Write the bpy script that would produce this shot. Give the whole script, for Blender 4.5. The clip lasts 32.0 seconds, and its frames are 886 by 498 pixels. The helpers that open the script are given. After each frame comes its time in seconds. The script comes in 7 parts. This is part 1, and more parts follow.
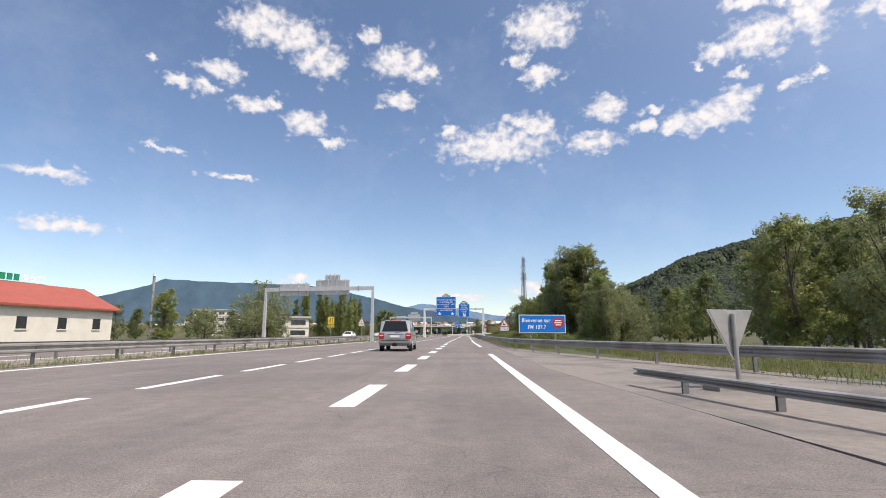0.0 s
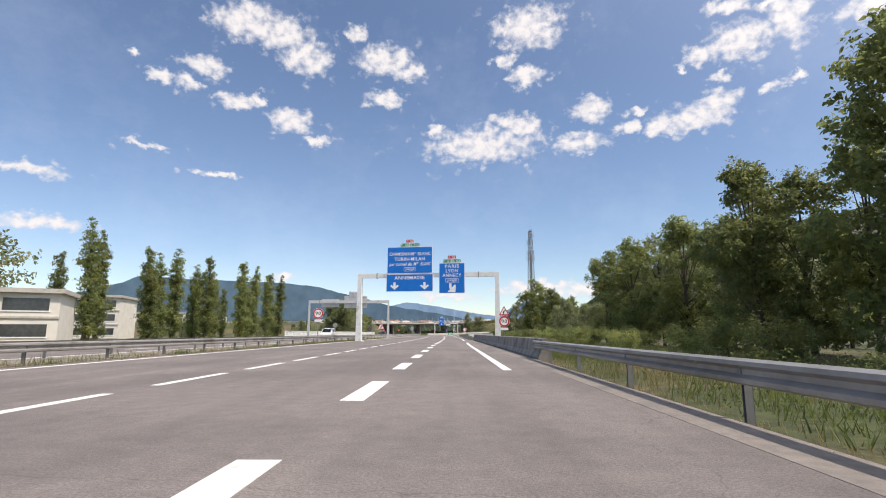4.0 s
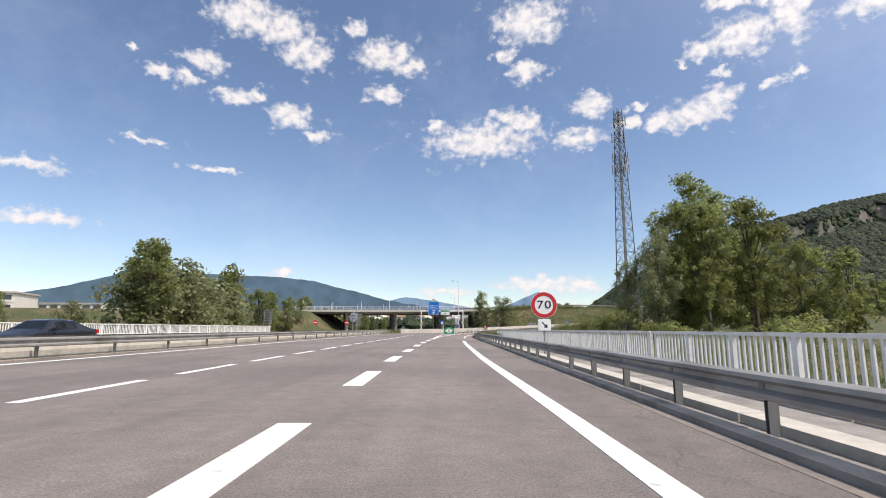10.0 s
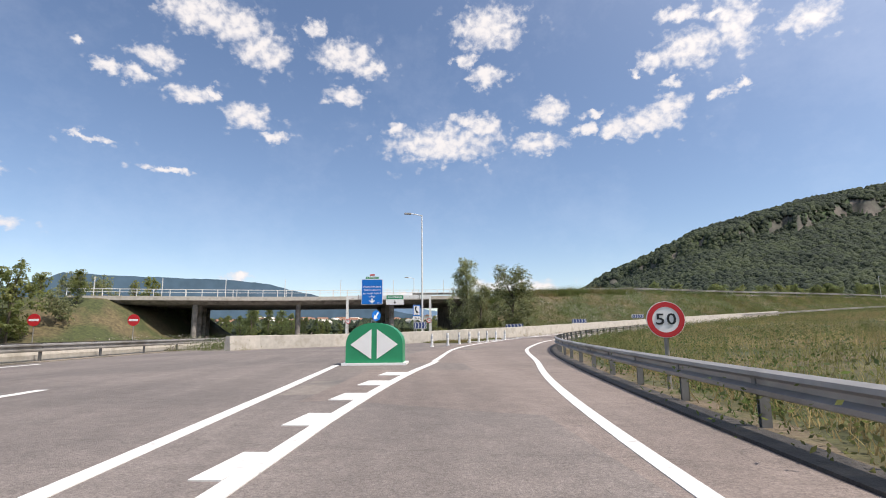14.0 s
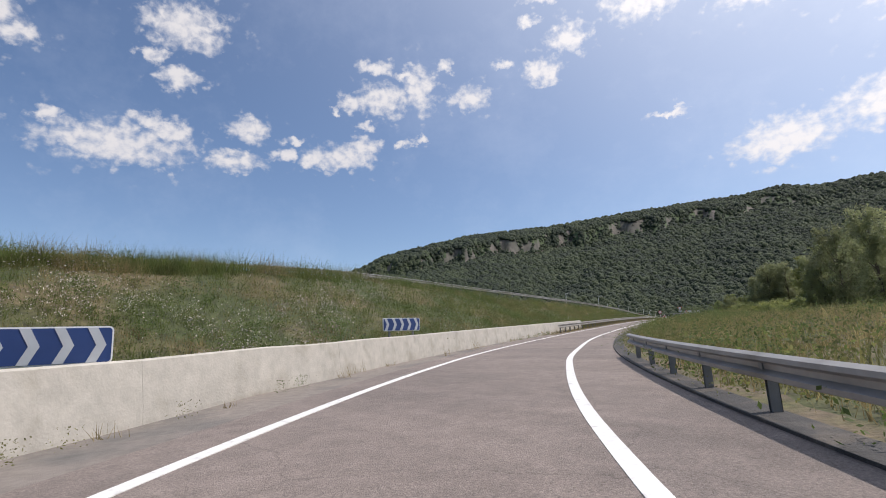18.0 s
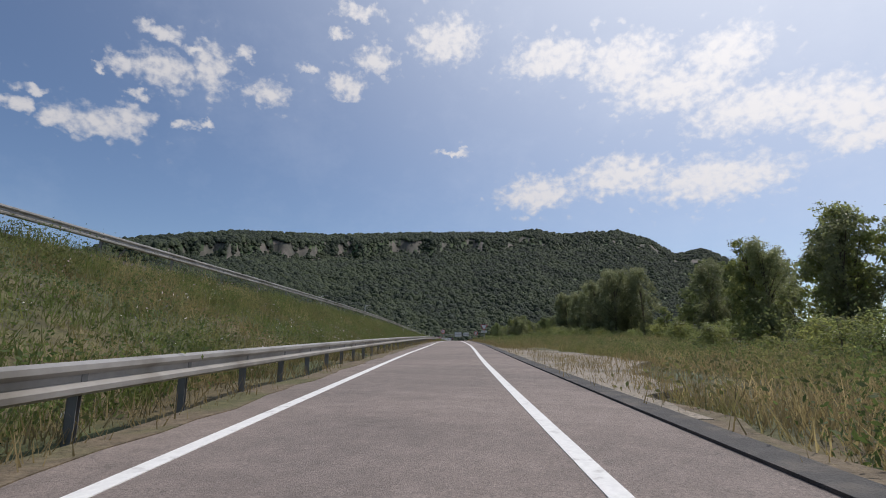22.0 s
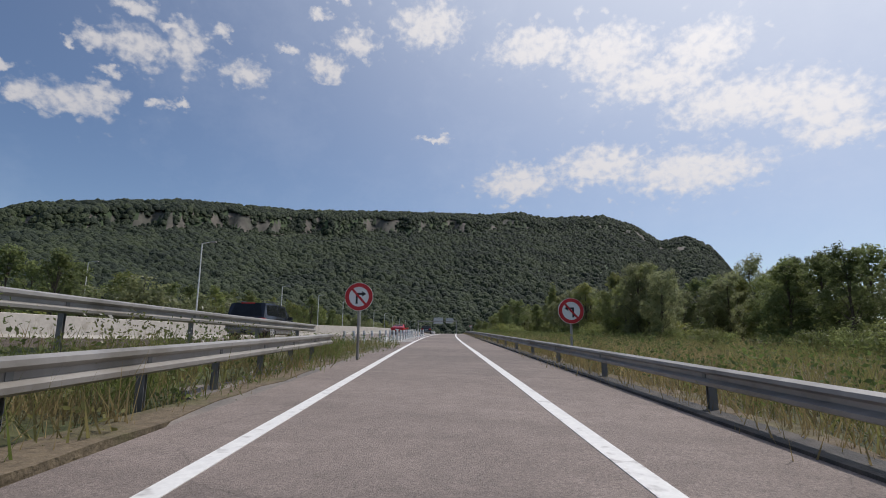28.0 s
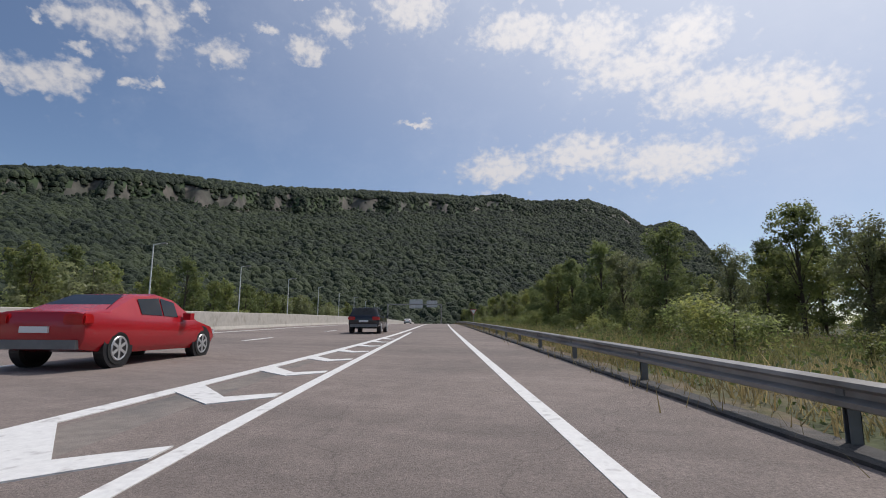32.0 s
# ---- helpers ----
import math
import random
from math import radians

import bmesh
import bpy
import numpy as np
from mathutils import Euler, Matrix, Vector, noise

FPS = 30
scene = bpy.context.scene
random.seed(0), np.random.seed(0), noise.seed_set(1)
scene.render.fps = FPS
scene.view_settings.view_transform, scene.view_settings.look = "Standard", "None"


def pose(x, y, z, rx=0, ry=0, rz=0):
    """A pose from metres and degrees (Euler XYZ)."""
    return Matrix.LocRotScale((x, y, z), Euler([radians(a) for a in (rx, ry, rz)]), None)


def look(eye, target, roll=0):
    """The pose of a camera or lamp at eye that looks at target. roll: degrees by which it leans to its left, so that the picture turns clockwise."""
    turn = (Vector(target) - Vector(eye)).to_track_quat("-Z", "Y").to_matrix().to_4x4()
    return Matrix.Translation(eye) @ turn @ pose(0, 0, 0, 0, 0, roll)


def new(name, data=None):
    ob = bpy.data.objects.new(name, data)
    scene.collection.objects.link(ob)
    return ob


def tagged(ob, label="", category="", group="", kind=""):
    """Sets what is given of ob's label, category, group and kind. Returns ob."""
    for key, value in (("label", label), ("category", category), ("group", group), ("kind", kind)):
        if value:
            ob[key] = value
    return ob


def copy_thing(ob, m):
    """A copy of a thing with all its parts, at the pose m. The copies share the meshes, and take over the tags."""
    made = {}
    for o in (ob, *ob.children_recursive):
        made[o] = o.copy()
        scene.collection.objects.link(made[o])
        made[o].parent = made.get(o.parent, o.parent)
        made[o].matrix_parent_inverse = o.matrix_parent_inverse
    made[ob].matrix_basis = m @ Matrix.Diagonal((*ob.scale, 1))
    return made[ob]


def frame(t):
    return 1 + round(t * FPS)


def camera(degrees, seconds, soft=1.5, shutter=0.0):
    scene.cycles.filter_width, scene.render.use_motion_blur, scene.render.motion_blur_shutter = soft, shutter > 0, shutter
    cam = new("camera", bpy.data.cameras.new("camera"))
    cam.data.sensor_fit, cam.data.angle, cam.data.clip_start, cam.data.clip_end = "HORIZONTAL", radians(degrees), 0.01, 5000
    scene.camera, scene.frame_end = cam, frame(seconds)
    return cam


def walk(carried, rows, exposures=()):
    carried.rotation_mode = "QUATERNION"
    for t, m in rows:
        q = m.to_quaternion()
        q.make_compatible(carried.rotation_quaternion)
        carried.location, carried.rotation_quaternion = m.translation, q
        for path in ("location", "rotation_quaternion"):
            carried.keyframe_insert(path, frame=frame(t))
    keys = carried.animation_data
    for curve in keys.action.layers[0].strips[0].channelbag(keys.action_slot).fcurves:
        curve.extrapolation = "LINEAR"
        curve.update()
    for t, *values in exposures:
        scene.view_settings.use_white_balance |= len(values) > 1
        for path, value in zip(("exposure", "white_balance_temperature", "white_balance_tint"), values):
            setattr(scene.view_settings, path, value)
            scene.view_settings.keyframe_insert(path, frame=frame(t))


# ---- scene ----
cam = camera(82.1, 32.0, soft=1.0)
PATH = [
    (0.0, 0.09, -0.04, 1.00, 99.47, -0.01, 2.39),
    (0.5, 0.02, 10.02, 1.00, 99.41, -0.02, 1.57),
    (1.0, -0.04, 20.07, 1.00, 99.20, 0.02, 1.24),
    (1.5, -0.04, 30.09, 1.00, 99.00, 0.03, 1.01),
    (2.0, -0.07, 40.12, 1.00, 99.19, 0.01, 0.63),
    (2.5, -0.19, 49.91, 1.00, 99.22, -0.01, 0.80),
    (3.0, -0.25, 59.83, 1.00, 99.29, -0.00, 0.55),
    (3.5, -0.27, 69.79, 1.00, 99.42, -0.00, 0.71),
    (4.0, -0.21, 79.75, 1.00, 99.39, -0.00, 0.78),
    (4.5, -0.08, 89.72, 1.00, 99.25, -0.00, 0.94),
    (5.0, 0.03, 99.70, 1.00, 99.11, -0.00, 1.07),
    (5.5, 0.04, 109.69, 1.00, 99.07, -0.01, 1.02),
    (6.0, -0.01, 119.71, 1.00, 99.35, -0.02, 0.63),
    (6.5, 0.04, 129.55, 1.00, 99.24, 0.01, 0.30),
    (7.0, 0.18, 139.45, 1.00, 99.13, 0.05, -0.11),
    (7.5, 0.29, 149.35, 1.00, 98.93, 0.05, -0.02),
    (8.0, 0.35, 159.25, 1.00, 98.83, 0.02, 0.24),
    (8.5, 0.36, 169.15, 1.00, 98.90, 0.04, 0.63),
    (9.0, 0.31, 179.06, 1.00, 98.88, 0.05, 0.91),
    (9.5, 0.17, 189.02, 1.00, 98.95, -0.02, 0.85),
    (10.0, 0.01, 198.98, 1.00, 98.90, -0.04, 0.74),
    (10.5, -0.17, 208.83, 1.00, 98.91, -0.02, 0.68),
    (11.0, -0.31, 218.48, 1.00, 99.17, -0.04, 0.28),
    (11.5, -0.37, 227.79, 1.00, 99.66, -0.03, -0.01),
    (12.0, -0.31, 236.81, 1.00, 99.98, 0.03, -0.30),
    (12.5, -0.17, 245.57, 1.00, 99.78, 0.03, -0.30),
    (13.0, 0.01, 254.06, 1.00, 99.45, 0.03, -0.19),
    (13.5, 0.26, 262.40, 1.00, 99.26, 0.17, -1.86),
    (14.0, 0.97, 270.44, 1.00, 99.24, 0.63, -3.61),
    (14.5, 2.22, 278.14, 1.02, 99.15, 1.37, -6.02),
    (15.0, 3.75, 285.50, 1.05, 99.05, 1.89, -8.92),
    (15.5, 5.35, 292.52, 1.11, 98.91, 1.69, -12.09),
    (16.0, 7.35, 299.05, 1.19, 98.74, 1.13, -16.15),
    (16.5, 9.92, 305.20, 1.30, 99.22, 0.93, -20.91),
    (17.0, 13.13, 311.07, 1.43, 99.90, 1.21, -26.26),
    (17.5, 16.88, 316.54, 1.60, 100.27, 1.98, -31.55),
    (18.0, 20.97, 321.73, 1.79, 101.06, 3.00, -37.33),
    (18.5, 25.55, 326.43, 2.02, 101.19, 3.57, -43.23),
    (19.0, 30.39, 330.63, 2.26, 101.10, 3.25, -48.96),
    (19.5, 35.56, 334.44, 2.51, 100.97, 2.42, -53.92),
    (20.0, 40.84, 338.03, 2.77, 101.07, 1.53, -58.04),
    (20.5, 46.32, 341.42, 3.05, 101.14, 0.66, -61.02),
    (21.0, 52.30, 344.62, 3.34, 101.36, 0.18, -62.06),
    (21.5, 58.38, 347.59, 3.63, 101.66, 0.19, -62.38),
    (22.0, 64.39, 350.73, 3.91, 101.78, 0.23, -62.59),
    (22.5, 70.51, 353.94, 4.21, 101.99, 0.07, -63.09),
    (23.0, 76.80, 357.14, 4.51, 101.14, -0.19, -63.48),
    (23.5, 83.26, 360.38, 4.81, 101.99, -0.34, -64.12),
    (24.0, 89.87, 363.67, 5.11, 102.19, -0.31, -64.26),
    (24.5, 96.68, 366.85, 5.41, 101.81, -0.21, -64.23),
    (25.0, 103.45, 370.02, 5.70, 101.37, -0.14, -64.30),
    (25.5, 110.19, 373.24, 5.98, 101.39, -0.17, -64.54),
    (26.0, 116.89, 376.53, 6.25, 101.20, -0.18, -64.59),
    (26.5, 123.59, 379.90, 6.51, 100.92, -0.14, -64.61),
    (27.0, 130.33, 383.29, 6.76, 100.64, -0.10, -64.64),
    (27.5, 137.15, 386.64, 7.01, 100.42, -0.13, -64.73),
    (28.0, 144.05, 389.94, 7.25, 100.31, -0.20, -65.00),
    (28.5, 151.00, 393.24, 7.48, 99.87, -0.21, -65.25),
    (29.0, 158.00, 396.54, 7.71, 99.60, -0.21, -65.52),
    (29.5, 165.04, 399.78, 7.93, 99.59, -0.15, -65.65),
    (30.0, 172.03, 403.09, 8.14, 99.02, -0.06, -65.70),
    (30.5, 179.06, 406.38, 8.35, 98.67, -0.08, -65.64),
    (31.0, 186.15, 409.62, 8.55, 98.93, -0.12, -65.94),
    (31.5, 193.29, 412.79, 8.74, 99.08, -0.13, -66.63),
    (32.0, 200.54, 415.86, 8.93, 98.74, -0.26, -67.13),
]
walk(cam, [(t, pose(*r)) for t, *r in PATH], exposures=[(0.0, 0.10, 6900, 15), (14.0, 0.09, 6900, 15), (17.0, -0.04, 6700, 15), (20.5, -0.54, 6450, 14), (32.0, -0.66, 6480, 14)])

# ---- world, sun, exposure ----
SUN_AZ, SUN_EL = radians(118.0), radians(57.0)
sun = new("sun", bpy.data.lights.new("sun", "SUN"))
sun.data.energy, sun.data.angle, sun.data.color = 4.3, radians(0.5), (1.0, 0.955, 0.88)
_sd = Vector((math.sin(SUN_AZ) * math.cos(SUN_EL), math.cos(SUN_AZ) * math.cos(SUN_EL), math.sin(SUN_EL)))
sun.matrix_world = look(_sd * 50, (0, 0, 0))

# single cumulus puffs and streaks: azimuth, elevation, half width, half height in degrees
CLOUDS_A = (
    (-41.4, 14.2, 3.1, 0.7), (-39.8, 9.7, 3.2, 0.7), (-33.9, 26.1, 0.9, 0.5), (-32.1, 18.0, 2.5, 0.4), (-31.5, 24.8, 1.3, 0.6), (-29.1, 24.4, 1.5, 0.7),
    (-27.6, 26.6, 2.8, 1.1), (-25.4, 16.1, 2.8, 0.4), (-24.0, 23.7, 2.3, 0.9), (-23.4, 31.4, 4.4, 2.0), (-21.6, 24.3, 0.9, 0.6), (-19.7, 30.7, 3.5, 1.8),
    (-18.3, 22.6, 2.6, 1.3), (-18.1, 5.9, 1.6, 0.6), (-17.1, 29.2, 3.2, 1.8), (-15.4, 20.8, 1.6, 0.7), (-11.3, 31.9, 1.5, 0.9), (-7.8, 25.8, 2.6, 0.9),
    (-7.8, 29.5, 3.8, 1.6), (-4.5, 28.5, 1.9, 1.0), (-1.7, 22.4, 1.1, 0.8), (-0.4, 4.2, 3.6, 0.7),
)
CLOUDS_B = (
    (4.0, 20.8, 7.0, 2.1), (6.5, 29.7, 1.4, 0.8), (6.7, 23.4, 1.8, 1.0), (8.9, 22.7, 2.5, 1.3), (9.1, 27.9, 2.2, 1.1), (9.6, 32.5, 4.4, 2.3),
    (9.7, 4.8, 5.4, 0.9), (14.6, 4.7, 2.6, 0.9), (15.2, 20.4, 3.1, 1.1), (16.3, 23.8, 2.6, 1.3), (20.1, 21.6, 1.3, 0.7), (21.1, 22.9, 1.3, 0.5),
    (23.2, 20.6, 1.9, 0.9), (26.1, 25.8, 0.8, 0.5), (26.6, 20.9, 4.3, 1.6), (28.1, 26.5, 2.0, 1.2), (29.0, 21.9, 2.2, 0.9), (29.9, 23.8, 1.4, 0.6),
    (30.8, 30.1, 2.2, 0.8), (31.5, 26.7, 3.2, 2.1), (33.9, 21.8, 1.3, 0.5), (34.2, 29.2, 1.5, 0.6),
)
CLOUDS_C = (
    (35.8, 22.1, 1.2, 0.4), (36.1, 27.2, 2.1, 2.6), (39.3, 29.2, 1.3, 0.9), (42.0, 25.7, 3.0, 1.4), (46.7, 28.2, 1.3, 0.7), (49.7, 31.9, 1.5, 0.6),
    (51.2, 27.2, 2.2, 1.4), (52.2, 34.5, 3.0, 0.9), (54.4, 29.9, 2.6, 1.6), (63.2, 32.2, 4.7, 2.4), (64.3, 20.4, 1.9, 0.4), (73.8, 15.8, 3.9, 1.6),
    (76.1, 29.6, 4.4, 1.6), (82.8, 16.8, 4.5, 1.9), (84.4, 28.0, 4.0, 2.4), (89.4, 24.5, 5.4, 1.8), (92.0, 15.2, 6.0, 1.9), (94.3, 26.9, 3.4, 2.0),
    (97.0, 21.1, 6.0, 2.0), (103.6, 19.3, 3.5, 2.2), (104.5, 16.4, 3.3, 1.1),
)


def make_world():
    w = bpy.data.worlds.new("sky")
    scene.world = w
    w.use_nodes = True
    nt = w.node_tree
    nt.nodes.clear()

    def nd(kind, **kw):
        n = nt.nodes.new(kind)
        for k, v in kw.items():
            if k == "op":
                n.operation = v
            elif k == "typ":
                n.sky_type = v
        return n

    def math_n(op, a, b=None, clamp=False):
        n = nt.nodes.new("ShaderNodeMath")
        n.operation, n.use_clamp = op, clamp
        for i, v in enumerate((a, b)):
            if v is None:
                continue
            if isinstance(v, (int, float)):
                n.inputs[i].default_value = v
            else:
                nt.links.new(v, n.inputs[i])
        return n.outputs[0]

    sky = nd("ShaderNodeTexSky", typ="NISHITA")
    sky.sun_disc, sky.sun_elevation, sky.sun_rotation = False, SUN_EL, SUN_AZ
    sky.altitude, sky.air_density, sky.dust_density, sky.ozone_density = 400, 1.0, 0.15, 3.0
    tc = nd("ShaderNodeTexCoord")
    sep = nd("ShaderNodeSeparateXYZ")
    nt.links.new(tc.outputs["Generated"], sep.inputs[0])
    az = math_n("ARCTAN2", sep.outputs[0], sep.outputs[1])
    el = math_n("ARCSINE", sep.outputs[2])
    azd, eld = math_n("MULTIPLY", az, 57.2958), math_n("MULTIPLY", el, 57.2958)
    comb = nd("ShaderNodeCombineXYZ")
    nt.links.new(azd, comb.inputs[0])
    nt.links.new(math_n("MULTIPLY", eld, 1.25), comb.inputs[1])

    def noise_n(scale, detail, rough, dist=0.0, out=0):
        n = nd("ShaderNodeTexNoise")
        n.inputs["Scale"].default_value, n.inputs["Detail"].default_value = scale, detail
        n.inputs["Roughness"].default_value, n.inputs["Distortion"].default_value = rough, dist
        nt.links.new(comb.outputs[0], n.inputs["Vector"])
        return n.outputs[out]

    # billows: the outline of each puff is bent by noise
    bend = nd("ShaderNodeSeparateXYZ")
    nt.links.new(noise_n(0.5, 6.0, 0.56, 0.0, 1), bend.inputs[0])
    azb = math_n("ADD", azd, math_n("MULTIPLY", math_n("SUBTRACT", bend.outputs[0], 0.5), 4.2))
    elb = math_n("ADD", eld, math_n("MULTIPLY", math_n("SUBTRACT", bend.outputs[1], 0.5), 3.0))
    total = None
    for a, e, wd, ht in CLOUDS_A + CLOUDS_B + CLOUDS_C:
        e += float(np.interp(a, [22, 30, 46], [0.0, 0.8, 1.9]))
        if a > 72:
            wd, ht = wd * 1.3, ht * 1.25
        dx = math_n("DIVIDE", math_n("SUBTRACT", azb, a), wd)
        dy = math_n("DIVIDE", math_n("SUBTRACT", elb, e), ht)
        r2 = math_n("ADD", math_n("MULTIPLY", dx, dx), math_n("MULTIPLY", dy, dy))
        total = r2 if total is None else math_n("MINIMUM", total, r2)
    near = math_n("SUBTRACT", 1.0, math_n("MULTIPLY", total, 0.22), True)
    total = math_n("SUBTRACT", 1.0, math_n("MULTIPLY", total, 0.72), True)
    fine = noise_n(0.95, 6.0, 0.52, 0.2)
    dens = math_n("ADD", total, math_n("MULTIPLY", math_n("SUBTRACT", fine, 0.53), 1.9))
    dens = math_n("MULTIPLY", dens, math_n("GREATER_THAN", total, 0.001))
    # torn scraps round the puffs
    scrap = math_n("MULTIPLY", math_n("SUBTRACT", noise_n(0.62, 3.0, 0.5), 0.575), 4.5)
    scrap = math_n("MULTIPLY", math_n("MAXIMUM", scrap, 0.0), math_n("MULTIPLY", near, 1.5, True))
    scrap = math_n("MINIMUM", scrap, 0.55)
    dens = math_n("MAXIMUM", dens, scrap)
    soft = nd("ShaderNodeMapRange")
    soft.interpolation_type = "SMOOTHSTEP"
    soft.inputs["From Min"].default_value, soft.inputs["From Max"].default_value = 0.0, 1.05
    nt.links.new(dens, soft.inputs["Value"])
    mask = math_n("MULTIPLY", soft.outputs[0], 0.94, True)
    # thin high veil, a little thicker towards the sun
    veil = math_n("MULTIPLY", math_n("SUBTRACT", noise_n(0.05, 6.0, 0.7), 0.48, True), 0.30, True)
    dot = nd("ShaderNodeVectorMath", op="DOT_PRODUCT")
    nt.links.new(tc.outputs["Generated"], dot.inputs[0])
    dot.inputs[1].default_value = _sd
    glare = math_n("POWER", math_n("MAXIMUM", dot.outputs["Value"], 0.0), 3.5)
    bright = nd("ShaderNodeMix")
    bright.data_type = "RGBA"
    bright.inputs["A"].default_value = (4.6, 4.95, 5.6, 1)
    bright.inputs["B"].default_value = (6.4, 6.4, 6.45, 1)
    nt.links.new(math_n("ADD", math_n("MULTIPLY", dens, 0.9, True), math_n("MULTIPLY", glare, 0.8), True), bright.inputs["Factor"])
    m1 = nd("ShaderNodeMix")
    m1.data_type = "RGBA"
    m1.inputs["B"].default_value = (8.0, 8.7, 9.8, 1)
    nt.links.new(sky.outputs[0], m1.inputs["A"])
    nt.links.new(math_n("ADD", veil, math_n("MULTIPLY", glare, 1.30), True), m1.inputs["Factor"])
    m2 = nd("ShaderNodeMix")
    m2.data_type = "RGBA"
    nt.links.new(m1.outputs["Result"], m2.inputs["A"])
    sunny = nd("ShaderNodeMix")
    sunny.data_type = "RGBA"
    sunny.inputs["B"].default_value = (15.0, 14.8, 14.4, 1)
    nt.links.new(bright.outputs["Result"], sunny.inputs["A"])
    nt.links.new(math_n("MULTIPLY", glare, 0.75, True), sunny.inputs["Factor"])
    nt.links.new(sunny.outputs["Result"], m2.inputs["B"])
    nt.links.new(mask, m2.inputs["Factor"])
    bg = nd("ShaderNodeBackground")
    bg.inputs["Strength"].default_value = 0.142
    nt.links.new(m2.outputs["Result"], bg.inputs["Color"])
    out = nd("ShaderNodeOutputWorld")
    nt.links.new(bg.outputs[0], out.inputs[0])


make_world()


# ---- materials ----
def mat(name, col, rough=0.7, metal=0.0, var=0.25, scale=3.0, bump=0.0, bscale=40.0, second=None, smix=0.5, sscale=0.6, random=0.0, spec=0.5, trans=0.0):
    """A surface of base colour col, varied by fine and broad noise, with an optional second colour in blotches."""
    m = bpy.data.materials.new(name)
    m.use_nodes = True
    nt = m.node_tree
    b = nt.nodes["Principled BSDF"]
    b.inputs["Roughness"].default_value, b.inputs["Metallic"].default_value = rough, metal
    b.inputs["Specular IOR Level"].default_value = spec
    tc = nt.nodes.new("ShaderNodeNewGeometry")
    n1 = nt.nodes.new("ShaderNodeTexNoise")
    n1.inputs["Scale"].default_value, n1.inputs["Detail"].default_value, n1.inputs["Roughness"].default_value = scale, 6, 0.65
    nt.links.new(tc.outputs["Position"], n1.inputs["Vector"])
    ramp = nt.nodes.new("ShaderNodeMapRange")
    ramp.inputs["To Min"].default_value, ramp.inputs["To Max"].default_value = 1 - var, 1 + var
    ramp.inputs["From Min"].default_value, ramp.inputs["From Max"].default_value = 0.3, 0.7
    nt.links.new(n1.outputs[0], ramp.inputs["Value"])
    fac = ramp.outputs[0]
    if random:
        oi = nt.nodes.new("ShaderNodeObjectInfo")
        mr = nt.nodes.new("ShaderNodeMapRange")
        mr.inputs["To Min"].default_value, mr.inputs["To Max"].default_value = 1 - random, 1 + random
        nt.links.new(oi.outputs["Random"], mr.inputs["Value"])
        mu = nt.nodes.new("ShaderNodeMath")
        mu.operation = "MULTIPLY"
        nt.links.new(fac, mu.inputs[0])
        nt.links.new(mr.outputs[0], mu.inputs[1])
        fac = mu.outputs[0]
    base = nt.nodes.new("ShaderNodeMix")
    base.data_type = "RGBA"
    base.inputs["A"].default_value = (*col, 1)
    base.inputs["B"].default_value = (*(second or col), 1)
    base.inputs["Factor"].default_value = 0.0
    if second:
        n2 = nt.nodes.new("ShaderNodeTexNoise")
        n2.inputs["Scale"].default_value, n2.inputs["Detail"].default_value = sscale, 5
        nt.links.new(tc.outputs["Position"], n2.inputs["Vector"])
        r2 = nt.nodes.new("ShaderNodeMapRange")
        r2.inputs["From Min"].default_value, r2.inputs["From Max"].default_value = 0.62 - 0.3 * smix, 0.78 - 0.3 * smix
        nt.links.new(n2.outputs[0], r2.inputs["Value"])
        nt.links.new(r2.outputs[0], base.inputs["Factor"])
    hs = nt.nodes.new("ShaderNodeMix")
    hs.data_type, hs.blend_type = "RGBA", "MULTIPLY"
    hs.inputs["Factor"].default_value = 1.0
    cv = nt.nodes.new("ShaderNodeCombineColor")
    for i in range(3):
        nt.links.new(fac, cv.inputs[i])
    nt.links.new(base.outputs["Result"], hs.inputs["A"])
    nt.links.new(cv.outputs[0], hs.inputs["B"])
    nt.links.new(hs.outputs["Result"], b.inputs["Base Color"])
    if bump:
        n3 = nt.nodes.new("ShaderNodeTexNoise")
        n3.inputs["Scale"].default_value, n3.inputs["Detail"].default_value = bscale, 4
        nt.links.new(tc.outputs["Position"], n3.inputs["Vector"])
        bp = nt.nodes.new("ShaderNodeBump")
        bp.inputs["Strength"].default_value, bp.inputs["Distance"].default_value = bump, 0.02
        nt.links.new(n3.outputs[0], bp.inputs["Height"])
        nt.links.new(bp.outputs[0], b.inputs["Normal"])
    if trans:
        b.inputs["Subsurface Weight"].default_value = 0.0
        tr = nt.nodes.new("ShaderNodeBsdfTranslucent")
        nt.links.new(hs.outputs["Result"], tr.inputs[0])
        mx = nt.nodes.new("ShaderNodeMixShader")
        mx.inputs[0].default_value = trans
        nt.links.new(b.outputs[0], mx.inputs[1])
        nt.links.new(tr.outputs[0], mx.inputs[2])
        nt.links.new(mx.outputs[0], nt.nodes["Material Output"].inputs[0])
    return m


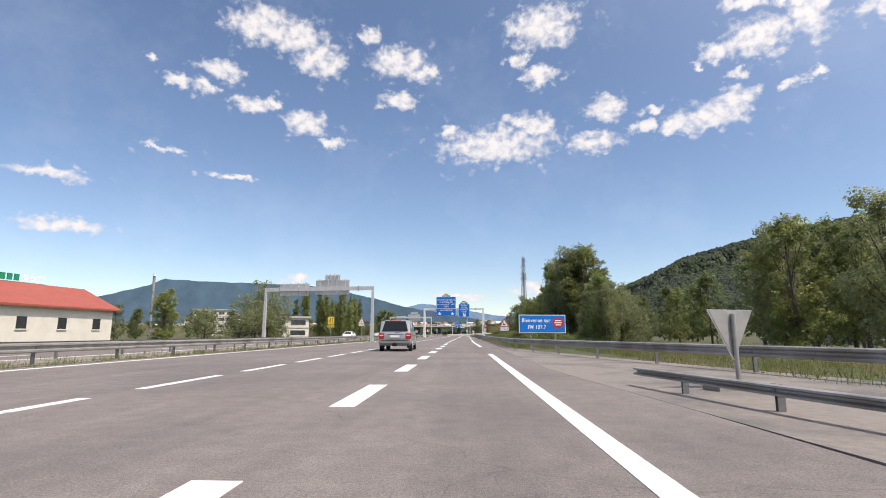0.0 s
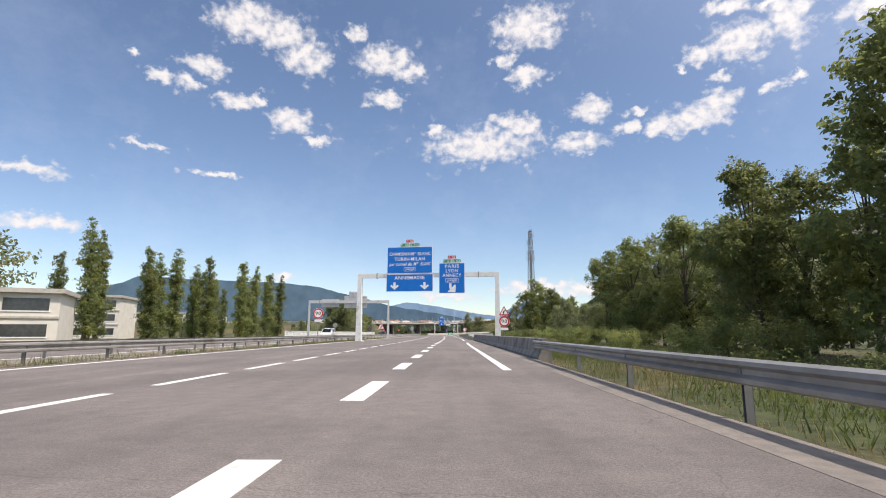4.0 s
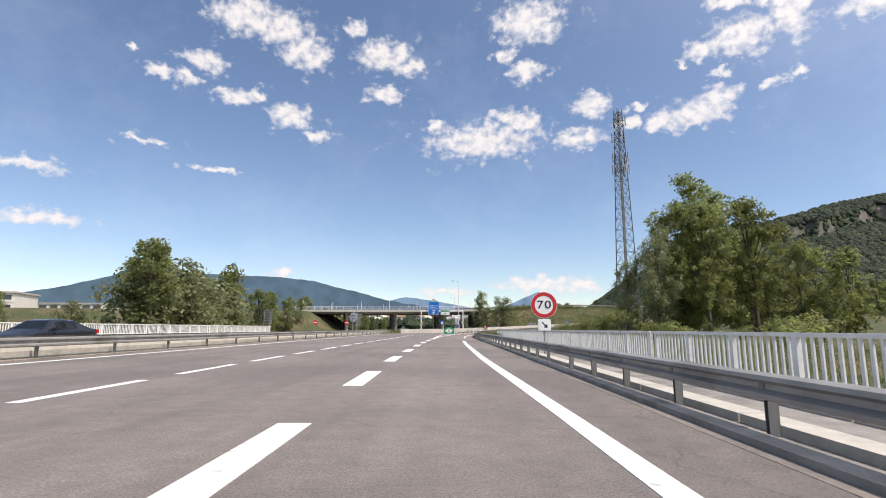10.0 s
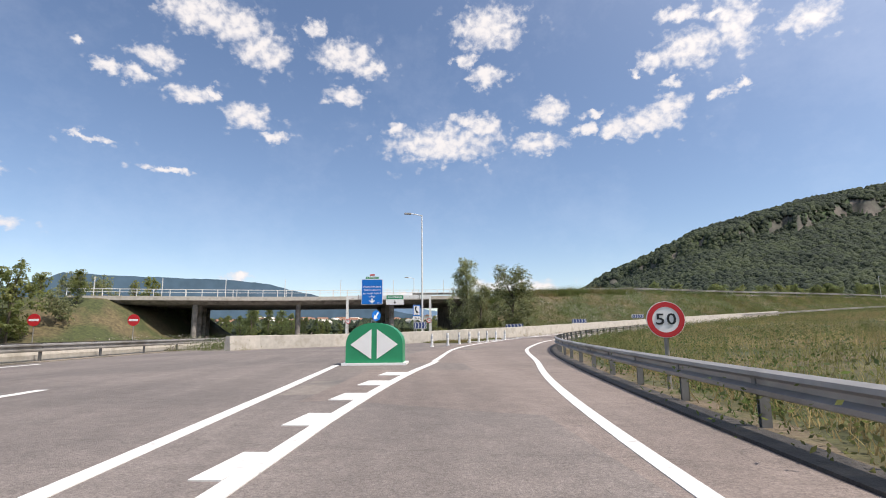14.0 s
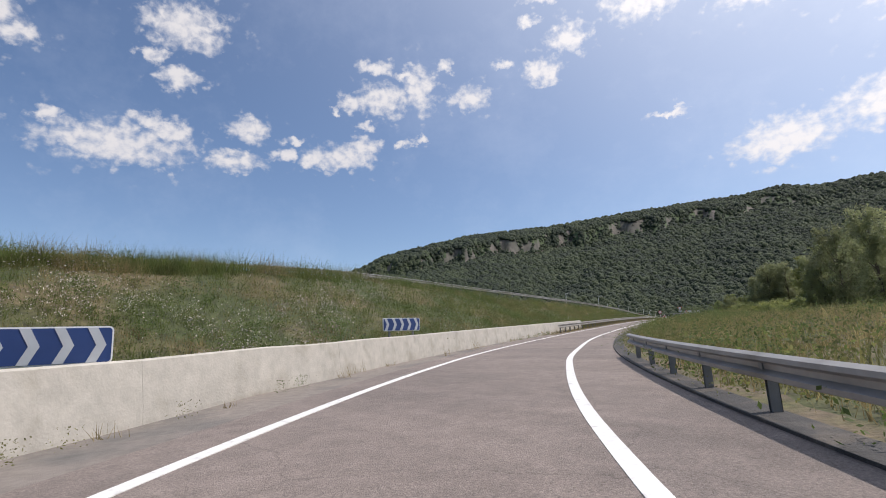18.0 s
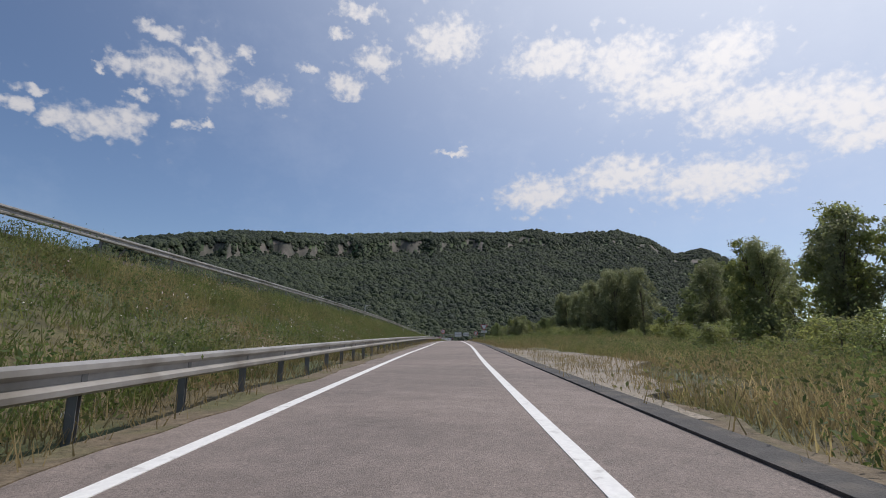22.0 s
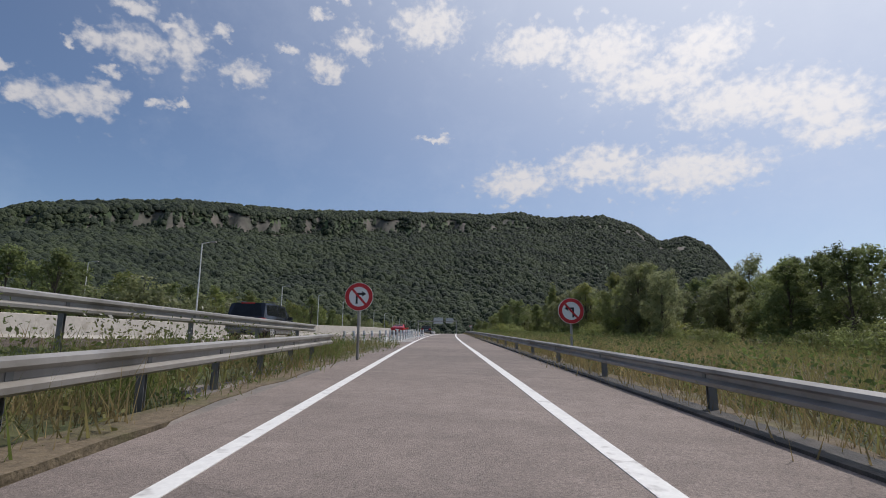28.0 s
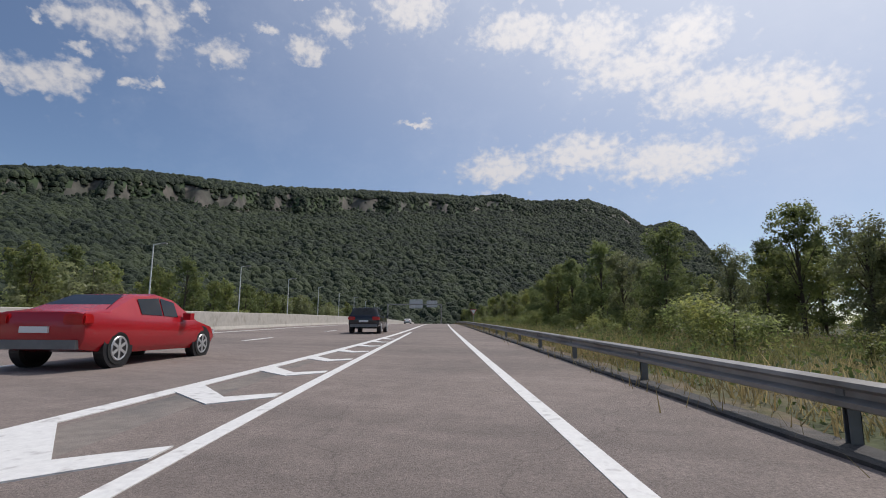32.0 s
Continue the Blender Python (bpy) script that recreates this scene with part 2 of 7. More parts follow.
def road_surface(name, light, dark):
    """Worn asphalt: stone chips, streaks along the lanes, broad stains and fine cracks."""
    m = mat(name, light, 0.86, var=0.15, scale=3.2, bump=0.6, bscale=80, second=dark, smix=0.6, sscale=0.22)
    nt = m.node_tree
    b = nt.nodes["Principled BSDF"]
    ge = nt.nodes.new("ShaderNodeNewGeometry")
    col = b.inputs["Base Color"].links[0].from_socket

    def times(col, vec, scale, detail, lo, hi, rough=0.6, f0=0.3, f1=0.7):
        n = nt.nodes.new("ShaderNodeTexNoise")
        n.inputs["Scale"].default_value, n.inputs["Detail"].default_value, n.inputs["Roughness"].default_value = scale, detail, rough
        nt.links.new(vec, n.inputs["Vector"])
        r = nt.nodes.new("ShaderNodeMapRange")
        r.inputs["From Min"].default_value, r.inputs["From Max"].default_value = f0, f1
        r.inputs["To Min"].default_value, r.inputs["To Max"].default_value = lo, hi
        nt.links.new(n.outputs[0], r.inputs["Value"])
        return mul(col, r.outputs[0])

    def mul(col, val):
        c = nt.nodes.new("ShaderNodeCombineColor")
        for i in range(3):
            nt.links.new(val, c.inputs[i])
        x = nt.nodes.new("ShaderNodeMix")
        x.data_type, x.blend_type = "RGBA", "MULTIPLY"
        x.inputs["Factor"].default_value = 1.0
        nt.links.new(col, x.inputs["A"])
        nt.links.new(c.outputs[0], x.inputs["B"])
        return x.outputs["Result"]

    col = times(col, ge.outputs["Position"], 38.0, 3, 0.62, 1.40, 0.8)
    st = nt.nodes.new("ShaderNodeVectorMath")
    st.operation = "MULTIPLY"
    st.inputs[1].default_value = (1.1, 0.045, 1.0)
    nt.links.new(ge.outputs["Position"], st.inputs[0])
    col = times(col, st.outputs[0], 1.0, 4, 0.86, 1.12)
    wob = nt.nodes.new("ShaderNodeTexNoise")
    wob.inputs["Scale"].default_value, wob.inputs["Detail"].default_value = 0.9, 5
    nt.links.new(ge.outputs["Position"], wob.inputs["Vector"])
    ad = nt.nodes.new("ShaderNodeMix")
    ad.data_type, ad.blend_type = "RGBA", "ADD"
    ad.inputs["Factor"].default_value = 1.0
    nt.links.new(ge.outputs["Position"], ad.inputs["A"])
    nt.links.new(wob.outputs["Color"], ad.inputs["B"])
    vo = nt.nodes.new("ShaderNodeTexVoronoi")
    vo.feature = "DISTANCE_TO_EDGE"
    vo.inputs["Scale"].default_value = 0.16
    nt.links.new(ad.outputs["Result"], vo.inputs["Vector"])
    cr = nt.nodes.new("ShaderNodeMapRange")
    cr.inputs["From Max"].default_value, cr.inputs["To Min"].default_value = 0.0022, 0.72
    nt.links.new(vo.outputs["Distance"], cr.inputs["Value"])
    col = mul(col, cr.outputs[0])
    nt.links.new(col, b.inputs["Base Color"])
    return m


ASPHALT = road_surface("asphalt", (0.196, 0.168, 0.152), (0.158, 0.137, 0.125))
ASPHALT_WARM = road_surface("reddish_asphalt", (0.225, 0.183, 0.160), (0.185, 0.152, 0.134))
GUTTER = mat("tarred_edge", (0.045, 0.042, 0.040), 0.8, var=0.3, scale=5, bump=0.6, bscale=40, second=(0.10, 0.085, 0.07), smix=0.4, sscale=2.0)
LITTER = mat("dry_litter", (0.145, 0.112, 0.072), 0.95, var=0.4, scale=7, bump=1.0, bscale=22, second=(0.10, 0.095, 0.04), smix=0.5, sscale=0.9)
SHOULDER = mat("shoulder_asphalt", (0.225, 0.195, 0.17), 0.9, var=0.2, scale=6, bump=0.5, bscale=70, second=(0.14, 0.13, 0.12), smix=0.5, sscale=0.5)
PAINT = mat("road_paint", (0.74, 0.73, 0.70), 0.6, var=0.10, scale=14, second=(0.42, 0.40, 0.38), smix=0.15, sscale=7)
GRASS = mat("grass", (0.07, 0.09, 0.028), 0.9, var=0.45, scale=1.6, bump=0.8, bscale=14, second=(0.19, 0.165, 0.075), smix=0.5, sscale=0.12)
BANK = mat("bank_grass", (0.055, 0.066, 0.021), 0.9, var=0.55, scale=2.6, bump=1.0, bscale=9, second=(0.115, 0.090, 0.044), smix=0.6, sscale=0.20)
GRAVEL = mat("gravel", (0.28, 0.240, 0.190), 0.95, var=0.5, scale=16, bump=1.0, bscale=24, second=(0.16, 0.145, 0.11), smix=0.5, sscale=0.7)
CONCRETE = mat("concrete", (0.46, 0.43, 0.38), 0.9, var=0.14, scale=3.5, bump=0.35, bscale=25, second=(0.36, 0.33, 0.28), smix=0.3, sscale=1.3)
CONCRETE_D = mat("weathered_concrete", (0.255, 0.236, 0.212), 0.9, var=0.25, scale=2.0, bump=0.35, bscale=25, second=(0.15, 0.138, 0.122), smix=0.45, sscale=0.9)
STEEL = mat("galvanised_steel", (0.33, 0.315, 0.295), 0.5, metal=0.3, var=0.16, scale=2.0, second=(0.21, 0.195, 0.17), smix=0.4, sscale=0.8)
MAST_STEEL = mat("dark_mast_steel", (0.115, 0.12, 0.125), 0.6, metal=0.3, var=0.15, scale=2)
ALUMINIUM = mat("bare_aluminium", (0.56, 0.56, 0.55), 0.45, metal=0.35, var=0.12, scale=2.5)
STEEL_D = mat("dull_steel", (0.20, 0.20, 0.195), 0.6, metal=0.4, var=0.15, scale=4)
WHITE = mat("white_painted_steel", (0.74, 0.74, 0.71), 0.5, var=0.08, scale=3, second=(0.52, 0.49, 0.44), smix=0.15, sscale=2)
SIGN_BLUE = mat("sign_blue", (0.004, 0.160, 0.56), 0.45, var=0.08, scale=2, spec=0.25)
SIGN_WHITE = mat("sign_white", (0.82, 0.82, 0.80), 0.45, var=0.04, scale=3)
SIGN_RED = mat("sign_red", (0.52, 0.02, 0.025), 0.45, var=0.06, scale=3)
SIGN_GREEN = mat("sign_green", (0.01, 0.25, 0.11), 0.45, var=0.06, scale=3)
SIGN_BLACK = mat("sign_black", (0.015, 0.015, 0.017), 0.5, var=0.1)
SIGN_YELLOW = mat("sign_yellow", (0.75, 0.52, 0.02), 0.5, var=0.06)
BARK = mat("bark", (0.10, 0.08, 0.06), 0.95, var=0.3, scale=8, bump=0.8, bscale=12)
LEAF_A = mat("leaf_green", (0.225, 0.262, 0.095), 0.5, var=0.35, scale=1.2, random=0.22, trans=0.64, second=(0.28, 0.29, 0.09), smix=0.5, sscale=0.5)
LEAF_B = mat("leaf_grey_green", (0.255, 0.275, 0.135), 0.42, var=0.3, scale=1.2, random=0.2, trans=0.62)
LEAF_P = mat("leaf_dark", (0.185, 0.222, 0.085), 0.6, var=0.35, scale=1.2, random=0.2, trans=0.62)
WOODS = mat("woodland", (0.036, 0.062, 0.022), 0.9, var=0.55, scale=0.05, second=(0.062, 0.088, 0.026), smix=0.5, sscale=0.012)
WEED = mat("dry_weeds", (0.30, 0.235, 0.115), 0.9, var=0.3, scale=3, trans=0.4)
BLADE = mat("grass_blades", (0.150, 0.188, 0.052), 0.8, var=0.45, scale=0.8, trans=0.55, second=(0.30, 0.235, 0.115), smix=0.50, sscale=0.30)
HAY = mat("meadow_blades", (0.235, 0.230, 0.085), 0.8, var=0.45, scale=0.8, trans=0.55, second=(0.45, 0.35, 0.18), smix=0.62, sscale=0.22)
PETAL = mat("wild_flower", (0.62, 0.58, 0.50), 0.8, var=0.2, scale=2, second=(0.46, 0.34, 0.34), smix=0.5, sscale=0.3)
WEED_LEAF = mat("weed_leaves", (0.115, 0.160, 0.048), 0.7, var=0.4, scale=0.9, trans=0.55, second=(0.20, 0.195, 0.075), smix=0.5, sscale=0.35)
ROCK = mat("limestone", (0.135, 0.118, 0.100), 0.95, var=0.5, scale=0.12, second=(0.075, 0.075, 0.06), smix=0.6, sscale=0.03)
RUBBER = mat("tyre_rubber", (0.02, 0.02, 0.02), 0.85)
GLASS = mat("car_glass", (0.012, 0.014, 0.016), 0.06, spec=0.35)
ROOF_RED = mat("red_roof", (0.34, 0.085, 0.06), 0.7, var=0.12, scale=1.2)
RENDER = mat("pale_render", (0.68, 0.64, 0.56), 0.85, var=0.08, scale=0.8)
WINDOW = mat("window_glass", (0.04, 0.045, 0.05), 0.1, spec=0.8)
LAMP_RED = mat("tail_lamp", (0.45, 0.01, 0.012), 0.2)


# Aerial haze is put into the colour as bluish emission, mottled by noise.
def haze_glow_material(name, col, glow):
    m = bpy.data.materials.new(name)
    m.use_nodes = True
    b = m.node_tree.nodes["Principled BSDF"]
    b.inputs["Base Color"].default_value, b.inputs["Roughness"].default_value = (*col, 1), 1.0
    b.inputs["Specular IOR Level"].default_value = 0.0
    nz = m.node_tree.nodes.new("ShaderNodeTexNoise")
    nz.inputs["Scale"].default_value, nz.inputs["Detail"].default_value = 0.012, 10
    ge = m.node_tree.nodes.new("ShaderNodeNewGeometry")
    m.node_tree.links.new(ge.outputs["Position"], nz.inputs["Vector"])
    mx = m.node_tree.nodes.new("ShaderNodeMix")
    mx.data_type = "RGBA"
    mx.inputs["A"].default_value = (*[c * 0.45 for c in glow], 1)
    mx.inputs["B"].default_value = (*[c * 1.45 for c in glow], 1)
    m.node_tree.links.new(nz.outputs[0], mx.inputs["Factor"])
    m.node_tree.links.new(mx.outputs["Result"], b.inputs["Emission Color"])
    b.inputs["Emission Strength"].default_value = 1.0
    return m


# The glow colours stand in for haze, paler on the farthest range.
HAZE_BLUE = haze_glow_material("distant_mountain_haze", (0.03, 0.05, 0.06), (0.078, 0.128, 0.190))
HAZE_PALE = haze_glow_material("farthest_mountain_haze", (0.03, 0.05, 0.06), (0.20, 0.31, 0.47))


# ---- mesh helpers ----
class Mesh:
    """Collects vertices and faces for one mesh."""

    def __init__(self):
        self.v, self.f = [], []

    def add(self, verts, faces):
        k = len(self.v)
        self.v.extend(tuple(p) for p in verts)
        self.f.extend(tuple(i + k for i in f) for f in faces)
        return self

    def box(self, x0, x1, y0, y1, z0, z1, m=None):
        p = [Vector((x, y, z)) for z in (z0, z1) for y in (y0, y1) for x in (x0, x1)]
        if m:
            p = [m @ q for q in p]
        return self.add(p, [(0, 2, 3, 1), (4, 5, 7, 6), (0, 1, 5, 4), (2, 6, 7, 3), (0, 4, 6, 2), (1, 3, 7, 5)])

    def bar(self, a, b, r0, r1=None, n=8, caps=True):
        """A round bar from a to b, tapering from radius r0 to r1."""
        a, b, r1 = Vector(a), Vector(b), r0 if r1 is None else r1
        d = (b - a).normalized()
        u = d.cross(Vector((0, 0, 1)) if abs(d.z) < 0.9 else Vector((1, 0, 0))).normalized()
        w = d.cross(u)
        p = []
        for c, r in ((a, r0), (b, r1)):
            p += [c + (u * math.cos(2 * math.pi * i / n) + w * math.sin(2 * math.pi * i / n)) * r for i in range(n)]
        f = [(i, i + n, (i + 1) % n + n, (i + 1) % n) for i in range(n)]
        if caps:
            f += [tuple(range(n)), tuple(reversed(range(n, 2 * n)))]
        return self.add(p, f)

    def sweep(self, profile, frames, closed=True):
        """profile: (n, z) pairs; frames: (point, right) pairs."""
        k, n = len(self.v), len(profile)
        for p, r in frames:
            for a, z in profile:
                self.v.append((p[0] + r[0] * a, p[1] + r[1] * a, p[2] + z))
        for i in range(len(frames) - 1):
            for j in range(n if closed else n - 1):
                a, b = k + i * n + j, k + i * n + (j + 1) % n
                self.f.append((a, b, b + n, a + n))
        if closed:
            self.f.append(tuple(range(k, k + n)))
            e = k + (len(frames) - 1) * n
            self.f.append(tuple(reversed(range(e, e + n))))
        return self

    def plate(self, outline, depth, m):
        """A flat plate: outline in (x, z), front face at y = 0, back at y = depth, placed by m."""
        n = len(outline)
        p = [m @ Vector((x, y, z)) for y in (0.0, depth) for x, z in outline]
        return self.add(p, [tuple(range(n)), tuple(reversed(range(n, 2 * n)))] + [(i, i + n, (i + 1) % n + n, (i + 1) % n) for i in range(n)])

    def data(self, name, material, smooth=False):
        me = bpy.data.meshes.new(name)
        me.from_pydata(self.v, [], self.f)
        me.update()
        if smooth:
            me.shade_smooth()
        for q in material if isinstance(material, (list, tuple)) else (material,):
            me.materials.append(q)
        return me


def fix_normals(me):
    bm = bmesh.new()
    bm.from_mesh(me)
    bmesh.ops.recalc_face_normals(bm, faces=bm.faces)
    bm.to_mesh(me)
    bm.free()
    return me


def part(name, mesh, material, parent=None, label="", smooth=False, fix=True):
    me = mesh if isinstance(mesh, bpy.types.Mesh) else mesh.data(name, material, smooth)
    if fix and not isinstance(mesh, bpy.types.Mesh):
        fix_normals(me)
    ob = new(name, me)
    if parent:
        ob.parent = parent
    if label:
        tagged(ob, label)
    return ob


def thing(name, label, category, group="", kind="", m=None):
    ob = new(name)
    if m is not None:
        ob.matrix_basis = m
    return tagged(ob, label, category, group, kind)


def ring(r, n=32, rz=None):
    return [(r * math.cos(2 * math.pi * i / n), (rz or r) * math.sin(2 * math.pi * i / n)) for i in range(n)]


def rounded(w, h, r=0.08, n=4):
    pts = []
    for cx, cz, a0 in ((w / 2 - r, h / 2 - r, 0), (-w / 2 + r, h / 2 - r, 90), (-w / 2 + r, -h / 2 + r, 180), (w / 2 - r, -h / 2 + r, 270)):
        for i in range(n + 1):
            a = radians(a0 + 90 * i / n)
            pts.append((cx + r * math.cos(a), cz + r * math.sin(a)))
    return pts


def words(text, height, m, material, parent, name="lettering", width=None, shear=0.0):
    """Letters as a mesh, centred on m's origin in its x-z plane."""
    cu = bpy.data.curves.new(name, "FONT")
    cu.body, cu.size, cu.align_x, cu.align_y, cu.shear = text, height * 1.38, "CENTER", "CENTER", shear
    cu.extrude, cu.offset, cu.resolution_u = 0.004, 0.014 * height, 3
    cu.space_character = 1.12
    tmp = new("tmp", cu)
    me = bpy.data.meshes.new_from_object(tmp.evaluated_get(bpy.context.evaluated_depsgraph_get()))
    bpy.data.objects.remove(tmp)
    bpy.data.curves.remove(cu)
    xs = [v.co.x for v in me.vertices]
    s = width / (max(xs) - min(xs)) if width and xs else 1.0
    me.transform(m @ pose(0, 0, 0, 90, 0, 0) @ Matrix.Diagonal((s, 1, 1, 1)))
    me.materials.clear()
    me.materials.append(material)
    ob = new(name, me)
    ob.parent = parent
    return ob


def words_raised(left, right, height, m, material, parent, width, share, shear=0.0):
    """A line of the form left, small raised T, right, filling the width."""
    w1, w3 = width * share, width * (0.94 - share)
    words(left, height, m @ Matrix.Translation((-width / 2 + w1 / 2, 0, 0)), material, parent, width=w1, shear=shear)
    words("T", height * 0.55, m @ Matrix.Translation((-width / 2 + w1 + width * 0.028, 0, height * 0.24)), material, parent, shear=shear)
    words(right, height, m @ Matrix.Translation((width / 2 - w3 / 2 + width * 0.025, 0, 0)), material, parent, width=w3 - width * 0.03, shear=shear)


# ---- alignments ----
def spline(points, step=1.0):
    """Points a metre apart on a smooth curve through the control points."""
    p = [Vector(q) for q in points]
    p = [p[0] * 2 - p[1]] + p + [p[-1] * 2 - p[-2]]
    fine = []
    for a, b, c, d in zip(p, p[1:], p[2:], p[3:]):
        n = max(2, int((c - b).length / 0.25))
        ta, tb, tc, td = 0.0, (b - a).length ** 0.5, 0, 0
        tc = tb + (c - b).length ** 0.5
        td = tc + (d - c).length ** 0.5
        for i in range(n):
            t = tb + (tc - tb) * i / n
            a1 = a * ((tb - t) / (tb - ta)) + b * ((t - ta) / (tb - ta))
            a2 = b * ((tc - t) / (tc - tb)) + c * ((t - tb) / (tc - tb))
            a3 = c * ((td - t) / (td - tc)) + d * ((t - tc) / (td - tc))
            b1 = a1 * ((tc - t) / (tc - ta)) + a2 * ((t - ta) / (tc - ta))
            b2 = a2 * ((td - t) / (td - tb)) + a3 * ((t - tb) / (td - tb))
            fine.append(b1 * ((tc - t) / (tc - tb)) + b2 * ((t - tb) / (tc - tb)))
    fine.append(p[-2])
    out, left = [fine[0]], step
    for a, b in zip(fine, fine[1:]):
        d = (b - a).length
        while d >= left:
            a = a + (b - a) * (left / d)
            d -= left
            out.append(a)
            left = step
        left -= d
    return out


class Line:
    def __init__(self, points):
        self.p = spline(points)

    def at(self, s, n=0.0, z=0.0):
        """The point s metres along and n metres to the right, and the way to the right there."""
        i = min(max(int(s), 0), len(self.p) - 2)
        a, b = self.p[i], self.p[i + 1]
        d = (b - a).normalized()
        f = s - i
        d0 = d if i == 0 else (b - self.p[i - 1]).normalized()
        d1 = d if i + 2 >= len(self.p) else (self.p[i + 2] - a).normalized()
        d = d0 + (d1 - d0) * min(max(f, 0.0), 1.0)
        r = Vector((d.y, -d.x, 0)).normalized()
        q = a + (b - a) * f + r * n
        return Vector((q.x, q.y, q.z + z)), r

    def frames(self, s0, s1, n=0.0, z=0.0, step=2.0):
        k = max(1, round((s1 - s0) / step))
        return [self.at(s0 + (s1 - s0) * i / k, n(s0 + (s1 - s0) * i / k) if callable(n) else n, z) for i in range(k + 1)]

    def heading(self, s):
        r = self.at(s)[1]
        return math.degrees(math.atan2(r.y, r.x))


# ramp and approach: s = y + 200 on the straight; the lane's middle
RAMP = Line([(0, -200, 0), (0, -60, 0), (0, 100, 0), (0, 225, 0), (0.05, 254, 0), (0.95, 270.4, 0), (3.6, 285.3, 0), (7.35, 299, 0), (13.1, 311.1, 0), (21, 321.7, 0), (30.4, 330.6, 0),
             (40.8, 338, 0), (52.3, 344.6, 0), (77, 357.2, 0), (103.4, 370, 0), (144, 390, 0), (200.5, 415.9, 0), (300, 458, 0), (620, 585, 0), (1000, 730, 0)])
# the motorway's right edge line, coming down from the overpass
MAIN = Line([(-420, 238, 6.0), (-160, 310, 6.1), (-25, 346, 6.0), (14, 354.5, 6.35), (38, 360.4, 5.6), (61, 367, 4.45), (113, 386.5, 2.45), (150, 401.5, 0.72), (177, 412.4, 0.0), (205, 421.6, 0.0), (224, 428.6, 0.0), (302, 461.6, 0.0), (622, 588.6, 0.0), (1000, 733, 0.0)])


# ---- ground ----
def axis_steps(spans):
    out = []
    for a, b, n in spans:
        out += list(np.linspace(a, b, n, endpoint=False))
    return np.array(out + [spans[-1][1]])


GX = axis_steps([(-4200, -600, 10), (-600, -70, 22), (-70, 270, 120), (270, 700, 30), (700, 4200, 10)])
GY = axis_steps([(-4200, -300, 10), (-300, -20, 14), (-20, 240, 52), (240, 520, 100), (520, 1000, 24), (1000, 4300, 10)])
MAIN_PTS = np.array([tuple(q) for q in MAIN.p[::2]])
RAMP_PTS = np.array([tuple(q) for q in RAMP.p[::2]])

# the ramp's grade: station, slope; it climbs to the motorway on its embankment
GRADE = np.array([(470, 0.0), (490, 0.008), (508, 0.018), (530, 0.035), (556, 0.043), (600, 0.042), (630, 0.0365), (675, 0.030), (720, 0.0245), (780, 0.016), (900, 0.0)])
CLIMB = np.cumsum(np.interp(np.arange(1300.0), GRADE[:, 0], GRADE[:, 1], 0.0, 0.0))
LIFT_X, LIFT_Y = np.arange(-20.0, 1000.0, 4.0), np.arange(260.0, 800.0, 4.0)


def make_lift():
    """Heights of the grade over the plan: those of the nearest point of the ramp, fading out towards the level motorway and the meadow before it."""
    xx, yy = np.meshgrid(LIFT_X, LIFT_Y)
    out = []
    for x, y in zip(xx, yy):
        d2 = (RAMP_PTS[None, :, 0] - x[:, None]) ** 2 + (RAMP_PTS[None, :, 1] - y[:, None]) ** 2
        i = np.clip(d2.argmin(1), 0, len(RAMP_PTS) - 2)
        t = RAMP_PTS[i + 1] - RAMP_PTS[i]
        s = 2 * i + ((x - RAMP_PTS[i, 0]) * t[:, 0] + (y - RAMP_PTS[i, 1]) * t[:, 1]) / np.hypot(t[:, 0], t[:, 1])
        n = ((x - RAMP_PTS[i, 0]) * t[:, 1] - (y - RAMP_PTS[i, 1]) * t[:, 0]) / np.hypot(t[:, 0], t[:, 1])
        a, b = np.clip((x - 2) / 40, 0, 1), np.clip((y - 285) / 35, 0, 1)
        a, b = a * a * (3 - 2 * a), b * b * (3 - 2 * b)
        left, right = np.clip((-n - 5) / 9, 0, 1), np.clip((n - 5) / 14, 0, 1)
        out.append(np.interp(s, np.arange(1300.0), CLIMB) * (1 - left * (1 - a)) * (1 - right * (1 - b)))
    return np.array(out)


LIFT = make_lift()


def lift(x, y):
    """The grade's height at points of the plan."""
    u = np.clip((np.asarray(x, float) - LIFT_X[0]) / 4, 0, len(LIFT_X) - 1.001)
    v = np.clip((np.asarray(y, float) - LIFT_Y[0]) / 4, 0, len(LIFT_Y) - 1.001)
    i, j = u.astype(int), v.astype(int)
    u, v = u - i, v - j
    return LIFT[j, i] * (1 - u) * (1 - v) + LIFT[j, i + 1] * u * (1 - v) + LIFT[j + 1, i] * (1 - u) * v + LIFT[j + 1, i + 1] * u * v



def nearest(pts, x, y):
    """Distance to the right of an alignment (negative to the left), and its height there."""
    d2 = (pts[None, :, 0] - x[:, None]) ** 2 + (pts[None, :, 1] - y[:, None]) ** 2
    i = np.minimum(d2.argmin(1), len(pts) - 2)
    t = pts[i + 1] - pts[i]
    n = ((x - pts[i, 0]) * t[:, 1] - (y - pts[i, 1]) * t[:, 0]) / np.hypot(t[:, 0], t[:, 1])
    return n, pts[i, 2], np.sqrt(d2.min(1))


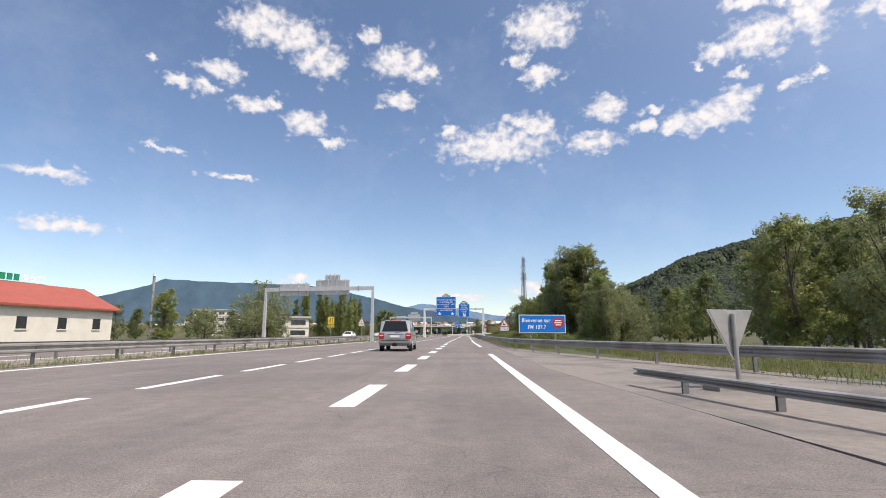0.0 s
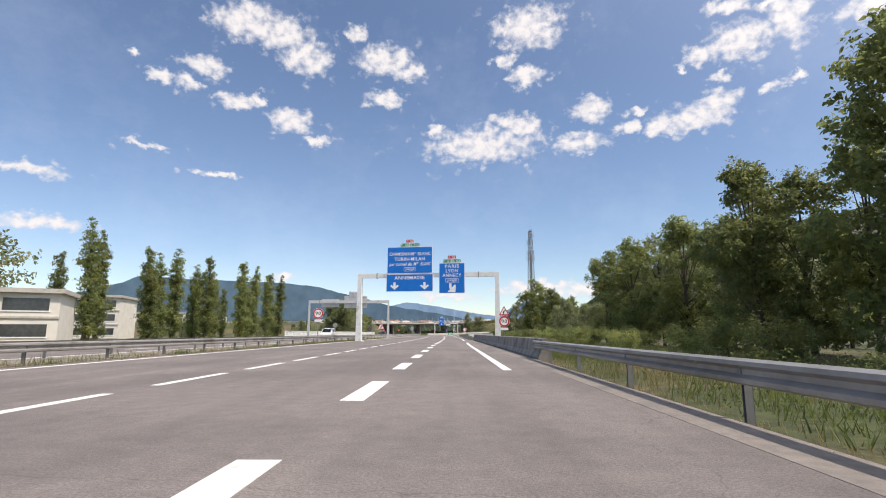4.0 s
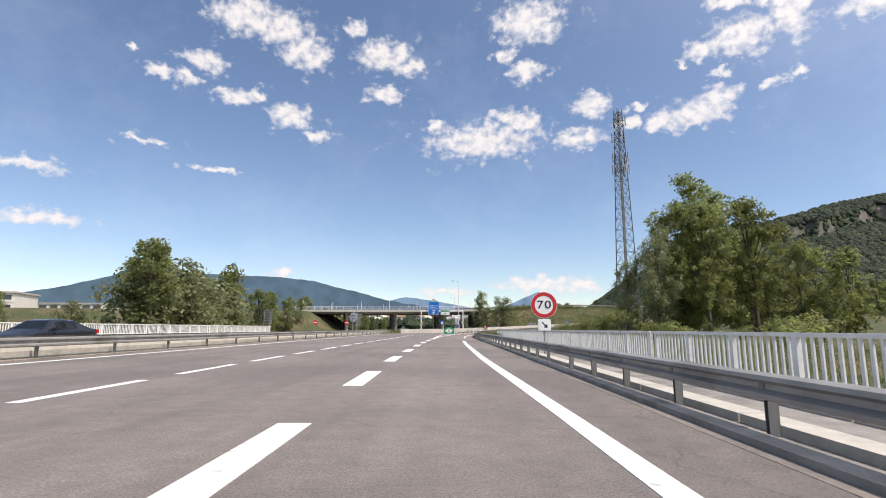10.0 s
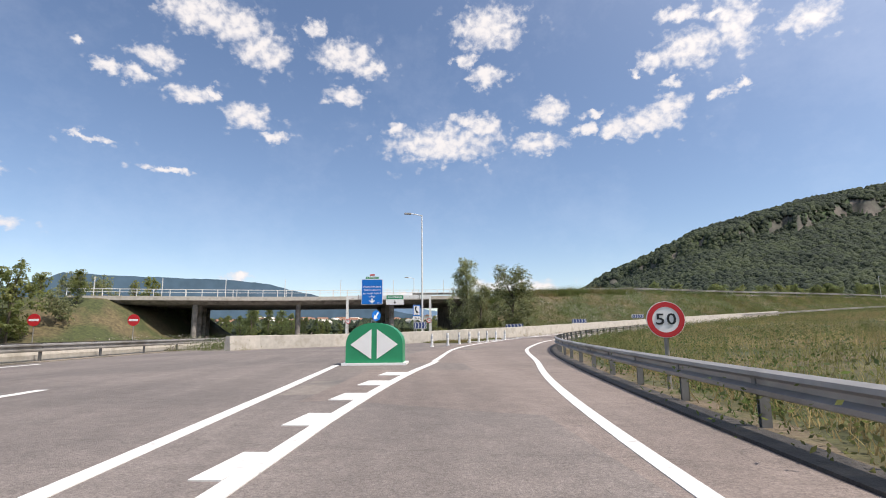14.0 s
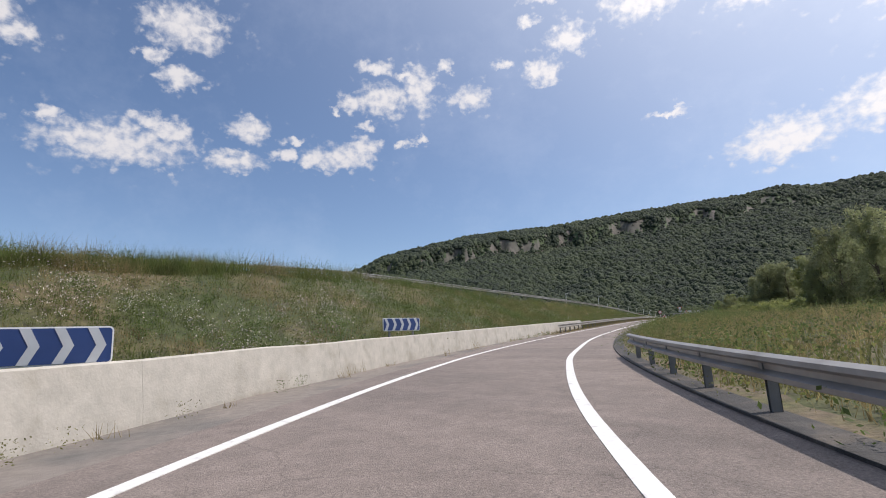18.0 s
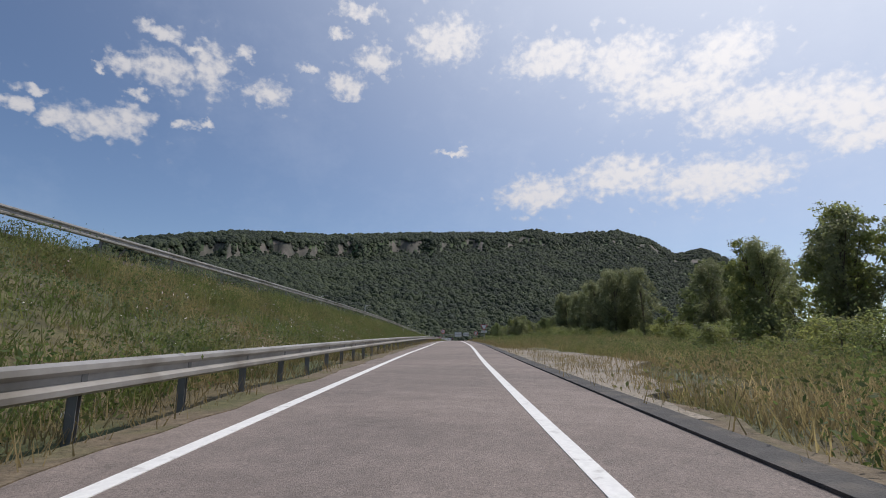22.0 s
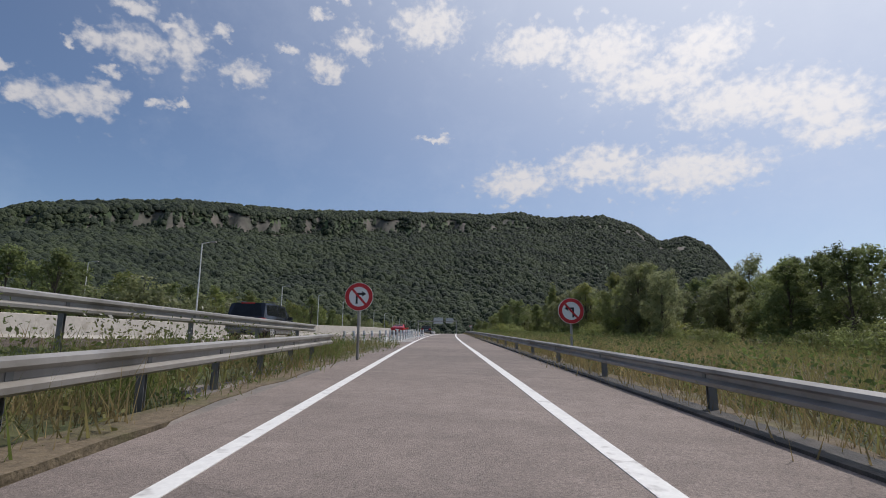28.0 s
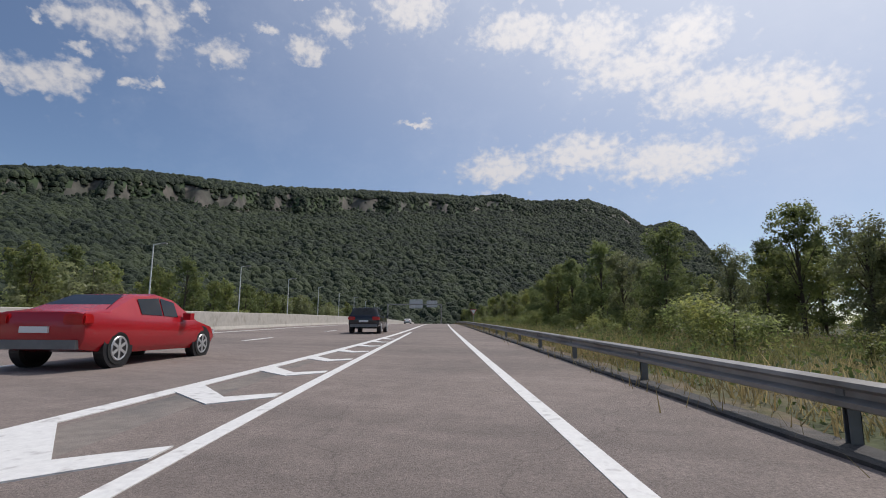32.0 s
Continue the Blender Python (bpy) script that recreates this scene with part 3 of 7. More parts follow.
def ground_height(x, y):
    n, zm, d = nearest(MAIN_PTS, x, y)
    nr, _, dr = nearest(RAMP_PTS, x, y)
    top = 1.6 + 2.0 * np.clip((62 - x) / 15, 0, 1)
    up = np.clip(1 - (n - top) / np.maximum(1.9 * zm + 0.8, 0.8), 0, 1) * np.clip((n + 34) / 10, 0, 1)
    under = np.clip((-32 - x) / 6, 0, 1) + np.clip((x - 9) / 5, 0, 1)
    z = zm * up * np.clip(under, 0, 1)
    # behind the ramp's retaining wall the bank starts from the wall's foot
    z = np.where((nr > np.where(x < 46, -5.5, -4.4)) & (dr < 40), np.minimum(z, 0.0), z)
    # a shallow bank with rough grass on the meadow inside the bend
    z = z + np.clip((nr - 4) / 9, 0, 1) * np.clip((60 - nr) / 30, 0, 1) * 0.5 * ((x > 10) & (y > 250) & (x < 150)) * np.clip((np.abs(x - 84) - 17) / 10, 0, 1)
    return z


GZ = np.zeros((len(GY), len(GX)))


def ground_at(x, y):
    """Heights of the finished ground sheet."""
    i, j = np.clip(np.searchsorted(GX, x) - 1, 0, len(GX) - 2), np.clip(np.searchsorted(GY, y) - 1, 0, len(GY) - 2)
    u, v = (x - GX[i]) / (GX[i + 1] - GX[i]), (y - GY[j]) / (GY[j + 1] - GY[j])
    return GZ[j, i] * (1 - u) * (1 - v) + GZ[j, i + 1] * u * (1 - v) + GZ[j + 1, i] * (1 - u) * v + GZ[j + 1, i + 1] * u * v


def make_ground():
    xx, yy = np.meshgrid(GX, GY)
    x, y = xx.ravel(), yy.ravel()
    z = ground_height(x, y)
    rough = np.array([noise.noise((a * 0.35, b * 0.35, 0.0)) for a, b in zip(x, y)]) * 0.12
    nr, _, dr = nearest(RAMP_PTS, x, y)
    nm, _, dm = nearest(MAIN_PTS, x, y)
    road = (np.abs(x + 14) < 19) & (y < 420) | (x > -20) & (x < 10) & (y > 160) & (y < 268) | (dr < 5) | (nm > -17) & (nm < 2.2)
    z = z - 0.10 + np.where(road, 0.0, rough)
    GZ[:] = z.reshape(xx.shape)
    w = len(GX)
    f = [(j * w + i, j * w + i + 1, (j + 1) * w + i + 1, (j + 1) * w + i) for j in range(len(GY) - 1) for i in range(w - 1)]
    me = bpy.data.meshes.new("ground")
    me.from_pydata(np.stack([x, y, z], 1).tolist(), [], f)
    me.shade_smooth()
    me.materials.append(BANK)
    tagged(new("ground", me), "rough summer grass verges, banks and meadow with dry patches", "ground", kind="structure")


make_ground()


# ---- roads ----
def ribbon(name, line, s0, s1, n0, n1, material, label, z=0.0, step=4.0, depth=0.25, category="road"):
    a, b = (n0 if callable(n0) else lambda s: n0), (n1 if callable(n1) else lambda s: n1)
    m, k = Mesh(), max(1, round((s1 - s0) / step))
    for i in range(k + 1):
        s = s0 + (s1 - s0) * i / k
        for n, zz in ((a(s), z), (b(s), z), (b(s), z - depth), (a(s), z - depth)):
            m.v.append(tuple(line.at(s, n, zz)[0]))
    for i in range(k):
        for j in range(4):
            p, q = i * 4 + j, i * 4 + (j + 1) % 4
            m.f.append((p, q, q + 4, p + 4))
    m.f += [(0, 1, 2, 3), (k * 4 + 3, k * 4 + 2, k * 4 + 1, k * 4)]
    ob = part(name, m, material)
    return tagged(ob, label, category, kind="structure")


def stripe(mesh, line, s0, s1, n, w, z=0.006, step=2.0):
    """One painted bar, w wide, 5 mm thick."""
    k = max(1, round((s1 - s0) / step))
    f = n if callable(n) else (lambda s: n)
    c = len(mesh.v)
    for i in range(k + 1):
        s = s0 + (s1 - s0) * i / k
        for d, zz in ((-w / 2, z), (w / 2, z), (w / 2, z - 0.02), (-w / 2, z - 0.02)):
            mesh.v.append(tuple(line.at(s, f(s) + d, zz)[0]))
    for i in range(k):
        for j in range(4):
            p, q = c + i * 4 + j, c + i * 4 + (j + 1) % 4
            mesh.f.append((p, q, q + 4, p + 4))
    mesh.f += [(c, c + 1, c + 2, c + 3), (c + k * 4 + 3, c + k * 4 + 2, c + k * 4 + 1, c + k * 4)]


def table(*rows):
    """A smooth run through (s, value) rows."""
    def f(s):
        if s <= rows[0][0]:
            return rows[0][1]
        for (a, p), (b, q) in zip(rows, rows[1:]):
            if s <= b:
                t = (s - a) / (b - a)
                return p + (q - p) * t * t * (3 - 2 * t)
        return rows[-1][1]
    return f


LEFT_LINE = table((470, -1.70), (485, -2.2), (500, -3.3), (508, -3.36), (518, -2.98), (532, -2.80), (543, -2.70), (560, -2.30), (600, -2.06), (629, -1.95), (674, -1.62), (719, -1.86), (760, -1.6))
RIGHT_LINE = table((466, 1.55), (485, 1.05), (497, 0.50), (506, 0.32), (515, 0.78), (532, 0.82), (540, 0.93), (548, 1.08), (570, 1.14), (626, 1.44), (676, 1.45), (719, 1.22), (760, 1.2))
RIGHT_EDGE = table((470, 2.45), (497, 1.62), (507, 1.50), (519, 2.25), (540, 2.3), (600, 2.6), (680, 3.0))


STRAIGHT = Line([(0, -200, 0), (0, 0, 0), (0, 400, 0), (0, 1100, 0)])
road_a = ribbon("road_carriageway", STRAIGHT, 0, 1250, -13.3, lambda s: 2.55 + 1.0 * min(1, max(0, (215 - s) / 12)), ASPHALT, "grey three-lane motorway carriageway, worn asphalt", step=10)
road_b = ribbon("road_opposite", STRAIGHT, 0, 1250, -29.5, -16.6, ASPHALT, "grey opposite carriageway beyond the median rails", step=10)
shoulder_a = ribbon("road_shoulder", STRAIGHT, 0, 438, lambda s: 2.48 + 1.0 * min(1, max(0, (215 - s) / 12)), lambda s: 3.1 + 6.2 * max(0, min(1, (239 - s) / 29)) ** 1.2, SHOULDER, "pale patched asphalt shoulder", z=0.004, step=4)
road_ramp = ribbon("road_ramp", RAMP, 446, 1100, table((470, -2.35), (498, -4.4), (540, -3.6), (600, -3.0), (680, -2.6)), RIGHT_EDGE, ASPHALT_WARM, "grey single-lane exit ramp, asphalt with cracks", z=0.004, step=2)
road_main = ribbon("road_motorway", MAIN, 0, 1320, -14.0, lambda s: 1.2 if s < 600 else 1.2 + min(1.2, (s - 600) * 0.05), ASPHALT_WARM, "grey motorway carriageway coming down from the overpass", z=0.002, step=4)
road_main_b = ribbon("road_motorway_far", MAIN, 0, 1320, -31.0, -15.2, ASPHALT, "grey far carriageway of the motorway", z=0.0, step=8)
gutter = ribbon("kerb_ramp", RAMP, 462, 860, lambda s: RIGHT_EDGE(s) - 0.03, lambda s: RIGHT_EDGE(s) + 0.34, GUTTER, "dark tarred kerb strip along the ramp's edge", z=0.035, step=1.5, category="kerb")
litter = ribbon("verge_ramp", RAMP, 462, 860, lambda s: RIGHT_EDGE(s) + 0.30, lambda s: RIGHT_EDGE(s) + 0.62 + 0.15 * math.sin(s * 0.7) + 0.15 * math.sin(s * 2.3), LITTER, "dry earthy strip with litter beside the ramp", z=0.022, step=0.8, category="verge")
litter_b = ribbon("verge_bank", RAMP, 566, 690, lambda s: -3.35 - 0.1 * math.sin(s * 0.9), lambda s: -2.80 + 0.06 * math.sin(s * 1.3) + 0.05 * math.sin(s * 3.1), LITTER, "dry earthy strip below the pale guardrail", z=0.015, step=0.8, category="verge")
gravel_bay = ribbon("gravel_bay", RAMP, 585, 613, lambda s: RIGHT_EDGE(s) + 0.3, lambda s: table((585, 3.0), (591, 4.6), (597, 6.4), (604, 6.0), (613, 3.2))(s) + 0.25 * math.sin(s * 1.7) + 0.2 * math.sin(s * 3.1), GRAVEL, "pale gravel lay-by beside the ramp", z=0.03, step=0.7, category="lay-by")
median = ribbon("median_strip", STRAIGHT, 0, 1250, -16.55, -13.35, GRAVEL, "gravelly median strip with weeds between rails", z=0.03, step=10, category="median")


# the lane's slow drift along the straight
DRIFT = table((190, 0.0), (240, -0.07), (262, -0.26), (272, -0.26), (292, -0.06), (320, 0.0), (340, 0.18), (360, 0.35), (380, 0.30), (400, 0.0), (420, -0.30), (432, -0.34), (446, -0.2), (456, 0.0))


def markings():
    m = Mesh()
    for k in range(-20, 37):
        stripe(m, STRAIGHT, 207.2 + 6.7 * k, 210.3 + 6.7 * k, lambda s: DRIFT(s) - 1.60, 0.36)
    for k in range(-30, 150):
        stripe(m, STRAIGHT, 209.35 + 4.47 * k, 212.45 + 4.47 * k, lambda s: DRIFT(s) - 5.85, 0.20)
    stripe(m, STRAIGHT, 0, 1200, -12.4, 0.24, step=20)
    for a, b in ((0, 226), (240, 280), (294, 334), (348, 387), (401, 441)):
        stripe(m, STRAIGHT, a, b, lambda s: 1.42 + DRIFT(s), 0.24, step=4)
    for n in (-20.5, -24.4):
        for k in range(90):
            stripe(m, STRAIGHT, 13 * k, 13 * k + 3, n, 0.2)
    for n in (-17.2, -28.6):
        stripe(m, STRAIGHT, 0, 1200, n, 0.24, step=20)
    stripe(m, STRAIGHT, 514, 1200, 1.6, 0.24, step=20)
    ob = part("road_marking", m, PAINT)
    tagged(ob, "white lane dashes and edge lines, worn paint", "road marking", kind="structure")
    m = Mesh()
    stripe(m, RAMP, 453, 620, RIGHT_LINE, 0.16, z=0.010, step=0.7)
    stripe(m, RAMP, 620, 1100, RIGHT_LINE, 0.18, z=0.010)
    stripe(m, RAMP, 487, 762, LEFT_LINE, 0.17, z=0.010, step=1.0)
    # the nose between carriageway and ramp
    stripe(m, STRAIGHT, 448, 486, lambda s: -1.68 + (s - 448) * 0.012, 0.18, z=0.012)
    def nose_line(q):
        f = min(1.0, max(0.0, (q - 464) / 12))
        return -1.49 * (1 - f) + (LEFT_LINE(q) + 0.1) * f

    stripe(m, RAMP, 449, 487, nose_line, 0.18, z=0.014, step=1.0)
    stripe(m, STRAIGHT, 448, 468, -1.54, 0.30, z=0.010)
    for k in range(7):
        w = 0.10 + 0.07 * k
        stripe(m, RAMP, 470 + 2.0 * k, 470.8 + 2.0 * k, nose_line(470 + 2.0 * k) - 0.10 - w / 2, w, z=0.016)
    ob = part("ramp_marking", m, PAINT)
    tagged(ob, "white edge lines of the exit ramp and its painted nose", "road marking", kind="structure")
    m = Mesh()
    stripe(m, MAIN, 380, 1300, 0.0, 0.24, z=0.012, step=4)
    stripe(m, MAIN, 380, 1300, -10.6, 0.22, z=0.012, step=4)
    for k in range(72):
        stripe(m, MAIN, 380 + 13 * k, 383 + 13 * k, -5.0, 0.2, z=0.012)
    ob = part("motorway_marking", m, PAINT)
    tagged(ob, "white edge lines and lane dashes of the motorway", "road marking", kind="structure")


markings()

# ---- rails ----
W_BEAM = [(0.0, 0.0), (0.07, 0.03), (0.075, 0.08), (0.0, 0.125), (0.0, 0.185), (0.075, 0.23), (0.07, 0.28), (0.0, 0.31),
          (-0.006, 0.31), (0.064, 0.275), (0.068, 0.232), (-0.006, 0.19), (-0.006, 0.12), (0.068, 0.078), (0.064, 0.034), (-0.006, 0.0)]
POST_ME = fix_normals(Mesh().box(-0.05, -0.042, -0.03, 0.03, -0.3, 0.68).box(-0.05, 0.05, -0.03, -0.022, -0.3, 0.68).box(-0.05, 0.05, 0.022, 0.03, -0.3, 0.68).data("post", STEEL_D))
SPACER_ME = fix_normals(Mesh().box(-0.06, 0.06, -0.04, 0.04, 0.42, 0.66).data("spacer", STEEL_D))


def guardrail(line, s0, s1, n, side, label, spacing=4.0, z0=0.40, group="guardrails", z=0.0, tall=1.0):
    """A W-beam on posts; side +1 faces right, -1 faces left."""
    f = n if callable(n) else (lambda s: n)
    g = thing("guardrail", label, "guardrail", group)
    fr = line.frames(s0, s1, f, z + z0 * tall, 2.0)
    prof = [(a * side + 0.07 * side, h * tall) for a, h in W_BEAM]
    part("beam", Mesh().sweep(prof, fr), STEEL, g)
    for i in range(int((s1 - s0) / spacing)):
        s = s0 + spacing * (i + 0.5)
        p, r = line.at(s, f(s), z)
        ob = new("post", POST_ME)
        ob.matrix_basis = Matrix.Translation(p) @ pose(0, 0, 0, 0, 0, math.degrees(math.atan2(r.y, r.x)) + (0 if side > 0 else 180)) @ Matrix.Diagonal((1, 1, tall * 1.02, 1))
        ob.parent = g
        sp = new("spacer", SPACER_ME)
        sp.matrix_basis = ob.matrix_basis @ Matrix.Translation((0.02, 0, 0))
        sp.parent = g
    return g


guardrail(STRAIGHT, 196, 301, lambda s: 3.3 + 5.6 * max(0, min(1, (236 - s) / 26)) ** 1.4, -1, "galvanised steel guardrail along the shoulder before woods")
guardrail(STRAIGHT, 192, 210.4, lambda s: 3.55 + (210.4 - s) * 0.19 + max(0, 205 - s) * 0.12, -1, "dull steel guardrail end between merging lane and shoulder", spacing=2.0, tall=0.50)
guardrail(STRAIGHT, 414, 459, 3.05, -1, "galvanised steel guardrail on the bridge edge", spacing=2.0, tall=0.84)
guardrail(STRAIGHT, 357, 414, 3.05, -1, "galvanised steel guardrail on the bridge edge", spacing=2.0, tall=0.84)
guardrail(RAMP, 459, 541, table((459, 3.05), (470, 2.9), (496, 1.95), (541, 2.6)), -1, "galvanised steel guardrail on the inside of the bend", spacing=2.0, tall=0.85)
guardrail(STRAIGHT, 150, 520, -13.7, 1, "galvanised median guardrail with dull lower edge", spacing=4.0)
guardrail(STRAIGHT, 150, 520, -16.2, -1, "galvanised guardrail of the opposite carriageway", spacing=4.0)
guardrail(RAMP, 569, 684, lambda s: -3.45, 1, "pale galvanised guardrail below the grassy bank", spacing=2.0, tall=1.05)
guardrail(RAMP, 668, 860, lambda s: 3.3, -1, "galvanised guardrail along the ramp's outer verge", spacing=4.0, tall=0.76)
guardrail(MAIN, 458, 606, 1.7, 1, "galvanised guardrail on the crest of the motorway bank", spacing=4.0)
guardrail(MAIN, 436, 458, 1.7, 1, "galvanised guardrail on the crest of the motorway bank", spacing=4.0)


# ---- concrete walls ----
def wall(name, line, s0, s1, n, h, label, material, w0=0.55, w1=0.22, panel=6.0):
    """A precast concrete barrier of separate panels with sloped faces."""
    f = n if callable(n) else (lambda s: n)
    hh = h if callable(h) else (lambda s: h)
    t = thing(name, label, "concrete wall", "concrete barriers", "structure")
    k = max(1, round((s1 - s0) / panel))
    for i in range(k):
        a, b = s0 + (s1 - s0) * i / k, s0 + (s1 - s0) * (i + 1) / k - 0.004
        m = Mesh()
        fr = line.frames(a, b, f, 0.0, 1.5)
        z = hh((a + b) / 2)
        prof = [(-w0 / 2, -0.3), (-w0 / 2, 0.06), (-w1 / 2 - 0.06, 0.26), (-w1 / 2, z - 0.03), (-w1 / 2 + 0.03, z), (w1 / 2 - 0.03, z), (w1 / 2, z - 0.03), (w1 / 2 + 0.06, 0.26), (w0 / 2, 0.06), (w0 / 2, -0.3)]
        part("panel", m.sweep(prof, fr), material, t)
    return t


wall("wall_roadside", STRAIGHT, 300, 357, lambda s: 3.5, 0.80, "grey weathered concrete barrier beside the shoulder", CONCRETE_D)
WALL_N = table((497, -17.0), (503, -12.4), (508.4, -8.9), (511, -7.3), (513.5, -5.9), (518, -5.0), (533, -5.3), (541, -4.95), (558, -4.35), (568, -4.05), (581, -3.9))
wall("wall_ramp", RAMP, 497, 581, WALL_N, 0.90, "pale stained concrete wall holding back the grassy bank", CONCRETE, w0=0.40, w1=0.26, panel=6.0)
ribbon("ramp_margin", RAMP, 513, 581, lambda s: WALL_N(s) + 0.1, lambda s: -2.9, SHOULDER, "dusty asphalt margin before the concrete wall", z=0.0, step=1.5)
wall("wall_median", STRAIGHT, 372, 520, -14.25, 0.42, "low stained concrete kerb wall under the median rail", CONCRETE, w0=0.5, w1=0.4, panel=4.0)
wall("wall_motorway", MAIN, 520, 1250, -13.0, 1.25, "pale concrete barrier along the far side of the motorway", CONCRETE, panel=8.0)


# ---- bridge over the first carriageway ----
def overpass():
    t = thing("overpass", "grey concrete motorway overpass with steel parapets", "bridge", kind="structure")
    sa, sb = 390, 446
    k = Mesh().sweep([(-16, -0.85), (-16, -0.05), (2.2, -0.05), (2.2, -0.35), (1.2, -0.85)], MAIN.frames(sa, sb, 0, 0, 4))
    part("deck", k, CONCRETE_D, t)
    for n in (2.15, -15.9):
        part("edge_beam", Mesh().sweep([(-0.2, -0.35), (-0.2, 0.2), (0.2, 0.2), (0.2, -0.35)], MAIN.frames(sa, sb, n, 0, 4)), CONCRETE, t, "pale concrete edge beam")
        rail = part("parapet", Mesh().sweep([(-0.04, 1.0), (-0.04, 1.08), (0.04, 1.08), (0.04, 1.0)], MAIN.frames(sa, sb, n, 0.1, 4)).sweep([(-0.03, 0.62), (-0.03, 0.68), (0.03, 0.68), (0.03, 0.62)], MAIN.frames(sa, sb, n, 0.1, 4)), WHITE, t, "white steel parapet rail")
        for i in range(28):
            p, r = MAIN.at(sa + 2 * i, n, 0.1)
            part("baluster", Mesh().box(-0.04, 0.04, -0.04, 0.04, 0, 1.05, Matrix.Translation(p)), WHITE, rail)
        for i in range(7):
            p, r = MAIN.at(sa + 3 + 8 * i, n, 0.1)
            part("fence_post", Mesh().box(-0.04, 0.04, -0.04, 0.04, 0, 2.6, Matrix.Translation(p)), WHITE, rail)
    for s in (405, 419, 433):
        for n in (-13, -8.5, -4, 0.5):
            p, r = MAIN.at(s, n)
            part("pier", Mesh().bar((p.x, p.y, -0.2), (p.x, p.y, p.z - 0.85), 0.36, n=16), CONCRETE_D, t)
    for s in (390.5, 445.5):
        a, r = MAIN.at(s, -16)
        b, _ = MAIN.at(s, 2)
        part("abutment", Mesh().sweep([(-0.6, -1), (-0.6, 5.4), (0.6, 5.4), (0.6, -1)], [((a.x, a.y, 0), (r.y, -r.x)), ((b.x, b.y, 0), (r.y, -r.x))]), CONCRETE_D, t)


overpass()


# ---- trees ----
rng = random.Random(7)


def leaf_crown(name, material, blobs, count, size, seed, droop=0.0, per=26):
    """Leaves in many small sprays, set over and inside several overlapping lobes."""
    g = np.random.default_rng(seed)
    total = sum(b[3] * b[4] for b in blobs)
    vs = []
    for x, y, z, r, h in blobs:
        k = max(2, int(count * r * h / total / per))
        u = g.normal(size=(k, 3))
        u /= np.linalg.norm(u, axis=1)[:, None]
        rad = 0.50 + 0.66 * g.random(k) ** 0.8
        c0 = np.stack([x + u[:, 0] * r * rad, y + u[:, 1] * r * rad, z + u[:, 2] * h * rad], 1)
        c = np.repeat(c0, per, 0) + g.normal(size=(k * per, 3)) * np.array([0.17, 0.17, 0.15]) * max(1.0, r)
        c[:, 2] -= droop * np.abs(g.normal(size=len(c)))
        n, uu = len(c), np.repeat(u, per, 0)
        s = size * (0.55 + 0.9 * g.random(n))
        a = g.normal(size=(n, 3)) + uu * 0.9 + np.array([0, 0, 1.0])
        a /= np.linalg.norm(a, axis=1)[:, None]
        b = np.cross(a, g.normal(size=(n, 3)))
        b /= np.linalg.norm(b, axis=1)[:, None]
        e = np.cross(a, b)
        q = np.stack([c - b * s[:, None], c + e * s[:, None] * 0.55, c + b * s[:, None], c - e * s[:, None] * 0.55 + a * s[:, None] * 0.25], 1)
        vs.append(q.reshape(-1, 3))
    v = np.concatenate(vs)
    me = bpy.data.meshes.new(name)
    me.vertices.add(len(v))
    me.vertices.foreach_set("co", v.reshape(-1))
    me.loops.add(len(v))
    me.polygons.add(len(v) // 4)
    me.loops.foreach_set("vertex_index", np.arange(len(v)))
    me.polygons.foreach_set("loop_start", np.arange(0, len(v), 4))
    me.update(calc_edges=True)
    me.materials.append(material)
    return me


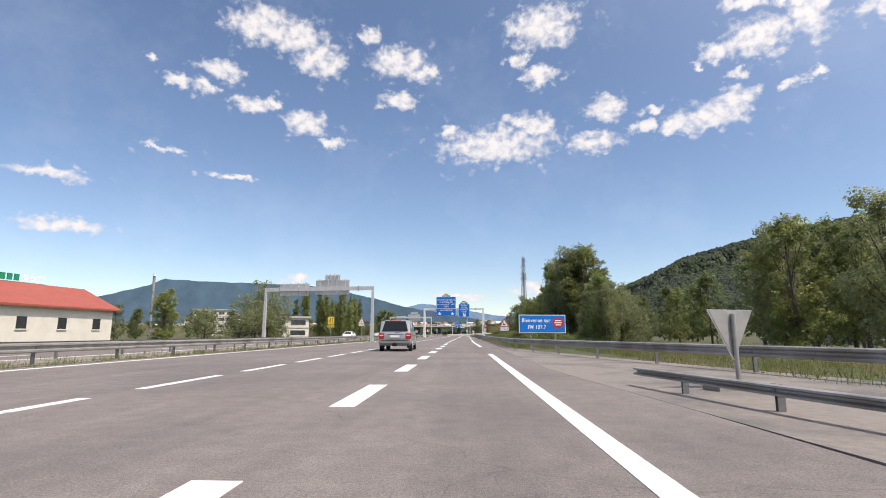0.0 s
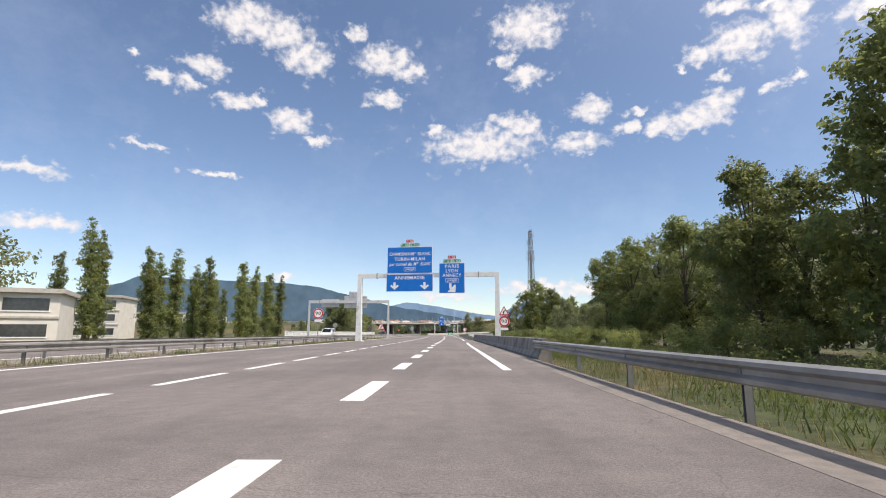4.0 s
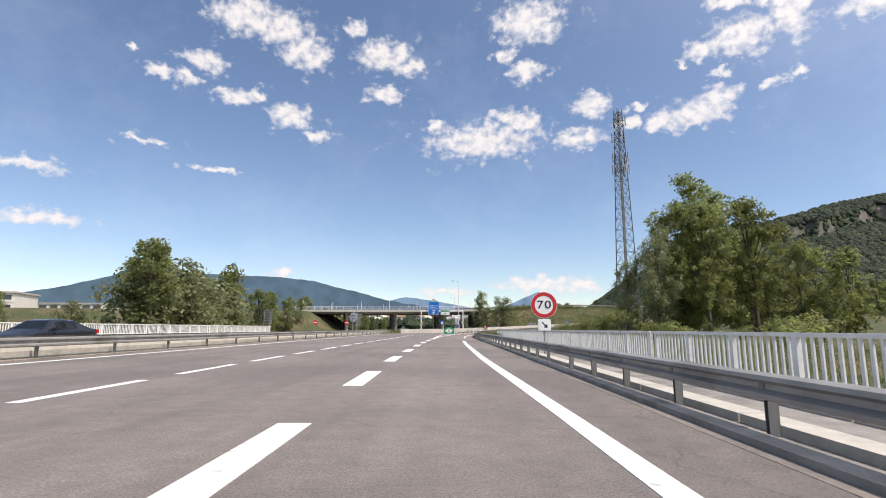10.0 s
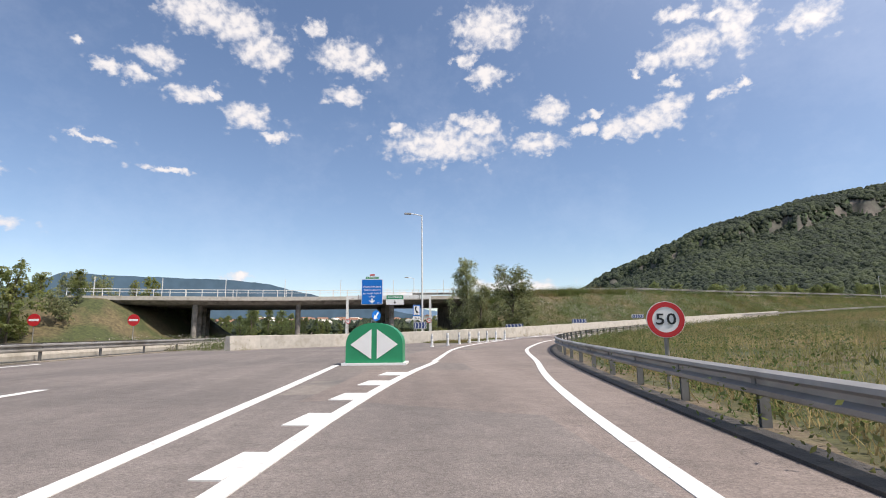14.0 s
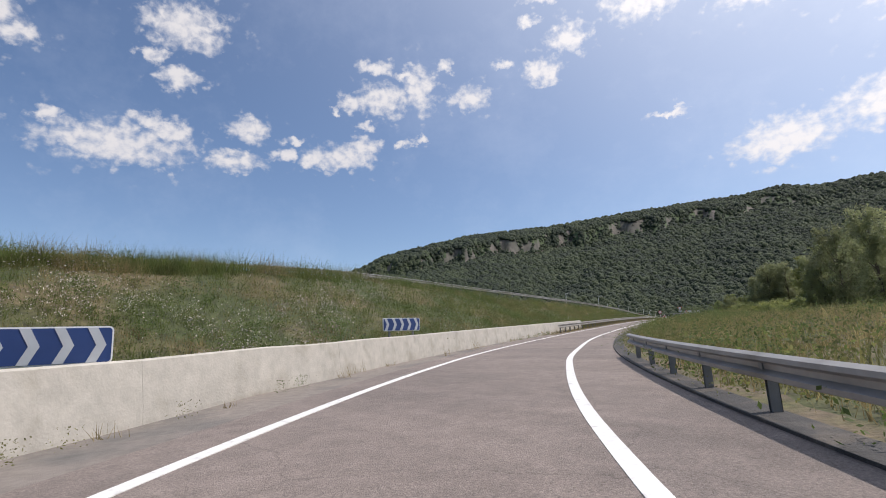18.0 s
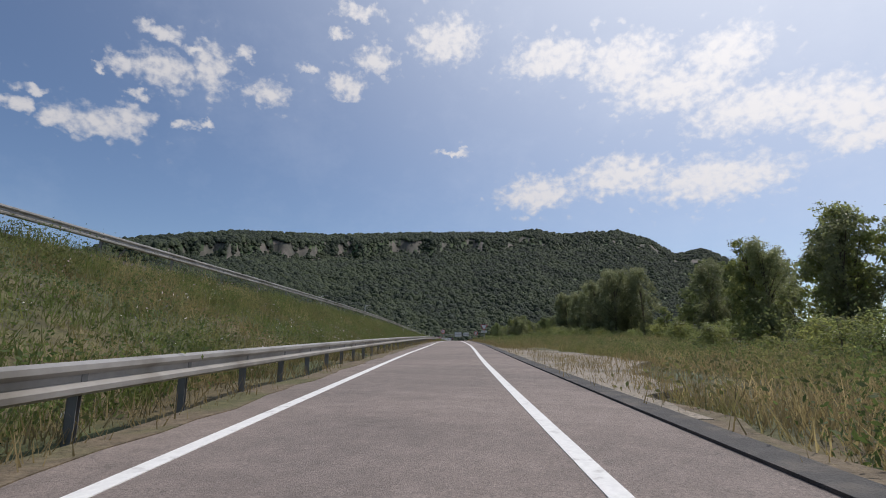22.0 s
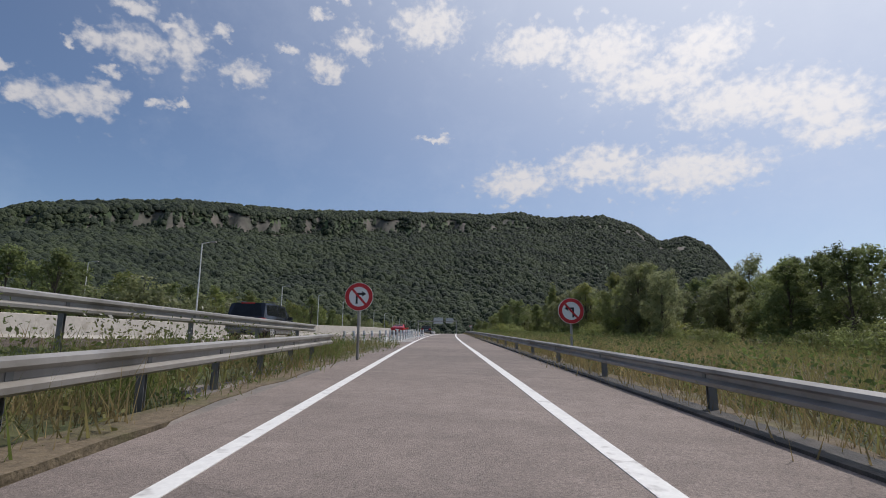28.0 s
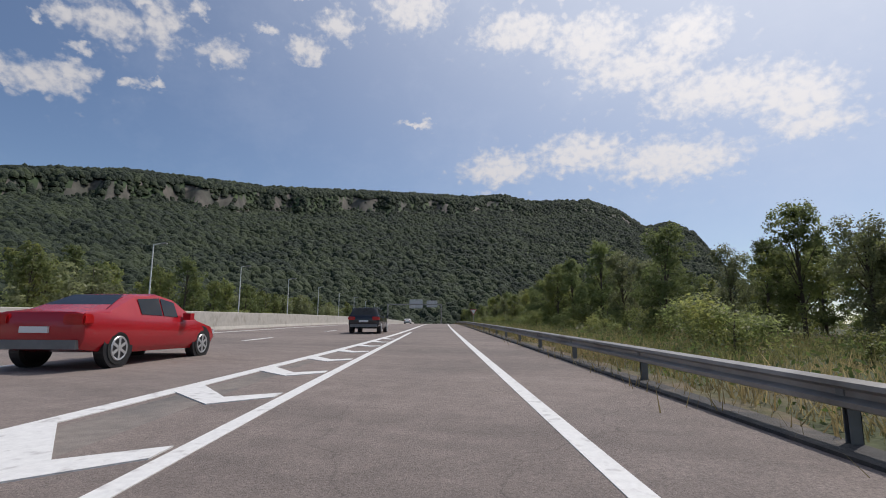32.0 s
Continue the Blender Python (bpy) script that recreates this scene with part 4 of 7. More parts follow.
def make_tree(kind, seed, fine):
    """A tree at the origin: tapered trunk with limbs, and a crown of leaf sprays; fine for those close to the road."""
    r = random.Random(seed)
    m, blobs, droop = Mesh(), [], 0.0
    if kind == "poplar":
        h, mat_l, n, size = 13.0, LEAF_A, 9000, 0.12
        for i in range(26):
            t = i / 25
            w = 0.92 * math.sin(math.pi * min(1, t * 0.80 + 0.18)) ** 0.7 + 0.12
            blobs.append((r.uniform(-0.4, 0.4), r.uniform(-0.4, 0.4), 0.8 + t * 12.0, w * r.uniform(0.7, 1.25), 0.8))
    elif kind == "shrub":
        h, mat_l, n, size = 3.0, LEAF_A, 3600, 0.075
        for i in range(10):
            blobs.append((r.uniform(-1.3, 1.3), r.uniform(-1.3, 1.3), r.uniform(0.4, 2.3), r.uniform(0.5, 0.95), r.uniform(0.4, 0.8)))
    elif kind == "birch":
        h, mat_l, n, size, droop = 10.0, LEAF_B, 13500, 0.092, 0.25
        for i in range(40):
            t = (i + 0.5) / 40
            w = 2.75 * math.sin(math.pi * (0.16 + 0.72 * t)) ** 0.75 + 0.05
            a, d = r.uniform(0, 6.28), w * r.uniform(0.15, 0.85)
            blobs.append((d * math.cos(a), d * math.sin(a), 0.9 + t * 8.8, r.uniform(0.42, 0.85), r.uniform(0.5, 0.95)))
    elif kind == "willow":
        h, mat_l, n, size = 8.0, LEAF_B, 8000, 0.11
        for i in range(30):
            a, d = r.uniform(0, 6.28), r.uniform(0.3, 3.4)
            blobs.append((d * math.cos(a), d * math.sin(a), 5.8 - d * 0.95 + r.uniform(-2.6, 0.8), r.uniform(0.9, 1.5), r.uniform(0.9, 1.5)))
    else:
        h, mat_l, n, size = 12.0, LEAF_A if kind == "broad" else LEAF_P, 14500, 0.115
        for i in range(46):
            t = r.random() ** 0.9
            d = 3.3 * math.sin(math.pi * (0.14 + 0.80 * t)) ** 0.8 * r.uniform(0.25, 1.0)
            a = r.uniform(0, 6.28)
            blobs.append((d * math.cos(a), d * math.sin(a), 1.0 + t * 10.6, r.uniform(0.5, 1.15), r.uniform(0.5, 1.15)))
    if not fine:
        n, size = int(n * 0.28), size * 1.8
    tree = thing(kind, "", "")
    th = h * 0.82
    m.bar((0, 0, -0.3), (0.1, 0.05, th * 0.45), 0.018 * h, 0.012 * h, 8).bar((0.1, 0.05, th * 0.45), (0, 0.1, th), 0.012 * h, 0.003 * h, 7)
    for b in blobs[:: 1 if len(blobs) < 12 else 2]:
        z0 = min(max(0.5, b[2] * 0.62), th * 0.9)
        m.bar((0.06, 0.04, z0), (b[0] * 0.85, b[1] * 0.85, b[2]), 0.005 * h, 0.0016 * h, 5)
    part("trunk", m, BARK, tree)
    part("crown", leaf_crown("crown", mat_l, blobs, n, size, seed, droop, 26 if fine else 9), None, tree)
    return tree


KINDS = {
    "broad": ("dense green broadleaf tree beside the road", 3), "dark": ("dark green broadleaf tree in the woodland edge", 2),
    "poplar": ("tall narrow poplar with dark leaves", 2), "birch": ("slender grey-green birch on the bank", 2),
    "willow": ("spreading grey-green willow tree by the road", 1), "shrub": ("low leafy green shrub", 2),
}
PROTO = {}
for _k, (_l, _n) in KINDS.items():
  for _f in (True, False):
    PROTO[_k, _f] = []
    for _i in range(_n):
        _t = make_tree(_k, 11 + 7 * _i + len(_k), _f)
        _t.name = {"broad": "broadleaf_tree", "dark": "woodland_tree", "poplar": "poplar_tree", "birch": "birch_tree", "willow": "willow_tree", "shrub": "shrub"}[_k]
        tagged(_t, _l, "shrub" if _k == "shrub" else "tree", {"shrub": "shrubs", "poplar": "poplars"}.get(_k, "roadside trees"))
        PROTO[_k, _f].append([_t, False])


def plant(kind, x, y, height, z=None, wide=1.0, fine=None):
    """A tree of the kind with its foot at x, y."""
    ax, ay = np.array([x], float), np.array([y], float)
    if fine is None:
        fine = nearest(RAMP_PTS, ax, ay)[2][0] < (60 if kind == "poplar" else 27) and kind != "shrub" or nearest(RAMP_PTS, ax, ay)[2][0] < 17
    slot = rng.choice(PROTO[kind, bool(fine)])
    base = {"poplar": 13.0, "shrub": 3.0, "birch": 10.0, "willow": 8.0}.get(kind, 12.4)
    s = height / base
    if z is None:
        z = float(ground_at(ax, ay)[0]) - 0.02
    sw = s * wide * rng.uniform(0.92, 1.08)
    m = pose(x, y, z, rng.uniform(-2, 2), rng.uniform(-2, 2), rng.uniform(0, 360)) @ Matrix.Diagonal((sw, sw, s, 1))
    if kind == "poplar" and x < -36 and 117 < y < 137:
        return None  # open ground in front of the restaurant
    if slot[1]:
        ob = copy_thing(slot[0], m)
        ob.matrix_basis = m
    else:
        ob = slot[0]
        slot[1] = m
        ob.matrix_basis = m
    return ob


def wood(kinds, x0, x1, y0, y1, n, h0, h1, wide=1.0):
    for _ in range(n):
        plant(rng.choice(kinds), rng.uniform(x0, x1), rng.uniform(y0, y1), rng.uniform(h0, h1), wide=wide)


def row(line, kinds, s0, s1, n0, n1, count, h0, h1, wide=1.0):
    for i in range(count):
        p, _ = line.at(s0 + (s1 - s0) * (i + rng.uniform(0.1, 0.9)) / count, rng.uniform(n0, n1))
        plant(rng.choice(kinds), p.x, p.y, rng.uniform(h0, h1), wide=wide)


# woods on the outer side of the first stretch
row(STRAIGHT, ["broad", "willow", "birch"], 264, 280, 17.0, 24, 8, 7.5, 10.5)
row(STRAIGHT, ["broad", "birch"], 281, 300, 16.0, 21, 11, 12.5, 16.0)
row(STRAIGHT, ["broad", "birch"], 303, 334, 15.5, 22, 12, 8.5, 11.5)
row(STRAIGHT, ["broad", "birch"], 219, 244, 19.0, 28, 9, 6.5, 8.8)
row(STRAIGHT, ["dark", "broad"], 232, 330, 24, 40, 20, 7, 10)
row(STRAIGHT, ["broad", "birch"], 356, 405, 21, 34, 16, 5.5, 8.0)
plant("broad", 18.8, 142.5, 11.5, wide=0.95)
plant("birch", 21.8, 139.5, 11.0)
row(STRAIGHT, ["birch", "broad"], 390, 470, 40, 80, 38, 8, 11.5)
for x, y, h in ((19.5, 255.5, 8.0), (22.5, 254.5, 11.5), (26.5, 257.5, 15.5), (31.0, 260.5, 20.5), (28.0, 254.5, 15.0), (35.5, 258.5, 16.5), (38.0, 264.0, 14.5), (43.0, 262.0, 12.0), (49.0, 268.0, 12.0)):
    plant("birch" if x < 24 else "broad", x, y, h, wide=0.95, fine=True)
for q in ((34, 279, 15.0), (37.5, 275, 16.0), (41, 281, 16.5), (45, 275, 14)):
    plant("birch" if q[0] < 40 else "broad", *q)
for q in ((43, 303, 13), (48, 296, 15), (54, 306, 16), (60, 292, 14), (47, 284, 11), (64, 300, 13)):
    plant("dark", *q)
# undergrowth along the woods' edge
row(STRAIGHT, ["shrub"], 262, 345, 9.5, 14, 34, 1.0, 2.2, wide=1.1)
row(STRAIGHT, ["shrub"], 345, 470, 12, 34, 50, 1.2, 2.8, wide=1.2)
row(RAMP, ["shrub"], 590, 640, 14, 24, 24, 1.0, 2.2, wide=1.1)
row(RAMP, ["shrub"], 640, 740, 14, 19, 50, 0.9, 2.2, wide=1.2)
row(RAMP, ["shrub"], 740, 900, 9, 13, 50, 1.0, 2.4, wide=1.2)
row(MAIN, ["shrub"], 560, 900, -36, -33, 46, 1.8, 3.2, wide=1.4)
# median side and beyond the opposite carriageway
row(STRAIGHT, ["willow", "broad"], 284, 300, -44, -37, 4, 5.5, 7.5, wide=1.3)
row(STRAIGHT, ["poplar"], 336, 384, -46, -39, 14, 10.0, 14.5)
row(STRAIGHT, ["poplar"], 384, 408, -46, -42, 5, 13, 16.5)
row(STRAIGHT, ["broad", "willow", "birch"], 372, 462, -64, -42, 26, 3.8, 6.0)
row(STRAIGHT, ["broad", "birch", "willow"], 462, 494, -47, -38, 14, 10.5, 14.5)
row(STRAIGHT, ["broad", "dark", "willow"], 492, 530, -48, -38, 14, 7, 10)
row(STRAIGHT, ["dark", "broad"], 285, 330, -70, -52, 10, 6, 8)
plant("poplar", -44.5, 277, 13.0, wide=1.3)
row(STRAIGHT, ["broad", "willow", "shrub"], 525, 560, -44, -34, 8, 3, 5)
row(STRAIGHT, ["broad", "dark"], 560, 800, -90, -36, 36, 7, 10)
row(STRAIGHT, ["broad", "dark"], 640, 800, 14, 60, 18, 7, 10)
plant("willow", -50.8, 128.8, 17.5, wide=0.95, fine=True)
plant("willow", -46.5, 121.0, 11.5, wide=1.0, fine=True)
plant("willow", -45.5, 109.0, 10.0, wide=0.95, fine=True)
plant("broad", -39.7, 66.2, 7.4, wide=1.15, fine=True)
# two trees by the overpass, and on the meadow
plant("birch", 9.4, 333.0, 6.8, wide=1.2, fine=True)
plant("birch", 9.0, 343.5, 11.4, wide=1.0, fine=True)
plant("birch", 14.3, 336.4, 9.3, wide=1.45, fine=True)
plant("shrub", 12.0, 339.0, 2.8, fine=True)
plant("shrub", 11.0, 334, 2.6, fine=True)
plant("shrub", 5.2, 330, 1.8, fine=True)
row(RAMP, ["broad", "birch", "dark"], 596, 640, 22, 33, 18, 7.5, 9.6)
row(RAMP, ["birch"], 640, 652, 20, 23, 8, 8.2, 9.6)
row(RAMP, ["birch", "broad", "birch"], 652, 682, 21, 26, 18, 7.6, 9.0)
for q, n, h in ((577, 20, 8.4), (580, 22, 7.8), (592, 21, 9), (603, 24, 8), (608, 22, 8)):
    p, _ = RAMP.at(q, n)
    plant("birch", p.x, p.y, h, fine=True)
row(RAMP, ["birch", "broad", "dark"], 683, 710, 19, 25, 20, 4.4, 5.5, wide=1.15)
row(RAMP, ["birch", "broad"], 704, 752, 15, 21, 28, 4.8, 6.4, wide=1.1)
row(RAMP, ["birch", "broad", "dark"], 690, 780, 25, 33, 36, 5.8, 7.3)
row(RAMP, ["birch", "broad", "dark"], 752, 860, 11, 18, 50, 4.8, 7.0)
p, _ = RAMP.at(744, 15.5)
plant("poplar", p.x, p.y, 7.6)
row(RAMP, ["broad", "dark", "birch"], 860, 1060, 8, 26, 50, 6, 9)
row(RAMP, ["dark", "broad"], 600, 680, 30, 60, 22, 8, 10)
row(RAMP, ["dark", "broad"], 680, 800, 34, 60, 24, 6, 8)
row(MAIN, ["broad", "willow", "dark"], 560, 900, -50, -37, 70, 7.5, 10.5)
row(MAIN, ["broad", "dark"], 540, 900, -70, -52, 44, 9.5, 12.5)


# kinds that found no place are taken out again
for _slots in PROTO.values():
    for _t, _m in _slots:
        if not _m:
            for _c in list(_t.children):
                bpy.data.objects.remove(_c)
            bpy.data.objects.remove(_t)


# ---- grass, weeds and flowers ----
def stuff_mesh(name, v, corners, material, label, category):
    v = v.reshape(-1, 3)
    me = bpy.data.meshes.new(name)
    me.vertices.add(len(v))
    me.vertices.foreach_set("co", v.reshape(-1))
    me.loops.add(len(v))
    me.polygons.add(len(v) // corners)
    me.loops.foreach_set("vertex_index", np.arange(len(v)))
    me.polygons.foreach_set("loop_start", np.arange(0, len(v), corners))
    me.update(calc_edges=True)
    me.materials.append(material)
    tagged(new(name, me), label, category, kind="stuff")


def along(line, s0, s1, n0, n1, count, g, bias=1.0):
    """Random feet between two offsets of an alignment, denser towards n0 as bias grows."""
    pts = np.array([tuple(q) for q in line.p])
    s = s0 + (s1 - s0) * g.random(count)
    n = n0 + (n1 - n0) * g.random(count) ** bias
    i = np.clip(s.astype(int), 0, len(pts) - 2)
    d = pts[i + 1] - pts[i]
    d /= np.hypot(d[:, 0], d[:, 1])[:, None]
    x = pts[i, 0] + d[:, 0] * (s - i) + d[:, 1] * n
    y = pts[i, 1] + d[:, 1] * (s - i) - d[:, 0] * n
    return np.stack([x, y], 1)


def off_road(p):
    """Only the feet on soil: none on carriageways, wall or lay-by."""
    keep = []
    for k in range(0, len(p), 4000):
        q = p[k:k + 4000]
        nm, _, _ = nearest(MAIN_PTS, q[:, 0], q[:, 1])
        keep.append((nm > 1.9) | (nm < -33))
    return p[np.concatenate(keep)]


def blades(name, p, h0, h1, per, width, material, label, g, spread=0.16, lean=0.35, lift=0.0):
    z = ground_at(p[:, 0], p[:, 1]) + lift
    n = len(p) * per
    c = np.repeat(np.stack([p[:, 0], p[:, 1], z - 0.03], 1), per, 0)
    c[:, :2] += g.normal(size=(n, 2)) * spread
    h = np.repeat(h0 + (h1 - h0) * g.random(len(p)) ** 1.6, per) * (0.55 + 0.6 * g.random(n))
    a = g.random(n) * 6.283
    w = width * (0.6 + 0.8 * g.random(n))
    side = np.stack([np.cos(a), np.sin(a), np.zeros(n)], 1) * w[:, None]
    tip = c + np.stack([g.normal(size=n) * lean * h, g.normal(size=n) * lean * h, h], 1)
    stuff_mesh(name, np.stack([c - side, c + side, tip], 1), 3, material, label, "grass")


def mounds(name, p, size, high, per, leaf, material, label, g, category="weeds", lift=0.0):
    z = ground_at(p[:, 0], p[:, 1]) + lift
    n = len(p) * per
    sc = np.repeat(0.5 + g.random(len(p)), per)
    c = np.repeat(np.stack([p[:, 0], p[:, 1], z], 1), per, 0)
    c[:, :2] += g.normal(size=(n, 2)) * size * sc[:, None]
    c[:, 2] += np.abs(g.random(n)) * high * sc
    s = leaf * (0.6 + 0.8 * g.random(n))[:, None]
    a = g.normal(size=(n, 3))
    a /= np.linalg.norm(a, axis=1)[:, None]
    b = np.cross(a, g.normal(size=(n, 3)))
    b /= np.linalg.norm(b, axis=1)[:, None]
    stuff_mesh(name, np.stack([c - a * s, c + b * s * 0.5, c + a * s, c - b * s * 0.5], 1), 4, material, label, category)


def meadow():
    g = np.random.default_rng(21)
    bank = off_road(np.concatenate([along(RAMP, 513, 545, -6.5, -34, 12500, g, 1.4), along(RAMP, 545, 584, -5.7, -34, 11500, g, 1.4), along(RAMP, 497, 513, -16, -34, 2500, g), along(RAMP, 578, 681, -4.3, -22, 23000, g, 1.5)]))
    blades("bank_grass", bank, 0.18, 0.62, 6, 0.013, BLADE, "tall mixed green and dry grass on the motorway bank", g)
    mounds("bank_weeds", bank[g.random(len(bank)) < np.where(bank[:, 0] < 60, 0.30, 0.20)], 0.26, 0.66, 32, 0.036, WEED_LEAF, "leafy green weeds among the bank grass", g)
    mounds("bank_bushes", bank[(bank[:, 0] < 74) & (g.random(len(bank)) < 0.022)], 0.36, 0.80, 150, 0.042, WEED_LEAF, "knee-high bushy herbs on the motorway bank", g)
    sere = off_road(along(RAMP, 592, 648, -7.5, -22, 9000, g))
    blades("bank_hay", sere, 0.3, 0.85, 7, 0.012, HAY, "tall dry brownish grass on the upper bank", g)
    tall = np.concatenate([along(MAIN, 434, 464, 1.9, 4.4, 2200, g), along(MAIN, 464, 476, 1.9, 4.4, 240, g)])
    blades("crest_stalks", tall, 0.7, 1.7, 9, 0.017, BLADE, "tall green stalks hiding the rail on the crest", g)
    mounds("crest_herbs", tall[g.random(len(tall)) < 0.22], 0.22, 0.80, 60, 0.040, WEED_LEAF, "bushy herbs on the crest of the bank", g)
    crest_p = along(MAIN, 440, 612, 2.1, 5.0, 3600, g)
    blades("crest_grass", crest_p, 0.35, 0.85, 6, 0.012, BLADE, "tall grass along the crest of the bank", g)
    mounds("crest_weeds", crest_p[:620], 0.24, 0.5, 40, 0.040, WEED_LEAF, "tall leafy weeds along the crest of the bank", g)
    patch = np.array([noise.noise((a * 0.16, b * 0.16, 4.0)) for a, b in bank])
    mounds("bank_flowers", bank[(g.random(len(bank)) < 0.012) | (patch > 0.16) & (bank[:, 0] < 42) & (g.random(len(bank)) < 0.42)], 0.20, 0.80, 12, 0.036, PETAL, "small pale wild flowers on the bank", g, "flowers")
    field = np.concatenate([along(RAMP, 462, 574, 3.6, 26, 11000, g, 1.5), along(RAMP, 616, 760, 3.9, 19, 15000, g, 1.3), along(RAMP, 574, 616, 6.6, 22, 6000, g, 1.3), along(RAMP, 568, 588, 3.4, 9, 2600, g), along(RAMP, 760, 860, 3.9, 9, 3000, g)])
    blades("meadow_grass", field, 0.22, 0.75, 6, 0.011, HAY, "tall meadow grass inside the ramp's bend", g)
    mounds("meadow_weeds", field[g.random(len(field)) < 0.15], 0.30, 0.6, 40, 0.040, WEED_LEAF, "bushy green weeds in the meadow", g)
    edge = along(RAMP, 464, 575, 2.55, 4.6, 900, g)
    mounds("edge_weeds", edge, 0.2, 0.40, 30, 0.030, WEED_LEAF, "leafy weeds between the kerb strip and the guardrail", g, lift=0.08)
    dry = np.concatenate([along(RAMP, 462, 860, 2.9, 4.6, 4200, g), along(RAMP, 566, 690, -4.3, -3.1, 1800, g), along(RAMP, 616, 700, 3.4, 11.5, 6500, g, 1.3), along(RAMP, 538, 600, 3.6, 20, 8000, g, 1.2), along(RAMP, 620, 660, 8, 18, 3000, g)])
    blades("dry_grass", dry, 0.10, 0.50, 5, 0.009, WEED, "dry straw-coloured grass at the ramp's edges", g, lift=0.1)
    low = np.concatenate([along(RAMP, 509, 512, -7.3, -6.6, 14, g), along(RAMP, 517, 540, -4.75, -4.55, 12, g), along(RAMP, 557, 574, -3.95, -3.6, 40, g)])
    mounds("wall_leaves", low, 0.07, 0.20, 60, 0.014, WEED_LEAF, "small green weeds at the foot of the wall", g, lift=0.1)
    foot = np.concatenate([along(RAMP, 516, 545, -4.85, -4.55, 24, g), along(RAMP, 545, 580, -4.0, -3.7, 22, g), along(RAMP, 572, 586, -3.9, -3.1, 40, g), along(RAMP, 676, 692, -7.0, -5.0, 60, g)])
    blades("wall_weeds", foot, 0.12, 0.45, 14, 0.007, WEED, "dry weeds growing at the foot of the wall", g, spread=0.10, lift=0.1)
    verge = np.concatenate([along(STRAIGHT, 196, 304, 7.6, 13.5, 5000, g), along(STRAIGHT, 240, 304, 3.7, 8.5, 2600, g), along(STRAIGHT, 300, 372, 4.2, 12, 3500, g), along(STRAIGHT, 372, 478, 7.2, 20, 5000, g)])
    blades("verge_grass", verge, 0.15, 0.6, 6, 0.012, BLADE, "rough green grass along the verge", g)
    mounds("verge_weeds", verge[g.random(len(verge)) < 0.10], 0.3, 0.6, 40, 0.030, WEED_LEAF, "leafy weeds along the verge", g)
    blades("rail_grass", along(STRAIGHT, 228, 301, 2.9, 3.7, 800, g), 0.06, 0.28, 6, 0.009, WEED, "dry low grass under the guardrail", g)
    med = np.concatenate([along(STRAIGHT, 190, 380, -13.65, -12.95, 3200, g), along(STRAIGHT, 190, 372, -16.4, -13.7, 900, g)])
    blades("median_grass", med, 0.10, 0.38, 6, 0.010, BLADE, "sparse grass and weeds in the gravelly median", g, lift=0.1)
    bush = along(RAMP, 575, 590, 6.0, 9.0, 60, g)
    mounds("tall_weeds", bush, 0.32, 1.3, 160, 0.032, WEED_LEAF, "tall bushy weeds beside the gravel lay-by", g)
    end = along(STRAIGHT, 456.8, 470, 4.2, 6.4, 600, g)
    blades("bridge_end_grass", end, 0.05, 0.26, 8, 0.012, BLADE, "rough green grass where the bridge edge ends", g, lift=0.06)
    mounds("bridge_end_weeds", along(STRAIGHT, 461, 470, 4.6, 6.4, 50, g), 0.25, 0.45, 50, 0.032, WEED_LEAF, "bushy green weeds beside the end of the parapet", g)
    edge = along(STRAIGHT, 360, 376, 3.3, 5.5, 160, g)
    blades("bridge_weeds", edge, 0.15, 0.6, 9, 0.011, BLADE, "weeds at the start of the bridge edge", g)
    mounds("bridge_leaves", along(STRAIGHT, 357, 374, 2.95, 4.2, 90, g), 0.18, 0.4, 40, 0.03, WEED_LEAF, "leafy weeds under the bridge guardrail", g)
    u, w = g.random(2200)[:, None], g.random(2200)[:, None]
    near, far = np.array((4.3, 307.5)) + u * np.array((3.9, 3.6)), np.array((1.8, 309.9)) + u * np.array((6.2, 3.4))
    tri = near + (far - near) * w
    tri = tri[g.random(len(tri)) < 1.15 - u[:, 0]]
    blades("nose_grass", tri, 0.08, 0.24, 9, 0.010, BLADE, "short patchy grass before the concrete wall", g, spread=0.12, lift=0.1)
    gore = np.stack([158 + 9.5 * g.random(320), 402 + 6.5 * g.random(320)], 1)
    gore = gore[(gore[:, 1] > 402.7 + (gore[:, 0] - 157) * 0.40) & (gore[:, 1] < 404.0 + (gore[:, 0] - 157) * 0.36)]
    blades("gore_grass", gore, 0.2, 0.6, 8, 0.009, WEED, "dry tall grass at the tip of the gore", g, lift=0.08)


meadow()


# ---- hills and distance ----
HILL_FROM = (52.0, 345.0)
# azimuth, elevation of the crest, distance, seen from the ramp
CREST = ((8, 0.2, 870), (12, 1.0, 851), (16, 3.8, 818), (20, 6.5, 786), (25, 8.5, 756), (30, 10.85, 744), (35, 11.85, 774), (40, 12.75, 852), (45, 13.0, 964), (50, 12.95, 1092), (56, 13.35, 1231), (62, 13.5, 1374),
         (66, 13.45, 1515), (70, 13.4, 1652), (73, 13.6, 1782), (76, 12.95, 1917), (79, 13.0, 2060), (82, 12.95, 2212), (85, 11.8, 2364), (87.5, 10.0, 2507), (90, 10.4, 2636), (92, 9.3, 2750), (95, 5.0, 2843), (100, 0.8, 2922), (108, 0.3, 3000))


def crest(a):
    c = np.array(CREST)
    return np.interp(a, c[:, 0], c[:, 1]), np.interp(a, c[:, 0], c[:, 2])


